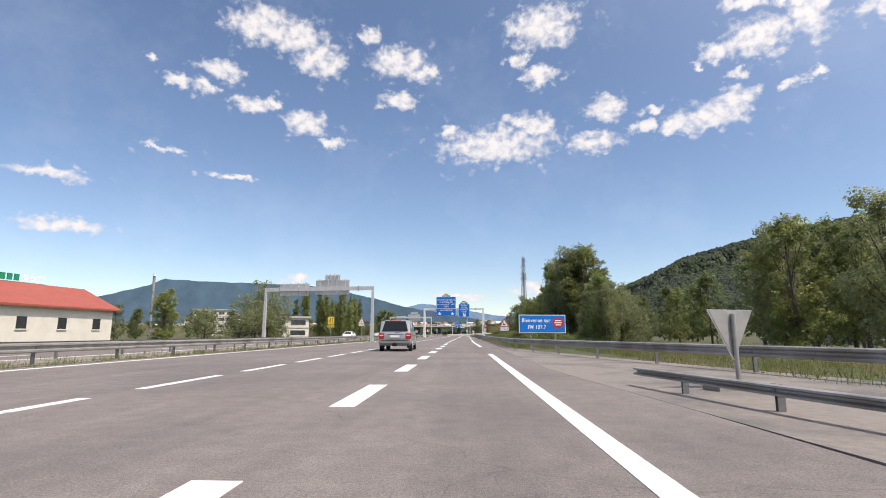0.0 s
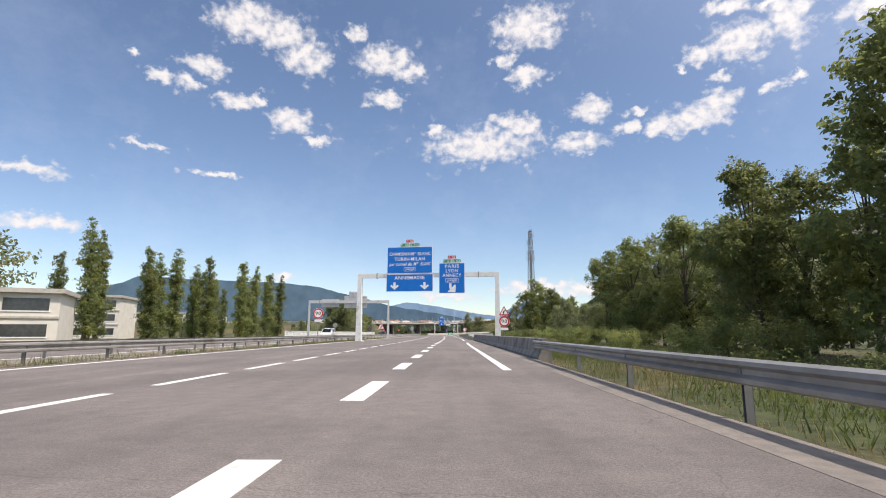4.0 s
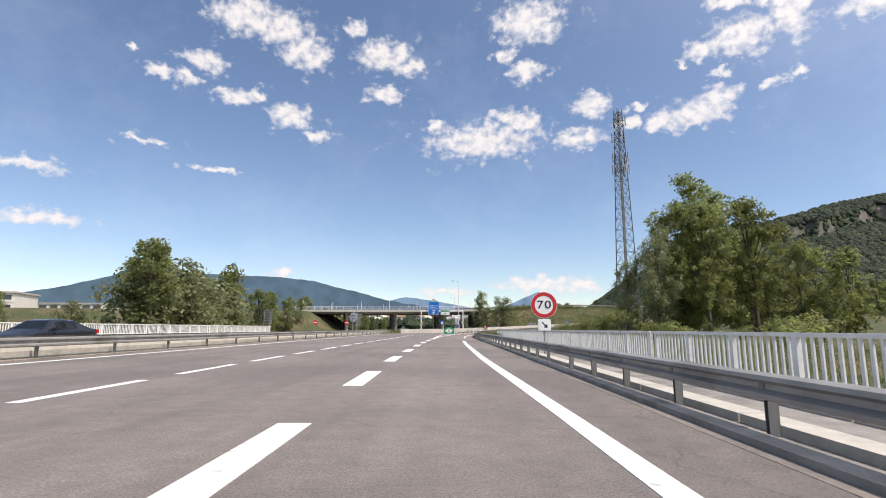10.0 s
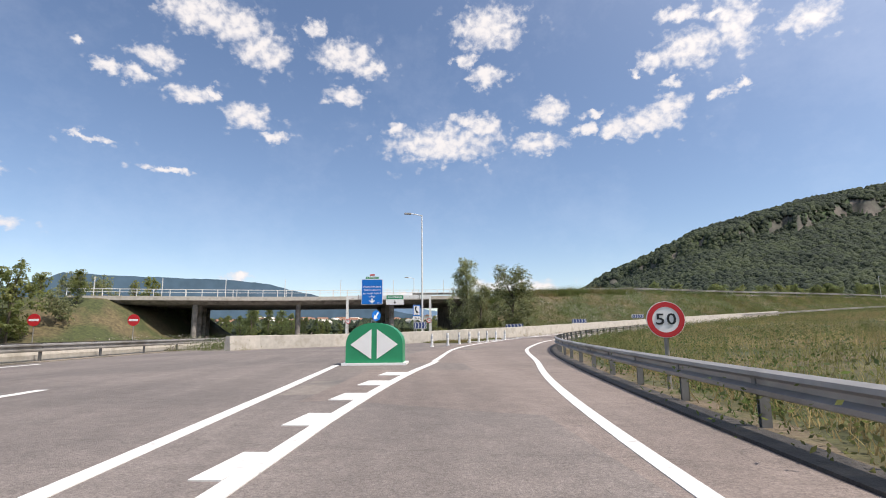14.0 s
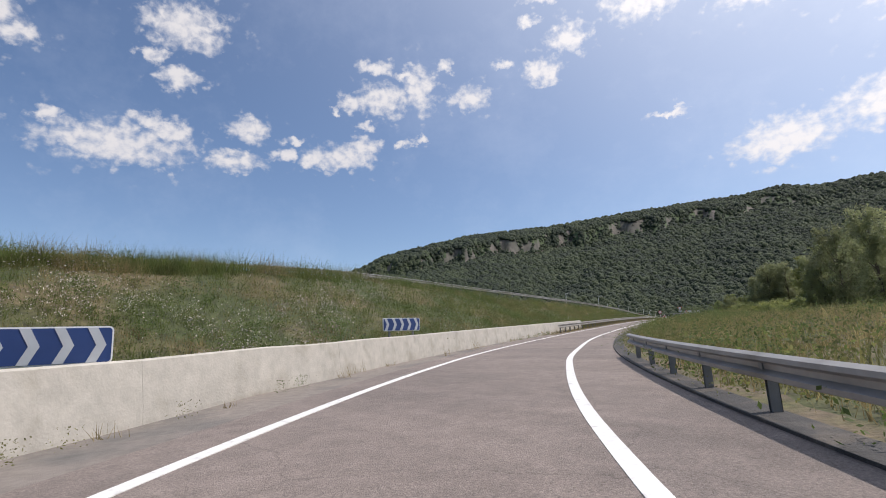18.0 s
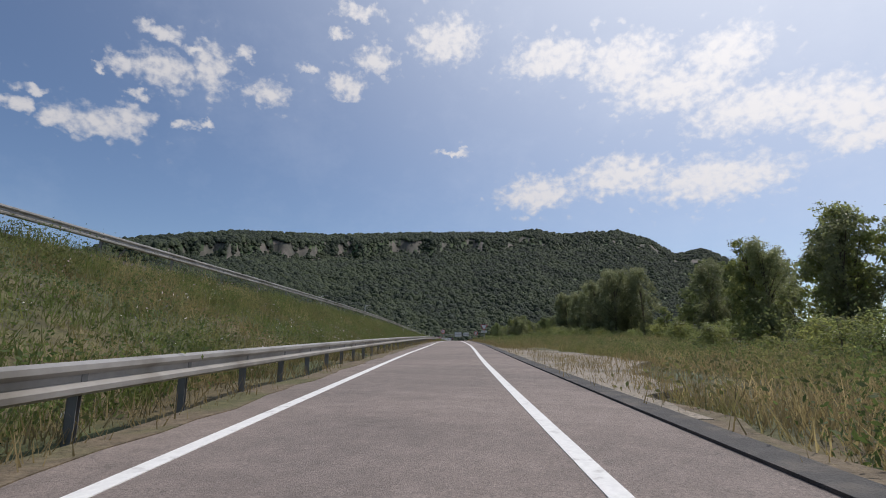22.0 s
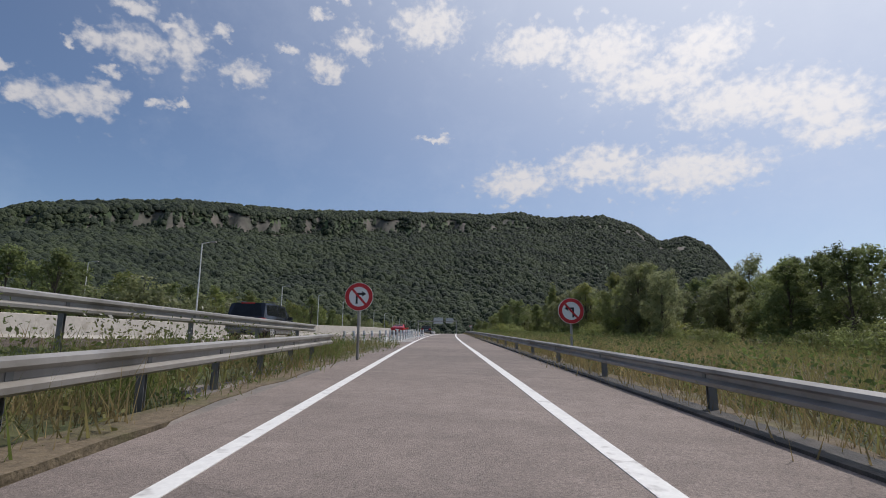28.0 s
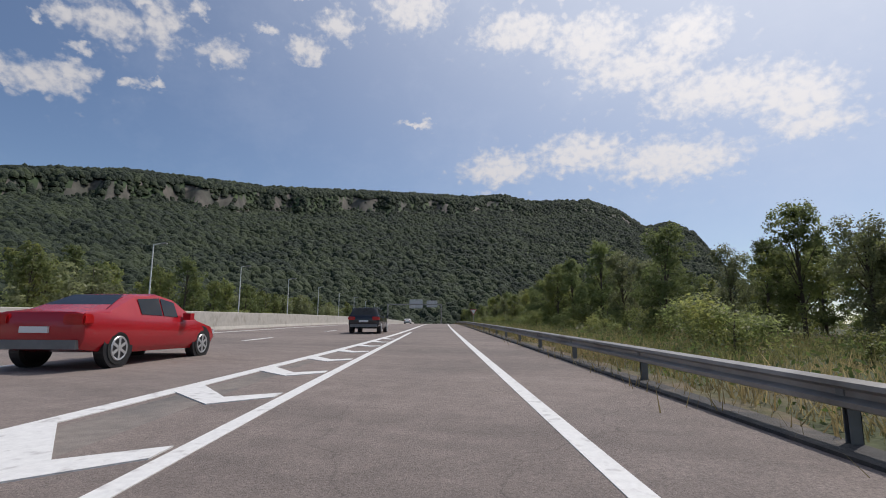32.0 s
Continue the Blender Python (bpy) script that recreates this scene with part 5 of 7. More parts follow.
def hill_point(a, v):
    """A point of the hill: azimuth a in degrees, v from 0 at the foot to 1 at the crest and on behind it."""
    el, d = crest(a)
    foot = np.interp(a, [8, 30, 70, 108], [290, 270, 380, 900])
    top = d * np.tan(np.radians(el))
    r = foot + (d - foot) * v
    f = np.clip(v, 0, 1)
    wob = np.sin(a * 0.9) * 0.03 + np.sin(a * 2.3 + 1.0) * 0.02
    prof = 0.62 * f ** 1.15 + np.clip((f - 0.80 - wob) / 0.05, 0, 1) * 0.08 * np.interp(a, [8, 20, 50, 66, 80], [0.3, 1.0, 1.0, 0.6, 0.2])
    full = 0.62 + 0.08 * np.interp(a, [8, 20, 50, 66, 80], [0.3, 1.0, 1.0, 0.6, 0.2])
    prof = prof / full
    prof = np.where(v > 1, 1 - (v - 1) * 0.5, prof)
    ar = np.radians(a)
    return HILL_FROM[0] + r * np.sin(ar), HILL_FROM[1] + r * np.cos(ar), top * prof, f - 0.80 - wob


def cliffs(a, v):
    """Where the limestone stands bare: above zero in patches along the cliff band."""
    return np.array([noise.noise((p * 0.30, q * 6, 5.0)) + 0.7 * noise.noise((p * 1.7, q * 22, 2.0)) for p, q in zip(a, v)])


def make_hill():
    aa, vv = np.linspace(8, 108, 320), np.concatenate([np.linspace(0, 0.76, 30, endpoint=False), np.linspace(0.76, 0.92, 40, endpoint=False), np.linspace(0.92, 1, 8), np.linspace(1.03, 1.5, 6)])
    A, V = np.meshgrid(aa, vv)
    x, y, z, band = hill_point(A.ravel(), V.ravel())
    bump = np.array([noise.fractal((a * 0.006, b * 0.006, 0.3), 1.0, 2.0, 5) for a, b in zip(x, y)])
    z = z + bump * 10 * np.clip(V.ravel() * 3, 0, 1) * np.clip(1.06 - V.ravel(), 0.12, 1) - 0.3
    w = len(aa)
    f = [(j * w + i, j * w + i + 1, (j + 1) * w + i + 1, (j + 1) * w + i) for j in range(len(vv) - 1) for i in range(w - 1)]
    me = bpy.data.meshes.new("hill")
    me.from_pydata(np.stack([x, y, z], 1).tolist(), [], f)
    me.materials.append(WOODS)
    me.materials.append(ROCK)
    rock = cliffs(A.ravel(), V.ravel())
    idx = []
    for j in range(len(vv) - 1):
        for i in range(w - 1):
            k = j * w + i
            idx.append(1 if 0.004 < band[k] < 0.05 and rock[k] > 0.04 + max(0, (aa[i] - 60) * 0.010) else 0)
    me.polygons.foreach_set("material_index", idx)
    me.shade_smooth()
    tagged(new("hill", me), "long wooded ridge with pale limestone cliffs below its crest", "hill", kind="structure")
    # crowns of the far woods
    g = np.random.default_rng(3)
    n = 86000
    a, v = 8 + 92 * g.random(n), g.random(n) ** 0.9 * 1.02
    keep = g.random(n) < np.interp(a, [8, 40, 75, 100], [0.8, 1.0, 1.0, 0.7])
    a, v = a[keep], v[keep]
    x, y, z, band = hill_point(a, v)
    ok = ~((band > 0.010) & (band < 0.047) & (cliffs(a, v) > 0.08 + np.clip((a - 60) * 0.010, 0, 1)))
    x, y, z, v = x[ok], y[ok], z[ok], v[ok]
    bump = np.array([noise.fractal((p * 0.006, q * 0.006, 0.3), 1.0, 2.0, 5) for p, q in zip(x, y)])
    z = z + bump * 10 * np.clip(v * 3, 0, 1) * np.clip(1.06 - v, 0.12, 1) - 0.3
    dist = np.hypot(x - HILL_FROM[0], y - HILL_FROM[1])
    s = (1.5 + 3.8 * g.random(len(x)) ** 2.2) * np.interp(dist, [300, 1000, 2500], [0.8, 1.1, 1.9])
    # a crown: a low ring, a narrower ring and an apex
    th = np.arange(6) * math.pi / 3
    unit = np.concatenate([np.stack([np.cos(th), np.sin(th), 0 * th - 0.35], 1), np.stack([0.78 * np.cos(th + 0.5), 0.78 * np.sin(th + 0.5), 0 * th + 0.55], 1), [(0.0, 0.0, 1.0)]])
    fc = np.array([q for k in range(6) for q in ((k, (k + 1) % 6, 6 + k), ((k + 1) % 6, 6 + (k + 1) % 6, 6 + k), (6 + k, 6 + (k + 1) % 6, 12))])
    vs = unit[None] * s[:, None, None] * (0.78 + 0.44 * g.random((len(x), 13, 1))) + np.stack([x, y, z + s * 0.35], 1)[:, None]
    fs = (fc[None] + 13 * np.arange(len(x))[:, None, None]).reshape(-1, 3)
    me = bpy.data.meshes.new("woods")
    me.vertices.add(len(x) * 13)
    me.vertices.foreach_set("co", vs.reshape(-1))
    me.loops.add(len(fs) * 3)
    me.polygons.add(len(fs))
    me.loops.foreach_set("vertex_index", fs.reshape(-1))
    me.polygons.foreach_set("loop_start", np.arange(0, len(fs) * 3, 3))
    me.update(calc_edges=True)
    me.shade_smooth()
    me.materials.append(woods_material())
    tagged(new("hill_woods", me), "dense dark green deciduous woods covering the ridge", "woods", kind="stuff")


def woods_material():
    m = mat("tree_crowns", (0.040, 0.066, 0.024), 0.9, var=0.4, scale=0.25)
    nt = m.node_tree
    b = nt.nodes["Principled BSDF"]
    ge = nt.nodes.new("ShaderNodeNewGeometry")
    mr = nt.nodes.new("ShaderNodeMix")
    mr.data_type = "RGBA"
    mr.inputs["A"].default_value, mr.inputs["B"].default_value = (0.011, 0.022, 0.010, 1), (0.042, 0.058, 0.022, 1)
    # stands of lighter and darker trees
    n = nt.nodes.new("ShaderNodeTexNoise")
    n.inputs["Scale"].default_value, n.inputs["Detail"].default_value = 0.012, 4
    nt.links.new(ge.outputs["Position"], n.inputs["Vector"])
    st = nt.nodes.new("ShaderNodeMapRange")
    st.inputs["From Min"].default_value, st.inputs["From Max"].default_value = 0.35, 0.65
    st.inputs["To Min"].default_value, st.inputs["To Max"].default_value = -0.30, 0.45
    nt.links.new(n.outputs[0], st.inputs["Value"])
    ad = nt.nodes.new("ShaderNodeMath")
    ad.use_clamp = True
    pw = nt.nodes.new("ShaderNodeMath")
    pw.operation = "POWER"
    pw.inputs[1].default_value = 1.6
    nt.links.new(ge.outputs["Random Per Island"], pw.inputs[0])
    nt.links.new(pw.outputs[0], ad.inputs[0])
    nt.links.new(st.outputs[0], ad.inputs[1])
    nt.links.new(ad.outputs[0], mr.inputs["Factor"])
    nt.links.new(mr.outputs["Result"], b.inputs["Base Color"])
    # ragged leaf masses
    rag = nt.nodes.new("ShaderNodeTexNoise")
    rag.inputs["Scale"].default_value, rag.inputs["Detail"].default_value = 0.55, 4
    nt.links.new(ge.outputs["Position"], rag.inputs["Vector"])
    bp = nt.nodes.new("ShaderNodeBump")
    bp.inputs["Strength"].default_value, bp.inputs["Distance"].default_value = 1.0, 2.2
    nt.links.new(rag.outputs[0], bp.inputs["Height"])
    nt.links.new(bp.outputs[0], b.inputs["Normal"])
    return m


make_hill()


def far_range(name, rows, origin, dist, material, label, seed):
    """A distant range as a silhouette: rows of azimuth and elevation."""
    m = Mesh()
    a = np.array(rows)
    az = np.linspace(a[0, 0], a[-1, 0], 240)
    el = np.interp(az, a[:, 0], a[:, 1])
    for i, (p, e) in enumerate(zip(az, el)):
        e += 0.10 * noise.noise((p * 0.9, seed, 0)) + 0.04 * noise.noise((p * 4.0, seed, 0))
        x, y = origin[0] + dist * math.sin(radians(p)), origin[1] + dist * math.cos(radians(p))
        m.v += [(x, y, -60), (x, y, dist * math.tan(radians(e)))]
        if i:
            k = 2 * i
            m.f.append((k - 2, k, k + 1, k - 1))
    ob = part(name, m, material, fix=False)
    tagged(ob, label, "backdrop", kind="structure")


# Mountain silhouettes; their blue is haze painted as glow.
far_range("backdrop_mountain", ((-75, 1.0), (-60, 1.4), (-48, 2.0), (-41.9, 2.7), (-37.3, 3.75), (-34, 4.86), (-32.4, 5.6), (-29.3, 5.5), (-25.2, 5.5), (-18.5, 5.45), (-14.9, 5.1), (-12.5, 4.5), (-9.4, 3.8), (-6.9, 3.1), (-1.2, 2.2), (4, 1.2), (9, 0.3)), (0, 179), 3900, HAZE_BLUE, "wooded mountain far across the plain, blue haze painted in", 3)
far_range("backdrop_peaks", ((-10, 2.2), (-6.2, 3.2), (-5, 3.5), (-1.2, 3.0), (3, 2.2), (5.1, 2.0), (8.3, 3.4), (9.8, 4.0), (11.3, 3.1), (12.5, 2.2), (18, 1.8), (24, 1.0)), (0, 179), 4350, HAZE_PALE, "peaks on the horizon, paled by painted blue haze", 9)


def far_town():
    """A low wooded rise with small pale houses."""
    g = np.random.default_rng(5)
    n = 5200
    a, d = -62 + 78 * g.random(n), 420 + 900 * g.random(n)
    rise = np.interp(d, [420, 1320], [0, 30]) * np.interp(a, [-62, -30, -15, 0, 10, 16], [0.5, 0.6, 1.0, 0.9, 0.35, 0.1])
    x, y = d * np.sin(np.radians(a)), 190 + d * np.cos(np.radians(a))
    m = Mesh()
    for px, py, pz, s in zip(x, y, rise, 3.0 + 3.5 * g.random(n)):
        k = len(m.v)
        for q in range(6):
            w = 6.283 * q / 6 + px
            rr = s * (0.8 + 0.4 * noise.noise((px * 0.3, q, py * 0.1)))
            m.v.append((px + rr * math.cos(w), py + rr * math.sin(w), pz + s * 0.55))
        m.v += [(px, py, pz + s * 1.45), (px, py, pz - 3)]
        m.f += [(k + q, k + (q + 1) % 6, k + 6) for q in range(6)] + [(k + (q + 1) % 6, k + q, k + 7) for q in range(6)]
    ob = part("far_trees", m, woods_material(), fix=False)
    tagged(ob, "distant trees and hedges across the plain", "woods", kind="stuff")
    hill = Mesh()
    for i in range(61):
        p = -62 + 78 * i / 60
        for dd in (400, 700, 1000, 1320, 1500):
            z = float(np.interp(dd, [420, 1320], [0, 30]) * np.interp(p, [-62, -30, -15, 0, 10, 16], [0.5, 0.6, 1.0, 0.9, 0.35, 0.1]))
            hill.v.append((dd * math.sin(radians(p)), 190 + dd * math.cos(radians(p)), z - 1.0))
    for i in range(60):
        for j in range(4):
            k = i * 5 + j
            hill.f.append((k, k + 1, k + 6, k + 5))
    tagged(part("far_slope", hill, WOODS), "low distant slope with fields and trees", "hill", kind="structure")
    for i in range(170):
        p, d = g.uniform(-46, 5), g.uniform(560, 1250)
        z = float(np.interp(d, [420, 1320], [0, 30]) * np.interp(p, [-62, -30, -15, 0, 10, 16], [0.5, 0.6, 1.0, 0.9, 0.35, 0.1]))
        far_house(d * math.sin(radians(p)), 190 + d * math.cos(radians(p)), z, g.uniform(8, 20), g.uniform(5, 9), g.uniform(0, 90), i)


def far_house(x, y, z, w, h, turn, i):
    t = thing("far_house", "small pale house with brown roof on the distant slope", "house", "distant houses", m=pose(x, y, z - 1, 0, 0, turn))
    part("wall", Mesh().box(-w / 2, w / 2, -4.5, 4.5, 0, h), RENDER, t)
    r = Mesh()
    r.add([(-w / 2 - 0.5, -5, h), (w / 2 + 0.5, -5, h), (w / 2 + 0.5, 5, h), (-w / 2 - 0.5, 5, h), (-w / 2, 0, h + 2.4), (w / 2, 0, h + 2.4)], [(0, 1, 5, 4), (2, 3, 4, 5), (1, 2, 5), (3, 0, 4), (3, 2, 1, 0)])
    part("roof", r, ROOF_BROWN if i % 3 else RENDER, t)


ROOF_BROWN = mat("brown_roof", (0.26, 0.14, 0.09), 0.85, var=0.15)
far_town()


# ---- gantries and signs ----
def facing(x, y, z, turn=0.0):
    """A pose whose -y side looks back along the road at traffic that goes to +y; turn: degrees to the left."""
    return pose(x, y, z, 0, 0, turn)


def sign_board(name, parent, w, h, cx, cz, face, y=0.0, border=0.05, rim=SIGN_WHITE, r=0.06):
    b = part(name, Mesh().plate(rounded(w, h, r), 0.05, Matrix.Translation((cx, y, cz))), rim, parent)
    part("face", Mesh().plate(rounded(w - 2 * border, h - 2 * border, r * 0.7), 0.012, Matrix.Translation((cx, y - 0.010, cz))), face, b)
    return b


def arrow_down(parent, cx, cz, s, y, turn=0.0):
    o = [(-0.16, 0.5), (-0.16, -0.02), (-0.42, 0.16), (-0.62, 0.02), (0.0, -0.5), (0.62, 0.02), (0.42, 0.16), (0.16, -0.02), (0.16, 0.5)]
    part("arrow", Mesh().plate([(a * s, b * s) for a, b in o], 0.006, Matrix.Translation((cx, y, cz)) @ pose(0, 0, 0, 0, turn, 0)), SIGN_WHITE, parent)


def portal(x0, x1, y, h, label, w=0.52, base0=0.0, base1=0.0, material=WHITE, skew=0.0):
    """A sign portal of box section with tapered posts, sleeves and footings."""
    t = thing("sign_gantry", label, "gantry", "sign gantries", m=pose(0, y, 0, 0, 0, skew))
    for x, z in ((x0, base0), (x1, base1)):
        m = Mesh()
        a, b = w * 0.62, w * 0.42
        m.add([(x - a, -a, z - 0.4), (x + a, -a, z - 0.4), (x + a, a, z - 0.4), (x - a, a, z - 0.4), (x - b, -b, h), (x + b, -b, h), (x + b, b, h), (x - b, b, h)], [(0, 3, 2, 1), (4, 5, 6, 7), (0, 1, 5, 4), (1, 2, 6, 5), (2, 3, 7, 6), (3, 0, 4, 7)])
        p = part("post", m, material, t)
        part("footing", Mesh().box(x - a - 0.2, x + a + 0.2, -a - 0.2, a + 0.2, z - 0.6, z + 0.12), CONCRETE, p)
    part("beam", Mesh().box(x0 - w * 0.42, x1 + w * 0.42, -w * 0.40, w * 0.40, h - 0.46, h + 0.02), material, t)
    for x in (x0 + (x1 - x0) * 0.13, x0 + (x1 - x0) * 0.87):
        part("sleeve", Mesh().box(x - 0.05, x + 0.05, -w * 0.47, w * 0.47, h - 0.54, h + 0.10), STEEL, t, "bolted steel splice")
    return t


def route_plate(parent, text, cx, cz, w, h, face, y):
    b = sign_board("route_plate", parent, w, h, cx, cz, face, y, 0.03, r=0.04)
    words(text, h * 0.56, Matrix.Translation((cx, y - 0.016, cz)), SIGN_WHITE, b, width=w * 0.80)


def blue_gantry():
    t = portal(-10.8, 5.15, 137.7, 7.8, "white sign gantry spanning the carriageway beside the concrete barrier", skew=-7.0)
    y, up = -0.42, 0.28
    cx = -4.83
    top = sign_board("direction_sign", t, 5.3, 3.1, cx, 9.05 + up, SIGN_BLUE, y)
    words_raised("CHAMONIX-M", "BLANC", 0.40, Matrix.Translation((cx, y - 0.016, 9.75 + up)), SIGN_WHITE, top, 4.75, 0.60)
    words("TURIN-MILAN", 0.40, Matrix.Translation((cx, y - 0.016, 9.15 + up)), SIGN_WHITE, top, width=3.55)
    words_raised("par tunnel du M", "BLANC", 0.40, Matrix.Translation((cx, y - 0.016, 8.57 + up)), SIGN_WHITE, top, 4.85, 0.66, 0.25)
    bx = sign_board("toll_plate", top, 1.35, 0.46, cx, 7.97 + up, SIGN_BLUE, y - 0.02, 0.035)
    words("p\u00e9age", 0.30, Matrix.Translation((cx, y - 0.045, 8.0 + up)), SIGN_WHITE, bx, width=1.0, shear=0.25)
    low = sign_board("direction_sign", t, 5.45, 2.0, cx, 6.42 + up, SIGN_BLUE, y)
    words("ANNEMASSE", 0.40, Matrix.Translation((cx, y - 0.016, 6.98 + up)), SIGN_WHITE, low, width=3.5)
    arrow_down(low, cx - 1.75, 6.05 + up, 0.85, y - 0.016)
    arrow_down(low, cx + 1.75, 6.05 + up, 0.85, y - 0.016)
    route_plate(t, "A 40", cx, 11.28 + up, 0.92, 0.40, SIGN_RED, y)
    route_plate(t, "E 25", cx - 0.58, 10.82 + up, 1.08, 0.42, SIGN_GREEN, y)
    route_plate(t, "E 712", cx + 0.58, 10.82 + up, 1.16, 0.42, SIGN_GREEN, y)
    cx = 0.07
    r = sign_board("direction_sign", t, 2.95, 3.45, cx, 6.90 + up, SIGN_BLUE, y)
    for text, z, w in (("PARIS", 8.22, 1.6), ("LYON", 7.70, 1.38), ("ANNECY", 7.18, 2.15)):
        words(text, 0.40, Matrix.Translation((cx, y - 0.016, z + up)), SIGN_WHITE, r, width=w)
    bx = sign_board("toll_plate", r, 1.5, 0.46, cx, 6.62 + up, SIGN_BLUE, y - 0.02, 0.035)
    words("p\u00e9age", 0.30, Matrix.Translation((cx, y - 0.045, 6.65 + up)), SIGN_WHITE, bx, width=1.1, shear=0.25)
    part("arrow", Mesh().plate([(-0.30, 0.52), (-0.02, 0.52), (-0.02, 0.02), (0.20, 0.22), (0.30, 0.36), (0.46, 0.34), (0.42, -0.50), (-0.46, -0.46), (-0.36, -0.28), (-0.16, -0.22), (-0.30, 0.0)], 0.006, Matrix.Translation((cx - 0.02, y - 0.016, 5.78 + up))), SIGN_WHITE, r)
    route_plate(t, "A 40", cx, 9.30 + up, 0.98, 0.40, SIGN_RED, y)
    route_plate(t, "E 21", cx - 0.53, 8.85 + up, 1.0, 0.42, SIGN_GREEN, y)
    route_plate(t, "E 62", cx + 0.53, 8.85 + up, 1.0, 0.42, SIGN_GREEN, y)


blue_gantry()


def sign_back(parent, cx, cz, w, h, y):
    """The back of a panel: ribs and two holders."""
    b = part("panel_back", Mesh().plate(rounded(w, h, 0.05), 0.04, Matrix.Translation((cx, y + 0.3, cz))), ALUMINIUM, parent, "bare grey metal panel seen from behind")
    n = max(2, int(h / 0.24))
    for i in range(n):
        z = cz - h / 2 + h * (i + 0.5) / n
        part("rib", Mesh().box(cx - w / 2, cx + w / 2, y + 0.24, y + 0.30, z - 0.03, z + 0.03), ALUMINIUM, b)
    for x in (cx - w * 0.38, cx - w * 0.13, cx + w * 0.13, cx + w * 0.38):
        part("holder", Mesh().box(x - 0.05, x + 0.05, y + 0.18, y + 0.30, cz - h / 2, cz + h / 2 + 0.1), ALUMINIUM, b)


def back_gantry(x0, x1, y, h, panels, label, skew=0.0):
    t = portal(x0, x1, y, h, label, w=0.30, material=ALUMINIUM, skew=skew)
    for cx, cz, w, hh in panels:
        sign_back(t, cx, cz, w, hh, -0.1)


back_gantry(-25.85, -11.41, 61.41, 6.85, ((-22.0, 6.6, 4.0, 1.55), (-16.85, 6.85, 4.5, 1.85), (-16.85, 8.1, 2.0, 0.6)), "grey steel gantry over the opposite carriageway, panels from behind", skew=-8.0)
back_gantry(-24.0, -10.6, 166.0, 6.45, ((-20.5, 6.0, 3.0, 1.3), (-16.2, 6.2, 3.9, 2.0), (-16.2, 7.6, 2.3, 0.7)), "grey steel gantry over the opposite carriageway, panels from behind")


def pole(parent, x, z0, z1, y=0.08, r=0.04):
    part("pole", Mesh().bar((x, y, z0), (x, y, z1), r, n=10), STEEL, parent)


def disc_sign(parent, z, r, y=0.0, text="", bars=None):
    b = part("disc", Mesh().plate(ring(r), 0.03, Matrix.Translation((0, y, z))), SIGN_WHITE, parent)
    m = Mesh()
    a, c = ring(r * 0.97, 40), ring(r * 0.70, 40)
    k = [Vector((p[0], y - 0.008, z + p[1])) for p in a] + [Vector((p[0], y - 0.008, z + p[1])) for p in c]
    m.add(k, [(i, (i + 1) % 40, 40 + (i + 1) % 40, 40 + i) for i in range(40)])
    part("red_ring", m, SIGN_RED, b, fix=False)
    if text:
        words(text, r * 0.62, Matrix.Translation((0, y - 0.008, z)), SIGN_BLACK, b, width=r * 1.05, name="numeral")
    if bars == "noturn" or bars == "noturn_left":
        f = 1 if bars == "noturn" else -1
        o = [(-0.22, -0.5), (-0.08, -0.5), (-0.08, 0.12), (0.22, 0.12), (0.22, 0.0), (0.52, 0.2), (0.22, 0.40), (0.22, 0.27), (-0.22, 0.27)]
        part("arrow", Mesh().plate([(p * r * f, q * r) for p, q in o], 0.004, Matrix.Translation((0, y - 0.006, z))), SIGN_BLACK, b)
        part("slash", Mesh().box(-0.075 * r, 0.075 * r, y - 0.012, y - 0.008, -0.74 * r, 0.74 * r, Matrix.Translation((0, 0, z)) @ pose(0, 0, 0, 0, -42 if f > 0 else -42, 0)), SIGN_RED, b)
    return b


def triangle(parent, z, s, up=True, y=0.0):
    f = 1 if up else -1
    o = [(-s / 2, -0.29 * s * f), (s / 2, -0.29 * s * f), (0, 0.58 * s * f)]
    b = part("triangle", Mesh().plate(o, 0.03, Matrix.Translation((0, y, z))), SIGN_WHITE, parent)
    m = Mesh()
    p = [Vector((a * 0.97, y - 0.006, z + c * 0.97)) for a, c in o] + [Vector((a * 0.72, y - 0.006, z + c * 0.72)) for a, c in o]
    m.add(p, [(0, 1, 4, 3), (1, 2, 5, 4), (2, 0, 3, 5)])
    part("red_border", m, SIGN_RED, b, fix=False)
    return b


def speed_sign(x, y, z, r, text, label, turn=0.0, ground=-0.1):
    t = thing("speed_limit_sign", label, "road sign", "round road signs", m=facing(x, y, 0, turn))
    disc_sign(t, z, r, text=text)
    pole(t, 0, ground, z + r * 0.5)
    return t


t = speed_sign(5.3, 132, 2.18, 0.55, "90", "round red and white 90 sign under a bend warning")
b = triangle(t, 3.12, 1.1)
part("bend_arrow", Mesh().plate([(-0.12, -0.2), (-0.02, -0.2), (-0.02, 0.02), (0.06, 0.12), (0.16, 0.14), (0.14, 0.22), (0.0, 0.20), (-0.12, 0.06)], 0.004, Matrix.Translation((0, -0.01, 3.08))), SIGN_BLACK, b)
sign_board("plate", t, 0.8, 0.26, 0, 1.42, SIGN_WHITE, border=0.02)
pole(t, 0.0, -0.1, 3.3)
t = speed_sign(-15.5, 139, 3.25, 0.62, "90", "round red and white 90 sign in the grassy median")
sign_board("plate", t, 0.8, 0.28, 0, 2.42, SIGN_WHITE, border=0.02)
t = speed_sign(3.75, 219.3, 1.93, 0.52, "70", "round red and white 70 sign with a lane arrow plate", ground=-0.4)
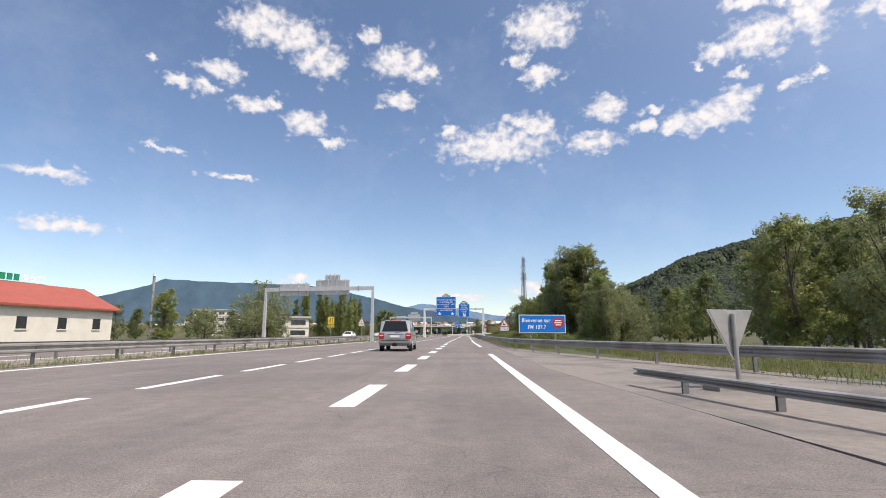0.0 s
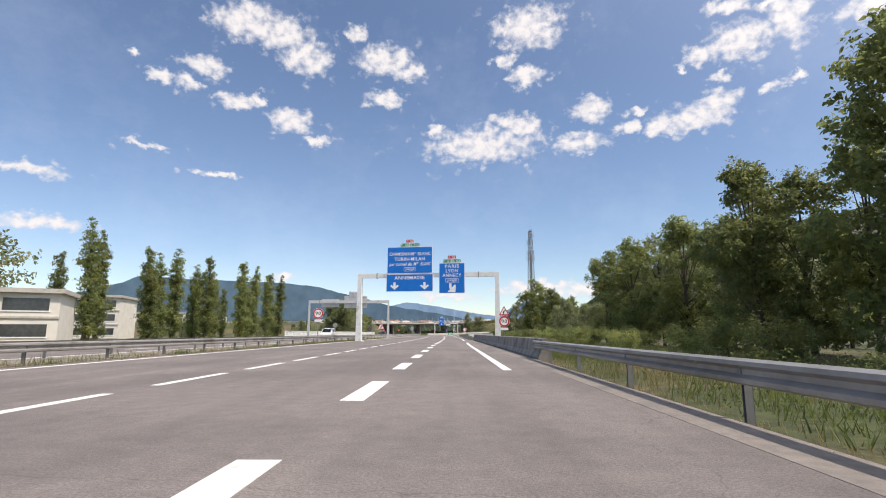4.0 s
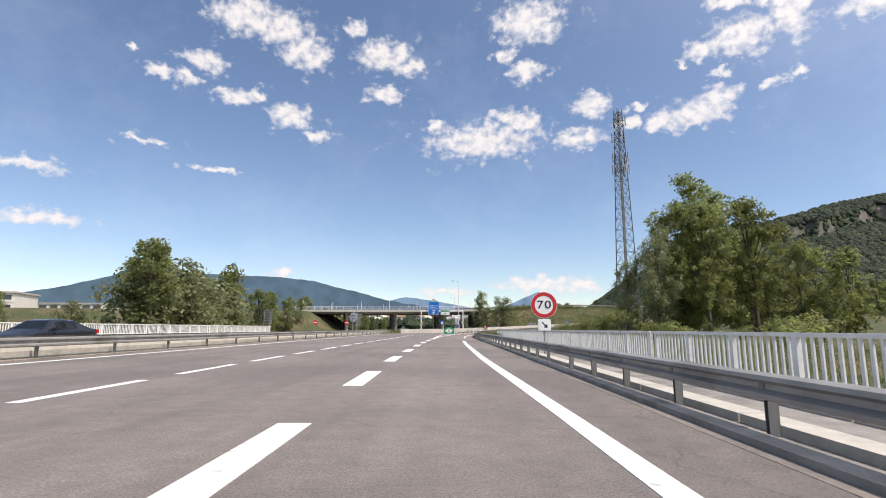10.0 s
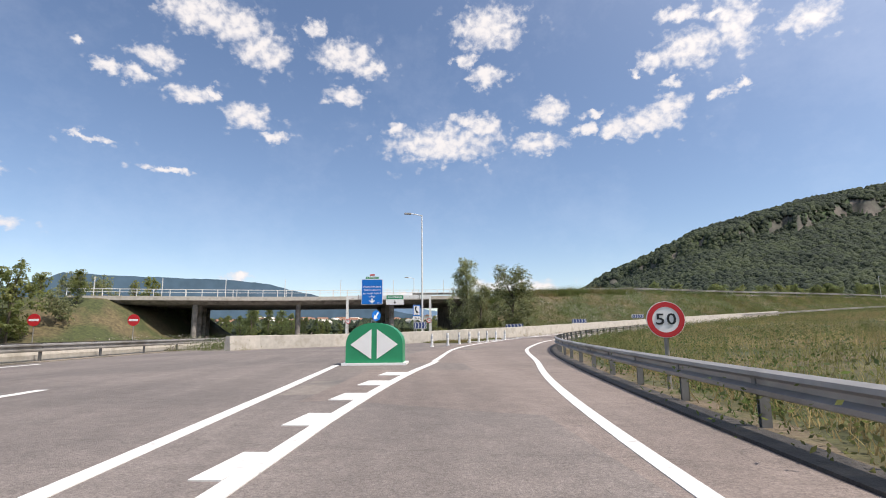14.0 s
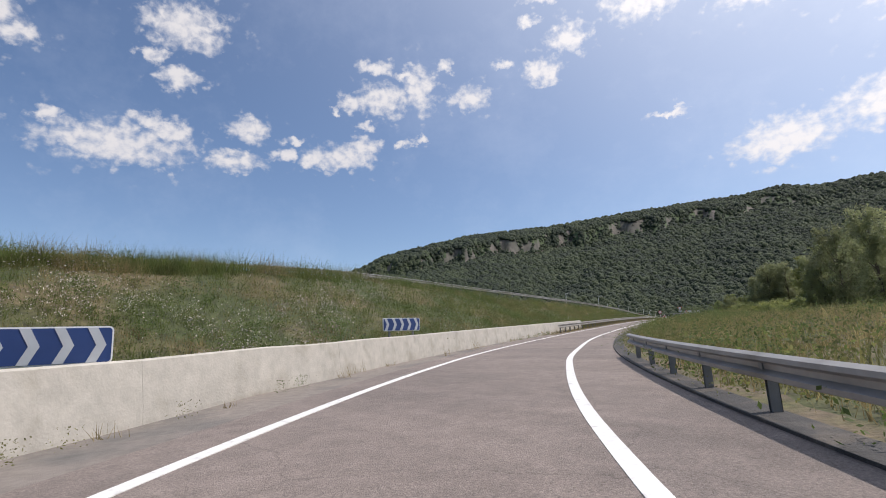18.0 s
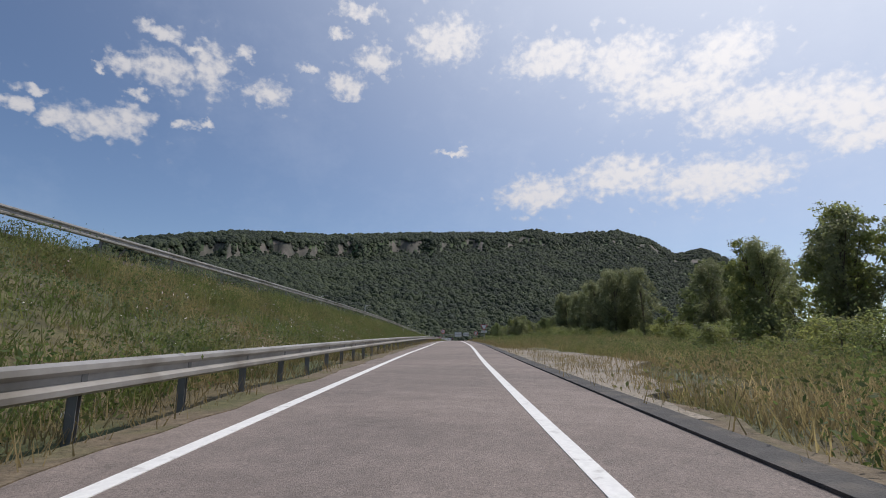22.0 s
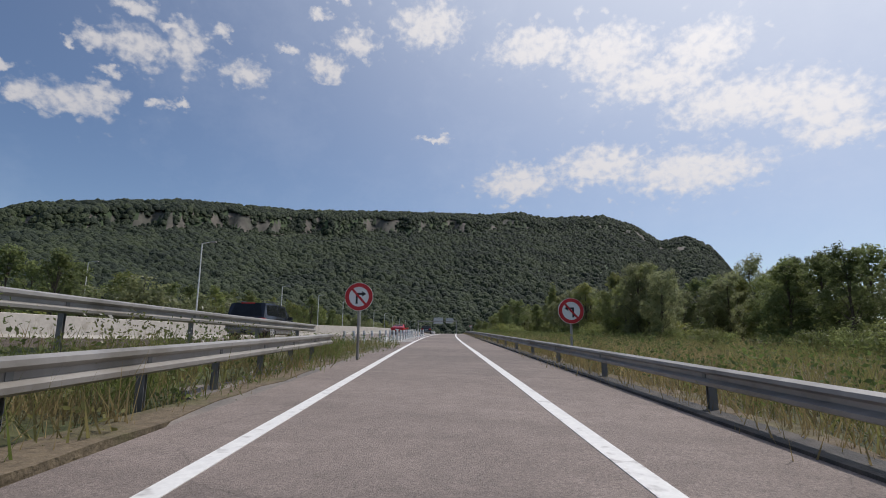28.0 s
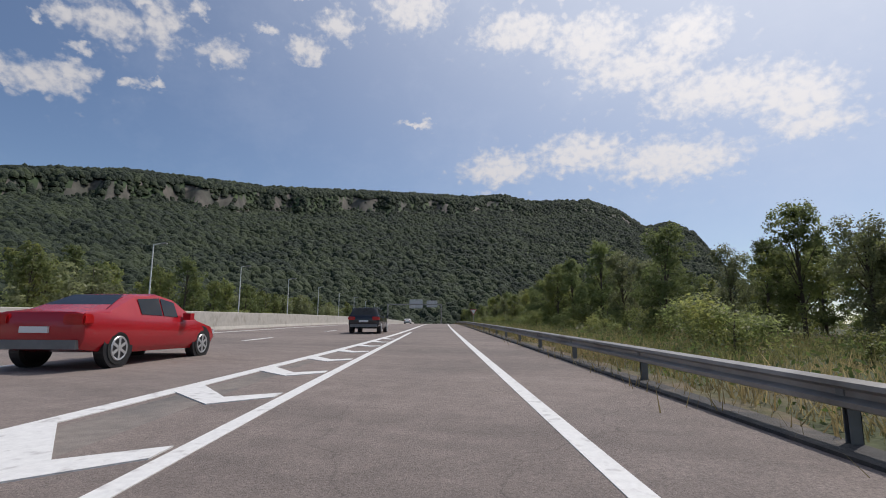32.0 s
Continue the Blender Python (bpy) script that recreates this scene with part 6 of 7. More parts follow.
b = sign_board("plate", t, 0.50, 0.46, 0, 1.15, SIGN_WHITE, border=0.02)
part("arrow", Mesh().plate([(-0.12, 0.1), (-0.08, 0.13), (0.05, -0.01), (0.1, 0.04), (0.12, -0.12), (-0.04, -0.1), (0.01, -0.05)], 0.004, Matrix.Translation((0, -0.012, 1.15))), SIGN_BLACK, b)
speed_sign(5.6, 279.5, 1.15, 0.33, "50", "small round red and white 50 sign in tall grass", turn=-15)


def deer_sign(m, low):
    t = thing("warning_sign", "red-bordered triangular deer warning with distance plate", "road sign", m=m)
    b = triangle(t, 2.12, 1.2)
    o = [(-0.20, -0.12), (-0.16, -0.03), (-0.17, 0.05), (-0.12, 0.14), (-0.20, 0.16), (-0.18, 0.20), (-0.12, 0.22), (-0.10, 0.30), (-0.07, 0.23), (-0.06, 0.12), (0.12, 0.04), (0.18, 0.0), (0.26, -0.16), (0.14, -0.05), (0.0, -0.02), (-0.08, -0.02)]
    part("deer_symbol", Mesh().plate([(x * 0.9, z * 0.9) for x, z in o], 0.004, Matrix.Translation((0, -0.012, 2.05))), SIGN_BLACK, b)
    p = sign_board("distance_plate", t, 0.98, 0.38, 0, 1.55, SIGN_WHITE, border=0.015)
    words("2 km", 0.19, Matrix.Translation((0, -0.016, 1.55)), SIGN_BLACK, p, width=0.42)
    for x in (-0.4, 0.4):
        part("arrow", Mesh().plate([(-0.02, -0.13), (0.02, -0.13), (0.02, 0.06), (0.06, 0.04), (0.0, 0.13), (-0.06, 0.04), (-0.02, 0.06)], 0.004, Matrix.Translation((x, -0.012, 1.55))), SIGN_BLACK, p)
    pole(t, 0.05, low, 2.5)


deer_sign(facing(4.7, 59.8, 0, -6), -0.2)
deer_sign(facing(-13.0, 64.9, 1.04) @ Matrix.Diagonal((0.72, 0.72, 0.72, 1)), -1.6)


def welcome_sign():
    t = thing("welcome_sign", "wide blue radio welcome board with red speech bubble", "road sign", m=facing(6.2, 40.6, 0.22, 10) @ Matrix.Diagonal((0.84, 1, 0.80, 1)))
    b = sign_board("board", t, 4.5, 1.75, 0, 1.95, SIGN_BLUE, border=0.06)
    words("Bienvenue sur", 0.40, Matrix.Translation((-0.62, -0.016, 2.27)), SIGN_WHITE, b, width=2.75, shear=0.12)
    words("FM 107.7", 0.40, Matrix.Translation((-0.55, -0.016, 1.62)), SIGN_WHITE, b, width=1.75, shear=0.12)
    e = part("bubble", Mesh().plate(ring(0.56, 32, 0.50), 0.006, Matrix.Translation((1.52, -0.018, 2.05))).plate([(0, 0), (0.35, 0.1), (-0.18, -0.35)], 0.006, Matrix.Translation((1.42, -0.018, 1.68))), SIGN_RED, b, "red speech bubble badge")
    for z, w in ((2.26, 0.6), (2.06, 0.72), (1.85, 0.5)):
        part("bar", Mesh().box(1.52 - w / 2, 1.52 + w / 2, -0.026, -0.020, z - 0.05, z + 0.05), SIGN_WHITE, e)
    for x in (-1.15, 1.25):
        pole(t, x, -0.6, 2.7, r=0.07)


welcome_sign()


def yield_back():
    t = thing("yield_sign", "grey back of a yield sign on concrete feet", "road sign", m=pose(5.05, 9.8, 0.02, 0, 0, 200))
    triangle(t, 1.12, 1.05, up=False)
    part("sheet", Mesh().plate([(-0.52, 0.3), (0.52, 0.3), (0, -0.6)], 0.012, Matrix.Translation((0, 0.032, 1.12))), STEEL, t, "bare metal back")
    pole(t, 0, 0.0, 1.35, y=0.09)
    for x in (-0.35, 0.35):
        part("foot", Mesh().box(x - 0.3, x + 0.3, -0.1, 0.28, -0.1, 0.10), CONCRETE_D, t)


yield_back()


def median_triangle(x, y, z, label):
    t = thing("warning_sign", label, "road sign", m=facing(x, y, 0))
    b = triangle(t, z, 1.25)
    part("bend_symbol", Mesh().plate([(-0.06, -0.24), (0.0, -0.24), (0.0, 0.0), (0.14, -0.1), (0.20, -0.04), (0.12, 0.26), (0.06, 0.26), (0.1, 0.06), (-0.06, 0.14)], 0.004, Matrix.Translation((0, -0.01, z - 0.02))), SIGN_BLACK, b)
    pole(t, 0, -0.1, z)


median_triangle(-11.6, 164.5, 2.0, "triangular double-bend warning sign in the median")


def lane_closure_sign():
    t = thing("roadworks_sign", "yellow lane closure panel with distance plate in the median", "road sign", m=facing(-15.0, 57.5, 0))
    b = sign_board("panel", t, 0.74, 0.92, 0, 2.48, SIGN_YELLOW, border=0.025, rim=SIGN_BLACK)
    face = Matrix.Translation((0, -0.016, 2.48))
    for x in (-0.07, 0.16):
        part("arrow", Mesh().plate([(x - 0.022, -0.34), (x + 0.022, -0.34), (x + 0.022, 0.20), (x + 0.06, 0.18), (x, 0.36), (x - 0.06, 0.18), (x - 0.022, 0.20)], 0.004, face), SIGN_BLACK, b)
    part("closing_lane", Mesh().plate([(-0.24, -0.34), (-0.20, -0.34), (-0.20, -0.10), (-0.08, 0.10), (-0.08, 0.17), (-0.24, -0.08)], 0.004, face), SIGN_BLACK, b)
    p = sign_board("distance_plate", t, 0.74, 0.30, 0, 1.84, SIGN_YELLOW, border=0.02, rim=SIGN_BLACK)
    words("200 m", 0.20, Matrix.Translation((0, -0.016, 1.84)), SIGN_BLACK, p, width=0.52)
    pole(t, 0, -0.1, 2.7)


lane_closure_sign()
t = thing("information_sign", "round grey sign back on a white pole", "road sign", m=facing(-19.5, 166.0, 0))
part("disc", Mesh().plate(ring(0.4), 0.03, Matrix.Translation((0, 0, 2.3))), STEEL, t)
pole(t, 0, -0.1, 2.6)


# ---- bridge edge: parapet and walkway ----
BALUSTER = fix_normals(Mesh().box(-0.018, 0.018, -0.036, 0.036, 0.0, 0.82).data("baluster", WHITE))
PARAPET_POST = fix_normals(Mesh().box(-0.05, 0.05, -0.075, 0.075, -0.2, 0.95).data("post", WHITE))


def parapet(y0, y1, x, label, z=-0.05):
    t = thing("parapet", label, "railing", "bridge parapets", m=pose(x, y0, z))
    n = y1 - y0
    part("top_rail", Mesh().box(-0.06, 0.06, 0, n, 0.90, 0.98), WHITE, t)
    part("bottom_rail", Mesh().box(-0.03, 0.03, 0, n, 0.06, 0.11), WHITE, t)
    for i in range(int(n / 2.2) + 1):
        o = new("post", PARAPET_POST)
        o.parent, o.location = t, (0, min(n, i * 2.2), 0)
    k = int(n / 0.22)
    for i in range(k):
        if i % 10:
            o = new("baluster", BALUSTER)
            o.parent, o.location = t, (0, i * 0.22, 0.09)


edge_beam = Mesh().box(-31.0, -30.0, 172, 300, -0.4, 0.42)
tagged(part("kerb_opposite", edge_beam, CONCRETE), "pale concrete edge beam of the opposite bridge side", "kerb", kind="structure")
for a in range(5):
    parapet(174.0 + a * 22.5, 196.3 + a * 22.5, -30.5, "white steel parapet along the opposite bridge edge", 0.44)
for a in range(4):
    parapet(171.0 + a * 22.5, 193.3 + a * 22.5, 6.6, "white steel parapet with upright bars on the bridge edge")
parapet(163.0, 170.8, 6.6, "white steel parapet with upright bars on the bridge edge")
parapet(261.0, 270.0, 6.6, "white steel parapet end beside tall grass")
walkway = Mesh().box(3.25, 6.75, 162, 256.5, -0.45, -0.04)
tagged(part("walkway", walkway, CONCRETE_D), "pale concrete bridge walkway behind the guardrail", "walkway", kind="structure")
kerb = Mesh().box(2.62, 2.86, 157, 256.5, -0.2, 0.07)
tagged(part("kerb", kerb, CONCRETE_D), "dark concrete kerb along the bridge edge", "kerb", kind="structure")
for x, w, h in ((3.28, 0.34, 0.10), (4.55, 0.16, 0.06), (5.6, 0.12, 0.05)):
    duct = thing("cable_duct", "pale concrete duct running along the bridge walkway", "duct", "bridge ducts", m=pose(x, 166, -0.04))
    for k in range(30):
        part("segment", Mesh().box(0, w, 3.0 * k + 0.02, 3.0 * k + 2.98, 0.0, h), CONCRETE, duct)
skew_joint = Mesh().add([(2.4, 162.9, 0.012), (2.4, 163.03, 0.012), (-13.2, 176.13, 0.012), (-13.2, 176.0, 0.012), (2.4, 162.9, -0.1), (2.4, 163.03, -0.1), (-13.2, 176.13, -0.1), (-13.2, 176.0, -0.1)], [(0, 1, 2, 3), (7, 6, 5, 4), (0, 4, 5, 1), (1, 5, 6, 2), (2, 6, 7, 3), (3, 7, 4, 0)])
tagged(part("road_joint_skew", skew_joint, GUTTER), "dark skewed joint where the bridge begins", "joint", kind="structure")
end_joint = Mesh().add([(2.4, 254.2, 0.006), (2.4, 254.33, 0.006), (-13.2, 269.73, 0.006), (-13.2, 269.6, 0.006), (2.4, 254.2, -0.1), (2.4, 254.33, -0.1), (-13.2, 269.73, -0.1), (-13.2, 269.6, -0.1)], [(0, 1, 2, 3), (7, 6, 5, 4), (0, 4, 5, 1), (1, 5, 6, 2), (2, 6, 7, 3), (3, 7, 4, 0)])
tagged(part("road_joint", end_joint, GUTTER), "dark skewed joint at the end of the bridge", "joint", kind="structure")


# ---- lattice mast ----
def mast():
    t = thing("lattice_mast", "tall grey steel lattice mast with antennas", "mast", m=pose(35.0, 299.5, -0.1, 0, 0, 20))
    h, w0, w1 = 46.0, 1.6, 0.55
    c = [(-1, -1), (1, -1), (1, 1), (-1, 1)]

    def pt(i, z):
        w = (w0 + (w1 - w0) * z / h)
        return Vector((c[i % 4][0] * w, c[i % 4][1] * w, z))

    for i in range(4):
        part("leg", Mesh().bar(pt(i, 0), pt(i, h), 0.11, 0.07, 6), MAST_STEEL, t)
    z, k = 0.0, 0
    while z < h - 1:
        dz = 2.9 - 1.6 * z / h
        for i in range(4):
            part("brace", Mesh().bar(pt(i, z), pt(i + 1, z + dz), 0.045, n=4), MAST_STEEL, t)
            part("brace", Mesh().bar(pt(i + 1, z), pt(i, z + dz), 0.045, n=4), MAST_STEEL, t)
            part("brace", Mesh().bar(pt(i, z + dz), pt(i + 1, z + dz), 0.05, n=4), MAST_STEEL, t)
        z += dz
        k += 1
    part("ladder", Mesh().bar((0.2, 0, 0), (0.2, 0, h), 0.05, n=5).bar((-0.2, 0, 0), (-0.2, 0, h), 0.05, n=5).box(-0.25, 0.25, -0.1, 0.1, 0, h * 0.8), STEEL_D, t, "dark cable ladder")
    for zz, n in ((33.0, 6), (35.5, 5), (40.0, 3), (43.5, 3)):
        for i in range(n):
            a = 6.283 * i / n + zz
            r = w0 + (w1 - w0) * zz / h + 0.75
            part("antenna", Mesh().box(-0.14, 0.14, -0.08, 0.08, -1.0, 1.0, pose(r * math.cos(a), r * math.sin(a), zz, 0, 0, math.degrees(a) + 90)), STEEL, t, "upright panel antenna")
            part("bracket", Mesh().bar((0, 0, zz), (r * math.cos(a), r * math.sin(a), zz), 0.04, n=5), STEEL_D, t)
    part("whip", Mesh().bar((0, 0, h), (0, 0, h + 3.2), 0.04, 0.02, 5).bar((0, 0, h - 3), (2.4, 0, h - 3), 0.04, n=5).bar((0, 0, h - 3.3), (2.4, 0, h - 3.3), 0.03, n=5), STEEL, t)


mast()


# ---- lamp posts ----
def lamp(x, y, z, h, turn, label, arm=1.4):
    t = thing("street_lamp", label, "street lamp", "street lamps", m=pose(x, y, z, 0, 0, turn))
    part("pole", Mesh().bar((0, 0, -0.3), (0, 0, h), 0.10, 0.055, 10), WHITE, t)
    part("arm", Mesh().bar((0, 0, h - 0.05), (-arm, 0, h + 0.12), 0.045, 0.04, 8), WHITE, t)
    part("lamp_head", Mesh().box(-arm - 0.55, -arm + 0.1, -0.14, 0.14, h + 0.04, h + 0.17), STEEL, t)
    part("base", Mesh().box(-0.2, 0.2, -0.2, 0.2, -0.3, 0.06), CONCRETE, t)


lamp(2.05, 317.3, 0, 11.8, 5, "tall white lamp post behind the concrete wall", arm=1.1)
lamp(1.6, 362, 0, 10.6, 5, "tall white lamp post near the overpass", arm=1.1)
for x, y, h in ((161.1, 434.4, 11.0), (182.0, 436.4, 10.0), (190.4, 470.9, 10.8)):
    lamp(x, y, -0.1, h, 112, "tall white lamp post beyond the motorway", arm=1.0)
for i in range(0, 12):
    lamp(216.6 + 21.4 * i, 456.6 + 8.7 * i, -0.1, 8.7, 112, "slim white lamp post along the motorway wall", arm=0.9)


# ---- chevron boards, marker, emergency phone sign ----
def chevron_board(x, y, z, turn, w=2.1, h=0.48, n=5):
    t = thing("chevron_board", "blue and white chevron board above the concrete wall", "road sign", "chevron boards", m=pose(x, y, 0, 0, 0, turn))
    b = sign_board("board", t, w, h, 0, z, SIGN_BLUE_DARK, border=0.02)
    for i in range(n):
        cx = -w / 2 + w * (i + 0.45) / n
        a, d = 0.30 * w / n, h * 0.46
        part("chevron", Mesh().plate([(cx - a, d), (cx + 0.1 * a, d), (cx + 1.1 * a, 0), (cx + 0.1 * a, -d), (cx - a, -d), (cx, 0)], 0.005, Matrix.Translation((0, -0.016, z))), SIGN_GREY, b)
    for x0 in (-w * 0.32, w * 0.32):
        pole(t, x0, -0.2, z + h * 0.4, r=0.045)


SIGN_BLUE_DARK = mat("chevron_blue", (0.02, 0.05, 0.17), 0.5, var=0.08)
SIGN_GREY = mat("dulled_white", (0.50, 0.52, 0.54), 0.5, var=0.08)
for x, y, z, turn, w, h, n in ((1.82, 316.0, 1.5, 6, 1.12, 0.58, 4), (10.6, 317.7, 0.98, -6, 1.62, 0.40, 5), (20.8, 329.8, 1.16, 0, 1.72, 0.48, 5), (31.95, 338.7, 1.34, 0, 1.7, 0.50, 5)):
    chevron_board(x, y, z, turn, w, h, n)


def nose_marker():
    t = thing("nose_marker", "green rounded nose marker with two white triangles", "road marker", m=facing(-0.1, 285.8, 0, -4))
    o = [(0.84, 0.0), (0.84, 0.62)] + [(0.84 * math.cos(radians(a)), 0.62 + 0.62 * math.sin(radians(a))) for a in range(10, 171, 10)] + [(-0.84, 0.62), (-0.84, 0.0)]
    b = part("body", Mesh().plate(o, 0.9, Matrix.Identity(4)), SIGN_GREEN, t)
    for f in (-1, 1):
        part("triangle", Mesh().plate([(f * 0.08, 0.18), (f * 0.70, 0.60), (f * 0.08, 1.05)], 0.01, Matrix.Translation((0, -0.012, 0))), SIGN_WHITE, b)
    part("base", Mesh().box(-0.95, 0.95, -0.1, 1.0, -0.05, 0.07), SIGN_WHITE, t)


nose_marker()


def sos_sign():
    t = thing("phone_sign", "blue-framed emergency telephone sign with distance plate", "road sign", m=facing(1.52, 316.5, 0, 4) @ Matrix.Diagonal((0.78, 1, 0.95, 1)))
    b = sign_board("board", t, 0.85, 1.05, 0, 3.0, SIGN_WHITE, border=0.09, rim=SIGN_BLUE)
    part("handset", Mesh().plate([(-0.2, 0.3), (0.0, 0.34), (0.04, 0.22), (-0.06, 0.14), (0.02, -0.12), (0.16, -0.14), (0.22, -0.28), (0.02, -0.30), (-0.14, -0.1), (-0.2, 0.12)], 0.006, Matrix.Translation((0, -0.018, 3.05))), SIGN_BLACK, b)
    words("S.O.S.", 0.14, Matrix.Translation((-0.02, -0.016, 2.62)), SIGN_BLACK, b, width=0.4)
    p = sign_board("distance_plate", t, 0.85, 0.32, 0, 2.28, SIGN_WHITE, border=0.015)
    words("100 m", 0.19, Matrix.Translation((0, -0.016, 2.28)), SIGN_BLACK, p, width=0.62)
    pole(t, 0, -0.1, 3.4)


sos_sign()


def keep_sign(x, y, z, turn=0):
    t = thing("keep_right_sign", "round blue arrow sign on a post", "road sign", m=facing(x, y, 0, turn))
    b = part("disc", Mesh().plate(ring(0.4), 0.03, Matrix.Translation((0, 0, z))), SIGN_BLUE, t)
    part("arrow", Mesh().plate([(0.22, 0.2), (0.12, 0.28), (-0.12, -0.02), (-0.22, 0.08), (-0.24, -0.28), (0.1, -0.2), (0.0, -0.1)], 0.005, Matrix.Translation((0, -0.01, z))), SIGN_WHITE, b)
    pole(t, 0, -0.1, z + 0.3)


keep_sign(-1.6, 309.5, 2.2, 40)


def bridge_signs():
    t = portal(-8.0, 3.8, 344.0, 6.2, "white sign gantry in front of the overpass", w=0.34)
    y = -0.3
    b = sign_board("direction_sign", t, 3.0, 3.6, -4.5, 6.75, SIGN_BLUE, y)
    for text, z, w, sh in (("CHAMONIX-Mt B.", 7.45, 2.6, 0), ("TURIN-MILAN", 6.98, 2.4, 0), ("par tunnel du Mt B.", 6.52, 2.6, 0.25), ("p\u00e9age", 6.10, 0.9, 0.25)):
        words(text, 0.27, Matrix.Translation((-4.5, y - 0.016, z)), SIGN_WHITE, b, width=w, shear=sh)
    arrow_down(b, -4.5, 5.45, 0.7, y - 0.016)
    words("150 m", 0.16, Matrix.Translation((-3.5, y - 0.016, 5.15)), SIGN_WHITE, b, width=0.6)
    route_plate(t, "A 40", -4.5, 9.15, 0.75, 0.33, SIGN_RED, y)
    route_plate(t, "E 712 E 25", -4.5, 8.76, 1.9, 0.35, SIGN_GREEN, y)
    g = sign_board("direction_sign", t, 2.5, 0.65, -1.25, 5.95, SIGN_GREEN, y)
    words("ANNEMASSE", 0.27, Matrix.Translation((-1.25, y - 0.016, 5.95)), SIGN_WHITE, g, width=2.0)
    w = sign_board("lane_plate", t, 2.5, 0.75, -1.25, 5.25, SIGN_WHITE, y)
    part("arrow", Mesh().plate([(-0.05, 0.25), (-0.05, 0.0), (-0.22, 0.0), (0, -0.25), (0.22, 0.0), (0.05, 0.0), (0.05, 0.25)], 0.005, Matrix.Translation((-1.25, y - 0.016, 5.25))), SIGN_BLACK, w)
    for x in (-7.8, 3.6):
        q = thing("speed_limit_sign", "small round red and white 70 sign on the gantry post", "road sign", m=facing(x, 343.4, 0))
        disc_sign(q, 2.6, 0.36, text="70")
        pole(q, 0, -0.1, 2.8)


bridge_signs()


def sign_rears():
    """Backs of signs that serve the opposite carriageway, standing in the median and beyond."""
    t = thing("road_sign_back", "oval grey back of a large round sign on a white post", "road sign", m=facing(-14.95, 278.5, 0, -18))
    b = part("disc", Mesh().plate(ring(0.62, 36, 0.74), 0.04, Matrix.Translation((0, 0, 2.75))), SIGN_GREY, t)
    for z in (2.5, 3.0):
        part("rail", Mesh().box(-0.5, 0.5, -0.05, 0.0, z - 0.03, z + 0.03), STEEL_D, b)
    pole(t, 0, -0.1, 3.7, y=-0.10, r=0.07)
    t = thing("road_sign_back", "narrow grey back of a lane panel on a white post", "road sign", m=facing(-15.0, 282.5, 0, -14))
    b = part("panel_back", Mesh().plate(rounded(0.85, 1.9, 0.06), 0.05, Matrix.Translation((0, 0, 2.35))), STEEL, t)
    for z in (1.75, 2.35, 2.95):
        part("rib", Mesh().box(-0.42, 0.42, -0.05, 0.0, z - 0.03, z + 0.03), STEEL_D, b)
    part("hood", Mesh().box(-0.6, 0.6, -0.1, 0.25, 3.28, 3.36), SIGN_GREY, b)
    pole(t, -0.05, -0.1, 4.0, y=-0.12, r=0.08)
    t = thing("road_sign_back", "ribbed grey back of a direction panel on two posts", "road sign", m=facing(-33.0, 291.5, 0, -25))
    b = part("panel_back", Mesh().plate(rounded(2.2, 2.6, 0.06), 0.05, Matrix.Translation((0, 0, 3.0))), STEEL, t)
    for i in range(9):
        part("rib", Mesh().box(-1.08, 1.08, -0.05, 0.0, 1.85 + 0.28 * i, 1.92 + 0.28 * i), SIGN_GREY, b)
    for x in (-0.7, 0.7):
        pole(t, x, -0.1, 4.2, y=-0.10, r=0.07)


sign_rears()


def no_entry(x, y, z, turn=0):
    t = thing("no_entry_sign", "round red no-entry sign with white bar", "road sign", "no-entry signs", m=facing(x, y, 0, turn))
    b = part("disc", Mesh().plate(ring(0.52), 0.03, Matrix.Translation((0, 0, z))), SIGN_RED, t)
    part("bar", Mesh().box(-0.4, 0.4, -0.012, -0.006, z - 0.09, z + 0.09), SIGN_WHITE, b)
    pole(t, 0, -0.1, z + 0.3)


no_entry(-30.5, 315.5, 2.35)
no_entry(-24.0, 318.5, 2.35)


# ---- flexible posts and hatching ----
POST_BODY = fix_normals(Mesh().bar((0, 0, 0), (0, 0, 0.70), 0.078, 0.068, 20).bar((0, 0, 0.69), (0, 0, 0.74), 0.078, 0.072, 20).bar((0, 0, 0.0), (0, 0, 0.04), 0.11, 0.095, 20).data("body", WHITE))
POST_BAND = fix_normals(Mesh().bar((0, 0, 0.44), (0, 0, 0.60), 0.0755, 0.0735, 20).data("band", SIGN_GREY))
POST_RING = fix_normals(Mesh().bar((0, 0, 0.30), (0, 0, 0.34), 0.0775, 0.077, 20).data("band", SIGN_GREY))


def flex_post(x, y):
    t = thing("flexible_post", "white flexible traffic post with grey bands", "traffic post", "flexible posts", m=pose(x, y, 0.0, rng.uniform(-3, 3), rng.uniform(-3, 3), 0))
    for nm, me in (("body", POST_BODY), ("band", POST_BAND), ("band", POST_RING)):
        o = new(nm, me)
        o.parent = t


for q in ((2.2, 300.0), (3.2, 301.2), (4.0, 302.5), (4.8, 303.9), (5.6, 305.3), (6.4, 306.7), (7.25, 308.1), (8.15, 309.5)):
    flex_post(*q)
for i in range(22):
    flex_post(165.9 + 1.42 * i, float(np.interp(165.9 + 1.42 * i, [164, 172, 181, 190, 196, 204], [405.3, 407.2, 410.55, 414.75, 416.6, 419.9])))


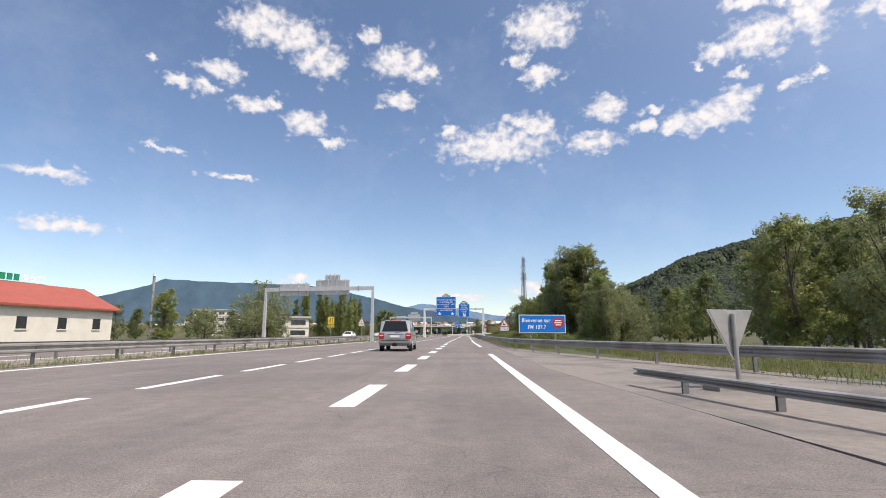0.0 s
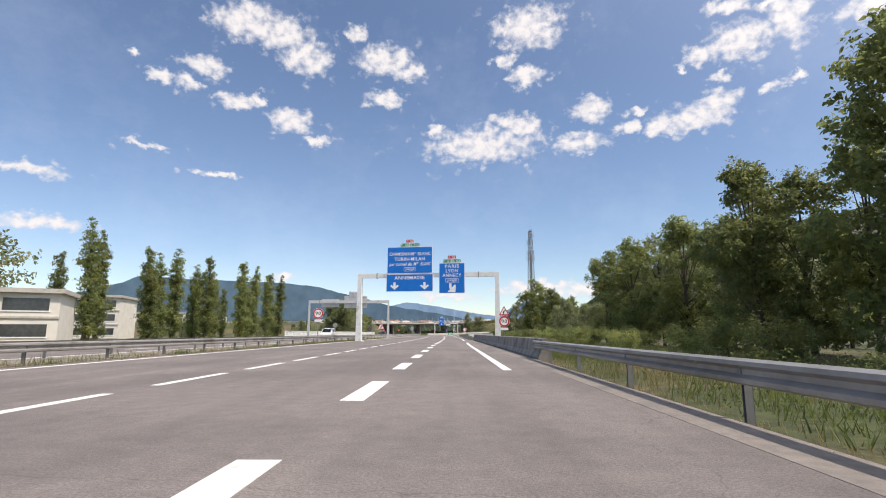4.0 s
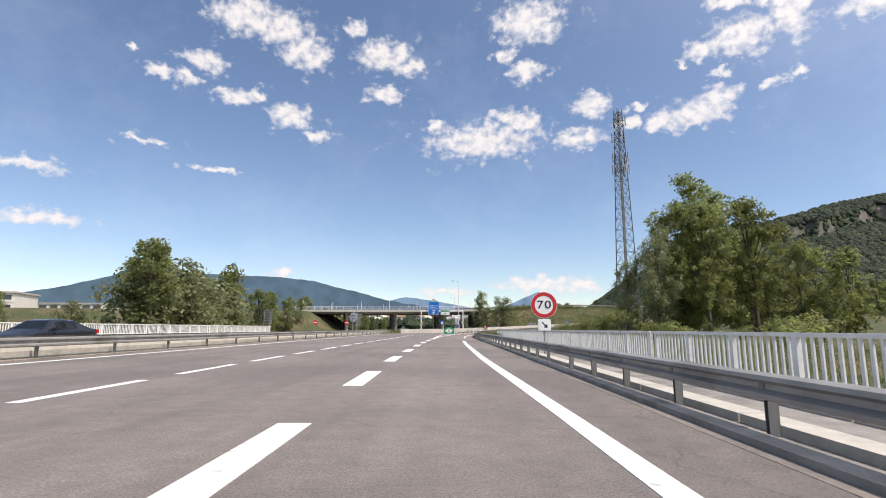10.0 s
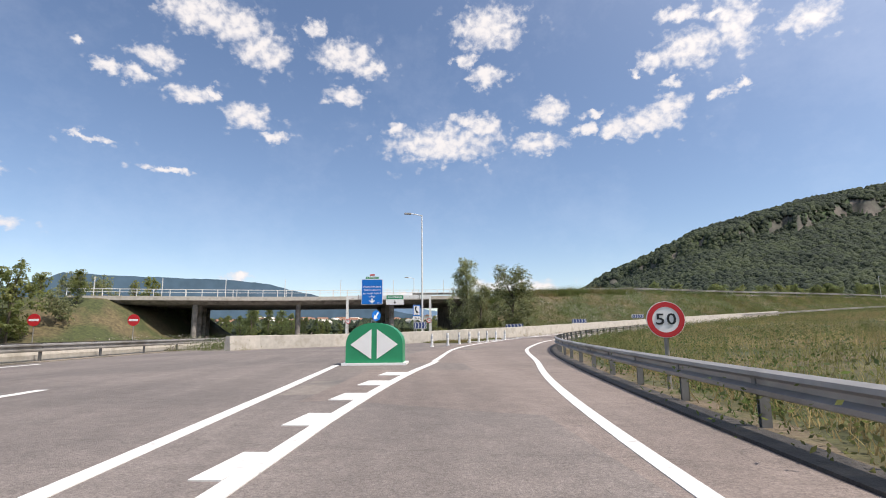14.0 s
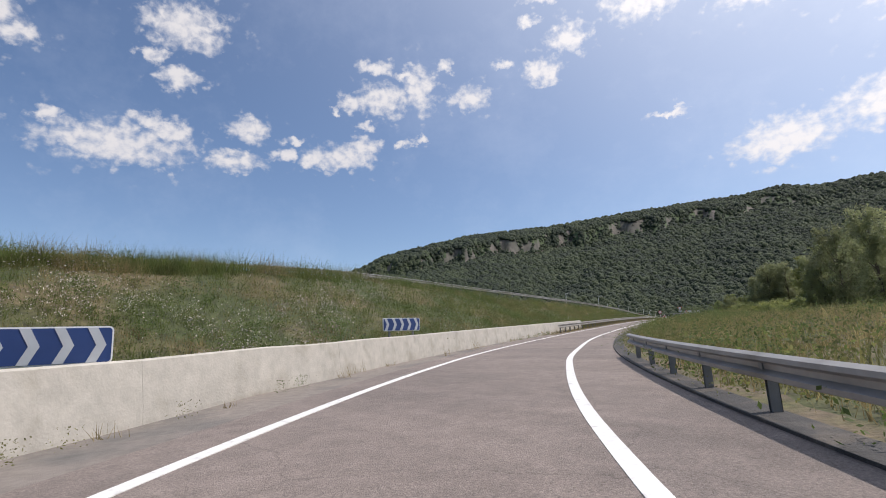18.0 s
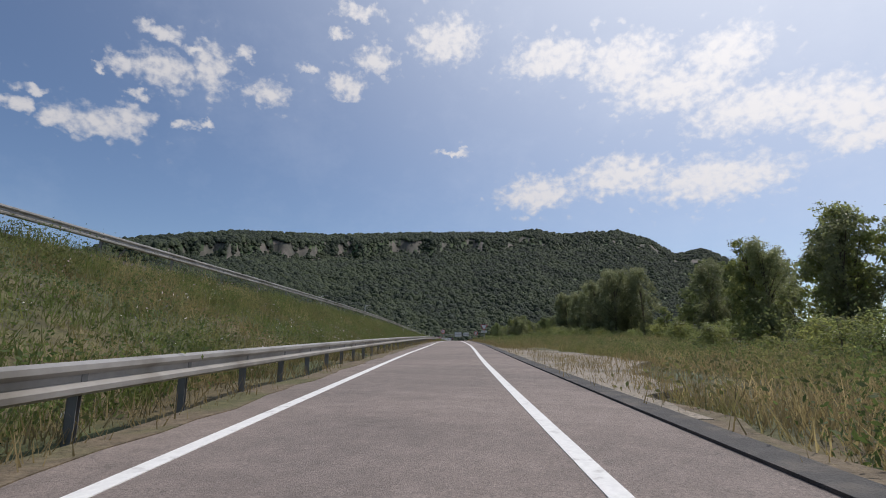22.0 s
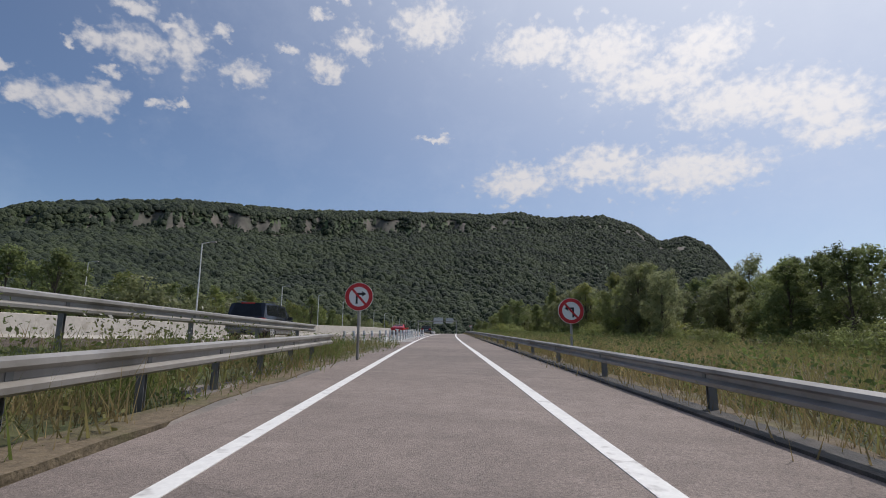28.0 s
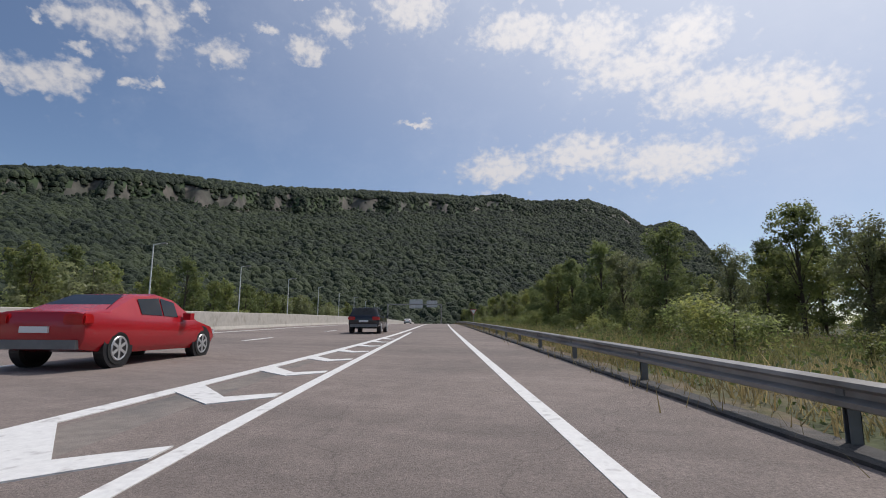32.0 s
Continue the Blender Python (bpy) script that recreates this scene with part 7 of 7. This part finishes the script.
def hatching():
    m = Mesh()

    def quad(pts):
        k = len(m.v)
        m.v += [(p[0], p[1], 0.016) for p in pts] + [(p[0], p[1], -0.02) for p in pts]
        m.f += [(k, k + 1, k + 2, k + 3), (k + 7, k + 6, k + 5, k + 4)] + [(k + i, k + 4 + i, k + 4 + (i + 1) % 4, k + (i + 1) % 4) for i in range(4)]

    for i in range(20):
        x = 172.4 + 2.5 * i
        tip = Vector((x, float(np.interp(x, [164, 172, 181, 190, 196, 204, 222], [405.3, 407.2, 410.55, 414.75, 416.8, 420.2, 427.3])), 0))
        d, r = Vector((0.914, 0.407, 0)), Vector((0.407, -0.914, 0))
        k = min(range(6600, 7800), key=lambda q: (RAMP.at(q / 10)[0] - tip).length) / 10
        lat = (tip - RAMP.at(k)[0]).dot(r)
        right = LEFT_LINE(k + 1.5) - 0.14 - lat
        km = min(range(5000, 7600), key=lambda q: (MAIN.at(q / 10)[0] - tip).length) / 10
        left = max(0.1, (tip - MAIN.at(km)[0]).dot(r) - 0.14)
        if right > 0.15:
            e = tip + d * right * 0.85 + r * right
            quad((tip, e, e + d * 0.34, tip + d * 0.5))
        e = tip + d * left * 1.15 - r * left
        quad((tip, tip + d * 0.5, e + d * 0.8, e))
    for i in range(6):
        a = Vector((5.06, 307.75, 0)) + Vector((1.45, 2.05, 0)) * i * (1 + 0.06 * i)
        k = min(range(4900, 5400), key=lambda q: (RAMP.at(q / 10)[0] - a).length) / 10
        b = a + Vector((2.25 - 0.08 * i, 0.25 + 0.1 * i, 0))
        quad((a, b, b + Vector((0.1, 0.24, 0)), a + Vector((0.08, 0.26, 0))))
    ob = part("gore_marking", m, PAINT)
    tagged(ob, "white painted chevron hatching between ramp and motorway", "road marking", kind="structure")


hatching()
island = ribbon("gore_surface", RAMP, 673, 760, table((673, -2.6), (679, -5.4), (700, -5.0), (760, -2.2)), -2.0, SHOULDER, "asphalt island between ramp and motorway", z=0.002, step=2)
island_b = ribbon("gore_surface_ramp", RAMP, 470, 504, lambda s: -2.3 - min(4.0, (s - 470) * 0.13), -2.0, SHOULDER, "pale asphalt island before the concrete wall", z=0.001, step=2)

# ---- turn-ban and yield signs ----
for x, y, z, kind, turn in ((156.7, 398.6, 1.85, "noturn", -65), (160.9, 393.2, 1.5, "noturn_left", -65)):
    t = thing("turn_ban_sign", "round red-bordered sign with struck-out turn arrow", "road sign", "round road signs", m=facing(x, y, 0, turn))
    disc_sign(t, z, 0.42, bars=kind)
    pole(t, 0, -0.1, z + 0.2)
t = thing("yield_sign", "red-bordered yield triangle with distance plate in dry grass", "road sign", m=facing(125.6, 376.5, 0, -65))
triangle(t, 1.95, 0.95, up=False)
p = sign_board("distance_plate", t, 0.72, 0.26, 0, 1.33, SIGN_WHITE, border=0.015)
words("150 m", 0.15, Matrix.Translation((0, -0.016, 1.33)), SIGN_BLACK, p, width=0.5)
pole(t, 0, -0.1, 2.1)
p, r = RAMP.at(800, 4.6)
t = thing("yield_sign", "red-bordered yield triangle beside the guardrail", "road sign", m=facing(p.x, p.y, 0, -66))
triangle(t, 1.9, 0.95, up=False)
pole(t, 0, -0.1, 2.0)


def end_gantry():
    a, r = MAIN.at(800, -14.5)
    b, _ = MAIN.at(800, 1.6)
    t = thing("sign_gantry", "grey steel gantry over the motorway, panels from behind", "gantry", "sign gantries", m=pose(b.x, b.y, 0, 0, 0, math.degrees(math.atan2(r.y, r.x))))
    for x in (-16.1, 0.0):
        part("post", Mesh().box(x - 0.16, x + 0.16, -0.16, 0.16, -0.3, 6.0), STEEL, t)
    part("beam", Mesh().box(-16.3, 0.2, -0.15, 0.15, 5.65, 6.0), STEEL, t)
    for cx, w, h in ((-7.6, 4.0, 2.6), (-2.8, 3.2, 2.0)):
        sign_back(t, cx, 6.0, w, h, -0.3)


end_gantry()


# ---- vehicles ----
def soften(ob, r, seg=2, angle=35):
    """Round off the edges of a part and shade it smooth between its creases."""
    bm = bmesh.new()
    bm.from_mesh(ob.data)
    bmesh.ops.bevel(bm, geom=[e for e in bm.edges if e.calc_face_angle(0.0) > 0.15], offset=r, segments=seg, affect="EDGES", clamp_overlap=True)
    bm.to_mesh(ob.data)
    bm.free()
    ob.data.shade_smooth()
    ob.data.set_sharp_from_angle(angle=radians(angle))
    return ob


def wheel_rim(x, y, z, r, f):
    """A cast rim: outer ring, hub and six spokes before a dark disc."""
    m = Mesh().bar((x + 0.118 * f, y, z), (x + 0.126 * f, y, z), r * 0.16, n=12)
    n = 24
    for k in range(n):
        a, b = 2 * math.pi * k / n, 2 * math.pi * (k + 1) / n
        m.add([(x + d * f, y + q * r * math.cos(t), z + q * r * math.sin(t)) for d, q in ((0.112, 0.70), (0.126, 0.66), (0.118, 0.57)) for t in (a, b)], [(0, 1, 3, 2), (2, 3, 5, 4)])
    for k in range(6):
        m.box(0.108, 0.122, -0.16 * r * 0.5, 0.16 * r * 0.5, 0.10 * r, 0.62 * r, Matrix.Translation((x, y, z)) @ pose(0, 0, 0, 60 * k, 0, 0) @ Matrix.Diagonal((f, 1, 1, 1)))
    return m


def car(x, y, z, turn, paint, label, kind="saloon", name="car"):
    """A car with its nose to +y: lofted body, glazing, lamps, wheels with tyre and rim."""
    L, W, H = {"saloon": (4.7, 1.84, 1.44), "suv": (4.85, 1.92, 1.82), "hatch": (4.3, 1.80, 1.50)}[kind]
    t = thing(name, label, "car", "cars on the road", m=pose(x, y, z, 0, 0, turn))
    if kind == "suv":
        st = ((-0.5, 0.90, 0.45, 1.03, 1.04), (-0.492, 0.97, 0.40, 1.07, 1.12), (-0.445, 1.0, 0.34, 1.10, 1.76), (-0.15, 1.0, 0.28, 1.10, 1.82), (0.08, 1.0, 0.28, 1.08, 1.74), (0.24, 1.0, 0.28, 1.06, 1.08), (0.42, 0.97, 0.30, 0.98, 0.99), (0.485, 0.90, 0.36, 0.86, 0.87), (0.5, 0.72, 0.45, 0.72, 0.73))
    elif kind == "hatch":
        st = ((-0.5, 0.78, 0.5, 0.86, 0.86), (-0.485, 0.95, 0.34, 0.95, 1.02), (-0.40, 1.0, 0.28, 0.98, 1.42), (-0.12, 1.0, 0.25, 0.96, 1.50), (0.06, 1.0, 0.25, 0.93, 1.42), (0.24, 1.0, 0.25, 0.90, 0.92), (0.42, 0.96, 0.27, 0.80, 0.81), (0.485, 0.88, 0.32, 0.68, 0.69), (0.5, 0.70, 0.4, 0.6, 0.61))
    else:
        st = ((-0.5, 0.76, 0.48, 0.86, 0.86), (-0.485, 0.93, 0.34, 0.98, 0.99), (-0.36, 1.0, 0.26, 0.97, 1.06), (-0.18, 1.0, 0.24, 0.93, 1.38), (-0.02, 1.0, 0.24, 0.91, 1.44), (0.10, 1.0, 0.24, 0.89, 1.36), (0.27, 1.0, 0.24, 0.87, 0.90), (0.42, 0.96, 0.27, 0.74, 0.75), (0.485, 0.86, 0.32, 0.60, 0.61), (0.5, 0.68, 0.4, 0.52, 0.53))
    m, rings = Mesh(), []
    for u, wf, zb, belt, top in st:
        yy, hw = u * L, wf * W / 2
        tw = hw * ((0.86 if kind == "suv" else 0.78) if top > belt + 0.15 else 0.93)
        rings.append([(-hw * 0.9, yy, zb), (-hw, yy, zb + 0.16), (-hw, yy, belt - 0.12), (-hw * 0.97, yy, belt), (-tw, yy, top - 0.04), (-tw * 0.82, yy, top), (tw * 0.82, yy, top), (tw, yy, top - 0.04), (hw * 0.97, yy, belt), (hw, yy, belt - 0.12), (hw, yy, zb + 0.16), (hw * 0.9, yy, zb)])
    for rg in rings:
        m.v += rg
    n = 12
    for i in range(len(rings) - 1):
        for j in range(n):
            a, b = i * n + j, i * n + (j + 1) % n
            m.f.append((a, b, b + n, a + n))
    m.f += [tuple(range(n)), tuple(reversed(range(len(m.v) - n, len(m.v))))]
    body = soften(part("body", m, paint, t), 0.045, 3)
    # glazing lies 5 mm proud of the cabin faces
    ca = [i for i, s in enumerate(st) if s[4] > s[3] + 0.2]
    for side in (-1, 1):
        g = Mesh()
        for i, j in zip(ca, ca[1:]):
            pa, pb = rings[i], rings[j]
            k = (3, 4) if side < 0 else (8, 7)

            def mix(p, q, f):
                return Vector(p) * (1 - f) + Vector(q) * f

            q = [mix(pa[k[0]], pa[k[1]], 0.08), mix(pb[k[0]], pb[k[1]], 0.08), mix(pb[k[0]], pb[k[1]], 0.90), mix(pa[k[0]], pa[k[1]], 0.90)]
            c = sum(q, Vector()) / 4
            g.add([c + (v - c) * 0.93 + Vector((0.012 * side, 0, 0.004)) for v in q], [(0, 1, 2, 3)])
        part("side_window", g, GLASS, t, fix=False)
    for i, j, nm in ((ca[-1], ca[-1] + 1, "windscreen"), (ca[0], ca[0] - 1, "rear_window")):
        pa, pb = rings[i], rings[j]
        q = [Vector(pa[5]), Vector(pa[6]), Vector(pb[7]), Vector(pb[4])]
        c = sum(q, Vector()) / 4
        up = Vector((0, 0.02 if nm == "windscreen" else -0.02, 0.02))
        part(nm, Mesh().add([c + (v - c) * 0.88 + up for v in q], [(0, 1, 2, 3)]), GLASS, t, fix=False)
    tail = st[1][3]
    for f in (-1, 1):
        x0, x1 = sorted((f * W * (0.32 if kind == "suv" else 0.27), f * W * 0.492))
        soften(part("tail_lamp", Mesh().box(x0, x1, -L * 0.507, -L * 0.452, tail - (0.36 if kind == "suv" else 0.22), tail - 0.03), LAMP_RED, body), 0.03)
        part("headlamp", Mesh().box(f * W * 0.34 - 0.18, f * W * 0.34 + 0.18, L * 0.465, L * 0.487, 0.56, 0.68), SIGN_GREY, body)
        part("mirror", Mesh().box(f * W * 0.54 - 0.09, f * W * 0.54 + 0.09, L * 0.13, L * 0.165, st[4][3] - 0.02, st[4][3] + 0.13), paint, body)
    part("plate_bar", Mesh().box(-0.26, 0.26, -L * 0.509, -L * 0.49, *((0.80, 0.92) if kind == "suv" else (0.62, 0.73))), SIGN_WHITE, body, "pale blank number plate")
    part("bumper", Mesh().box(-W * 0.42, W * 0.42, -L * 0.502, -L * 0.47, 0.34, 0.50), STEEL_D, body)
    if kind == "suv":
        for f in (-1, 1):
            x0, x1 = sorted((f * W * 0.335, f * W * 0.475))
            soften(part("lamp_insert", Mesh().box(x0, x1, -L * 0.5095, -L * 0.48, tail - 0.21, tail - 0.11), SIGN_GREY, body), 0.015)
            part("roof_rail", Mesh().bar((f * 0.62, -L * 0.40, 1.80), (f * 0.62, -L * 0.36, 1.87), 0.02, n=6).bar((f * 0.62, -L * 0.36, 1.87), (f * 0.62, L * 0.04, 1.87), 0.02, n=6).bar((f * 0.62, L * 0.04, 1.87), (f * 0.62, L * 0.08, 1.76), 0.02, n=6), SIGN_BLACK, body)
            part("sill_guard", Mesh().box(f * W * 0.5 - 0.02, f * W * 0.5 + 0.02, -L * 0.22, L * 0.23, 0.34, 0.46), STEEL_D, body)
            part("moulding", Mesh().box(f * W * 0.5 - 0.012, f * W * 0.5 + 0.012, -L * 0.22, L * 0.23, 0.62, 0.68), STEEL, body)
            for u in (-0.16, 0.06):
                part("door_handle", Mesh().box(f * W * 0.5 - 0.03, f * W * 0.5 + 0.03, u * L - 0.10, u * L + 0.10, 0.90, 0.94), STEEL, body)
            for u in (-0.045, 0.10):
                part("pillar", Mesh().box(-0.012, 0.012, -0.045, 0.045, 0.0, 0.62, pose(f * W * 0.478, u * L, 1.09, 0, -f * 20, 0)), paint, body)
            part("mud_flap", Mesh().box(f * 0.80 - 0.13, f * 0.80 + 0.13, -L * 0.405, -L * 0.395, 0.20, 0.50), RUBBER, body)
        soften(part("rear_bumper", Mesh().box(-W * 0.495, W * 0.495, -L * 0.522, -L * 0.42, 0.42, 0.64), BUMPER_GREY, body, "grey plastic rear bumper"), 0.06, 3)
        part("bumper_step", Mesh().box(-W * 0.40, W * 0.40, -L * 0.518, -L * 0.46, 0.640, 0.648), SIGN_BLACK, body)
        part("tow_bar", Mesh().box(-0.05, 0.05, -L * 0.545, -L * 0.47, 0.36, 0.42).box(-0.14, 0.14, -L * 0.515, -L * 0.50, 0.30, 0.46).bar((0, -L * 0.545, 0.40), (0, -L * 0.545, 0.52), 0.03, n=8), SIGN_BLACK, body)
        part("high_brake_lamp", Mesh().box(-0.32, 0.32, -L * 0.456, -L * 0.44, 1.72, 1.77), LAMP_RED, body)
        soften(part("plate_panel", Mesh().box(-0.46, 0.46, -L * 0.509, -L * 0.492, 0.945, 0.995), STEEL, body), 0.015)
        part("wiper", Mesh().bar((0.0, -L * 0.500, 1.07), (0.42, -L * 0.494, 1.11), 0.012, n=5), SIGN_BLACK, body)
    r = 0.37 if kind == "suv" else 0.33
    for f in (-1, 1):
        for u in (-0.31, 0.32):
            c = (f * (W / 2 - 0.11), u * L, r)
            w = part("wheel", Mesh().bar((c[0] - 0.11, c[1], r), (c[0] + 0.11, c[1], r), r, n=24), RUBBER, t)
            soften(w, 0.03)
            part("brake_disc", Mesh().bar((c[0] + 0.10 * f, c[1], r), (c[0] + 0.1125 * f, c[1], r), r * 0.68, n=20), SIGN_BLACK, w)
            part("rim", wheel_rim(c[0], c[1], r, r, f), RIM_ALLOY, w, fix=False)
            part("arch", Mesh().bar((c[0] - 0.10, c[1], r + 0.02), (c[0] + 0.095, c[1], r + 0.02), r + 0.07, n=24), SIGN_BLACK, w)


RIM_ALLOY = mat("alloy_rim", (0.55, 0.55, 0.55), 0.35, metal=0.5, var=0.05)
BUMPER_GREY = mat("grey_bumper", (0.21, 0.20, 0.195), 0.55, var=0.05)
PAINT_SILVER = mat("silver_paint", (0.46, 0.46, 0.455), 0.3, metal=0.6, var=0.03)
PAINT_RED = mat("red_paint", (0.42, 0.012, 0.02), 0.22, var=0.03, spec=0.7)
PAINT_BLACK = mat("dark_paint", (0.02, 0.022, 0.028), 0.2, var=0.03, spec=0.7)
PAINT_WHITE = mat("white_paint", (0.72, 0.72, 0.70), 0.3, var=0.03)
car(-4.0, 32.1, 0.0, 1.5, PAINT_SILVER, "silver four-wheel-drive estate on the middle lane", "suv")
car(-4.2, 352.0, 0.0, 0, PAINT_BLACK, "dark car driving beyond the overpass", "hatch")
car(-22.4, 99.5, 0.0, 180, PAINT_WHITE, "white saloon on the opposite carriageway", "saloon")
car(-21.2, 168.0, 0.0, 180, PAINT_WHITE, "white off-roader on the opposite carriageway", "suv")
car(-19.0, 223.0, 0.0, 180, PAINT_BLACK, "dark car on the opposite carriageway", "saloon")
for s, n, pt, lb, kd in ((657, -3.7, PAINT_RED, "glossy red saloon on the motorway", "saloon"), (609.5, -1.8, PAINT_BLACK, "dark off-roader coming down the motorway", "suv"), (677, -1.9, PAINT_BLACK, "dark car far along the motorway", "hatch"), (790, -7.6, PAINT_WHITE, "white car far along the motorway", "saloon")):
    p, r = MAIN.at(s, n)
    car(p.x, p.y, p.z, math.degrees(math.atan2(r.y, r.x)), pt, lb, kd)


# ---- buildings ----
def hall():
    t = thing("hall", "long white hall with red tiled roof", "building", m=pose(-42.6, 60.5, 0, 0, 0, -3.0))
    part("wall", Mesh().box(-9, 0, -70, 0, -0.2, 4.0).add([(-9, 0, 4), (0, 0, 4), (-4.5, 0, 6.1), (-9, -70, 4), (0, -70, 4), (-4.5, -70, 6.1)], [(0, 1, 2), (5, 4, 3)]), RENDER, t)
    part("roof", Mesh().add([(0.6, 0.5, 3.7), (0.6, -70.5, 3.7), (-4.5, -70.5, 6.25), (-4.5, 0.5, 6.25), (-9.6, -70.5, 3.7), (-9.6, 0.5, 3.7), (0.6, 0.5, 3.9), (0.6, -70.5, 3.9), (-4.5, -70.5, 6.45), (-4.5, 0.5, 6.45), (-9.6, -70.5, 3.9), (-9.6, 0.5, 3.9)], [(6, 9, 8, 7), (9, 11, 10, 8), (0, 1, 2, 3), (3, 2, 4, 5), (0, 3, 9, 6), (3, 5, 11, 9), (0, 6, 7, 1), (5, 4, 10, 11)]), ROOF_RED, t)
    for i in range(14):
        w = part("window", Mesh().box(-0.02, 0.05, -3.0 - i * 4.8, -1.9 - i * 4.8, 1.5, 2.7), WINDOW, t)
        part("sill", Mesh().box(0.0, 0.12, -3.1 - i * 4.8, -1.8 - i * 4.8, 1.38, 1.5), RENDER, w)
    sg = part("roof_sign", Mesh().box(-4.6, -4.5, -12, -5, 6.35, 6.5), STEEL_D, t)
    words("DIRECT", 0.7, Matrix.Translation((-4.4, -6.7, 6.95)) @ pose(0, 0, 0, 0, 0, 90), SIGN_WHITE, sg, width=2.7)
    for i in range(4):
        part("bar", Mesh().box(-4.5, -4.4, -11.5 + i * 0.8, -10.95 + i * 0.8, 6.6, 7.3), SIGN_GREEN, sg)


hall()

t = thing("tall_pillar", "tall grey steel pillar with a pale cap beside the opposite carriageway", "pillar", m=pose(-72.83, 116.35, -0.1))
part("shaft", Mesh().bar((0, 0, 0), (0, 0, 14.47), 0.34, 0.30, 14), STEEL, t)
part("cap", Mesh().bar((0, 0, 14.47), (0, 0, 15.07), 0.38, 0.38, 14), SIGN_WHITE, t, "pale metal cap")


def block(x, y, turn, w, d, h, floors, bays, material, label, flat=True, name="apartment_block"):
    t = thing(name, label, "building", "roadside buildings", m=pose(x, y, -0.2, 0, 0, turn))
    part("wall", Mesh().box(-w / 2, w / 2, 0, d, 0, h), material, t)
    part("roof", Mesh().box(-w / 2 - 0.4, w / 2 + 0.4, -0.5, d + 0.4, h, h + 0.45), CONCRETE if flat else ROOF_BROWN, t)
    for k in range(floors):
        z = h * (k + 0.32) / floors
        part("floor_band", Mesh().box(-w / 2 - 0.1, w / 2 + 0.1, -0.12, 0.0, h * (k + 0.02) / floors, h * (k + 0.1) / floors), CONCRETE, t)
        for i in range(bays):
            cx = -w / 2 + w * (i + 0.5) / bays
            p = part("window", Mesh().box(cx - w / bays * 0.34, cx + w / bays * 0.34, -0.06, 0.05, z, z + h / floors * 0.48), WINDOW, t)
            part("frame", Mesh().box(cx - w / bays * 0.36, cx + w / bays * 0.36, -0.08, 0.0, z - 0.12, z), SIGN_WHITE, p)


block(-45.0, 129.0, 28, 11, 9, 5.2, 2, 2, RENDER, "low pale restaurant block with wide dark windows", name="restaurant")
block(-120.4, 241.6, 20, 18, 12, 12.5, 4, 5, RENDER, "white four-storey block behind trees", name="office_block")
block(-72, 176, 15, 16, 10, 8.0, 3, 4, RENDER, "pale building wall behind poplars", name="warehouse")
block(-150, 330, 20, 60, 16, 11, 4, 14, RENDER, "long white apartment block far across the plain")
block(-190, 420, 10, 70, 16, 12, 4, 16, RENDER, "long white apartment block far across the plain")
block(-120, 480, -10, 40, 14, 10, 3, 9, RENDER, "pale warehouse far beyond the motorway", name="warehouse")
block(46, 66, -100, 18, 9, 4.0, 1, 4, RENDER, "low white shed behind the trees", name="shed")


# ---- the grade ----
def settle(ob):
    """Raise a thing, or the parts of one that runs along the road, on the ramp's grade."""
    here = ob.matrix_basis.translation
    if ob.type == "MESH" and here.length < 0.01:
        n = len(ob.data.vertices)
        co = np.empty(n * 3)
        ob.data.vertices.foreach_get("co", co)
        co = co.reshape(-1, 3)
        co[:, 2] += lift(co[:, 0], co[:, 1])
        ob.data.vertices.foreach_set("co", co.reshape(-1))
        ob.data.update()
    elif here.length >= 0.01:
        ob.location.z += float(lift(here.x, here.y))
        return
    for c in ob.children:
        settle(c)


LEVEL = {"camera", "sun", "hill", "hill_woods", "backdrop_mountain", "backdrop_peaks", "far_slope", "far_trees"}
for ob in [o for o in scene.objects if o.parent is None and o.name not in LEVEL]:
    settle(ob)
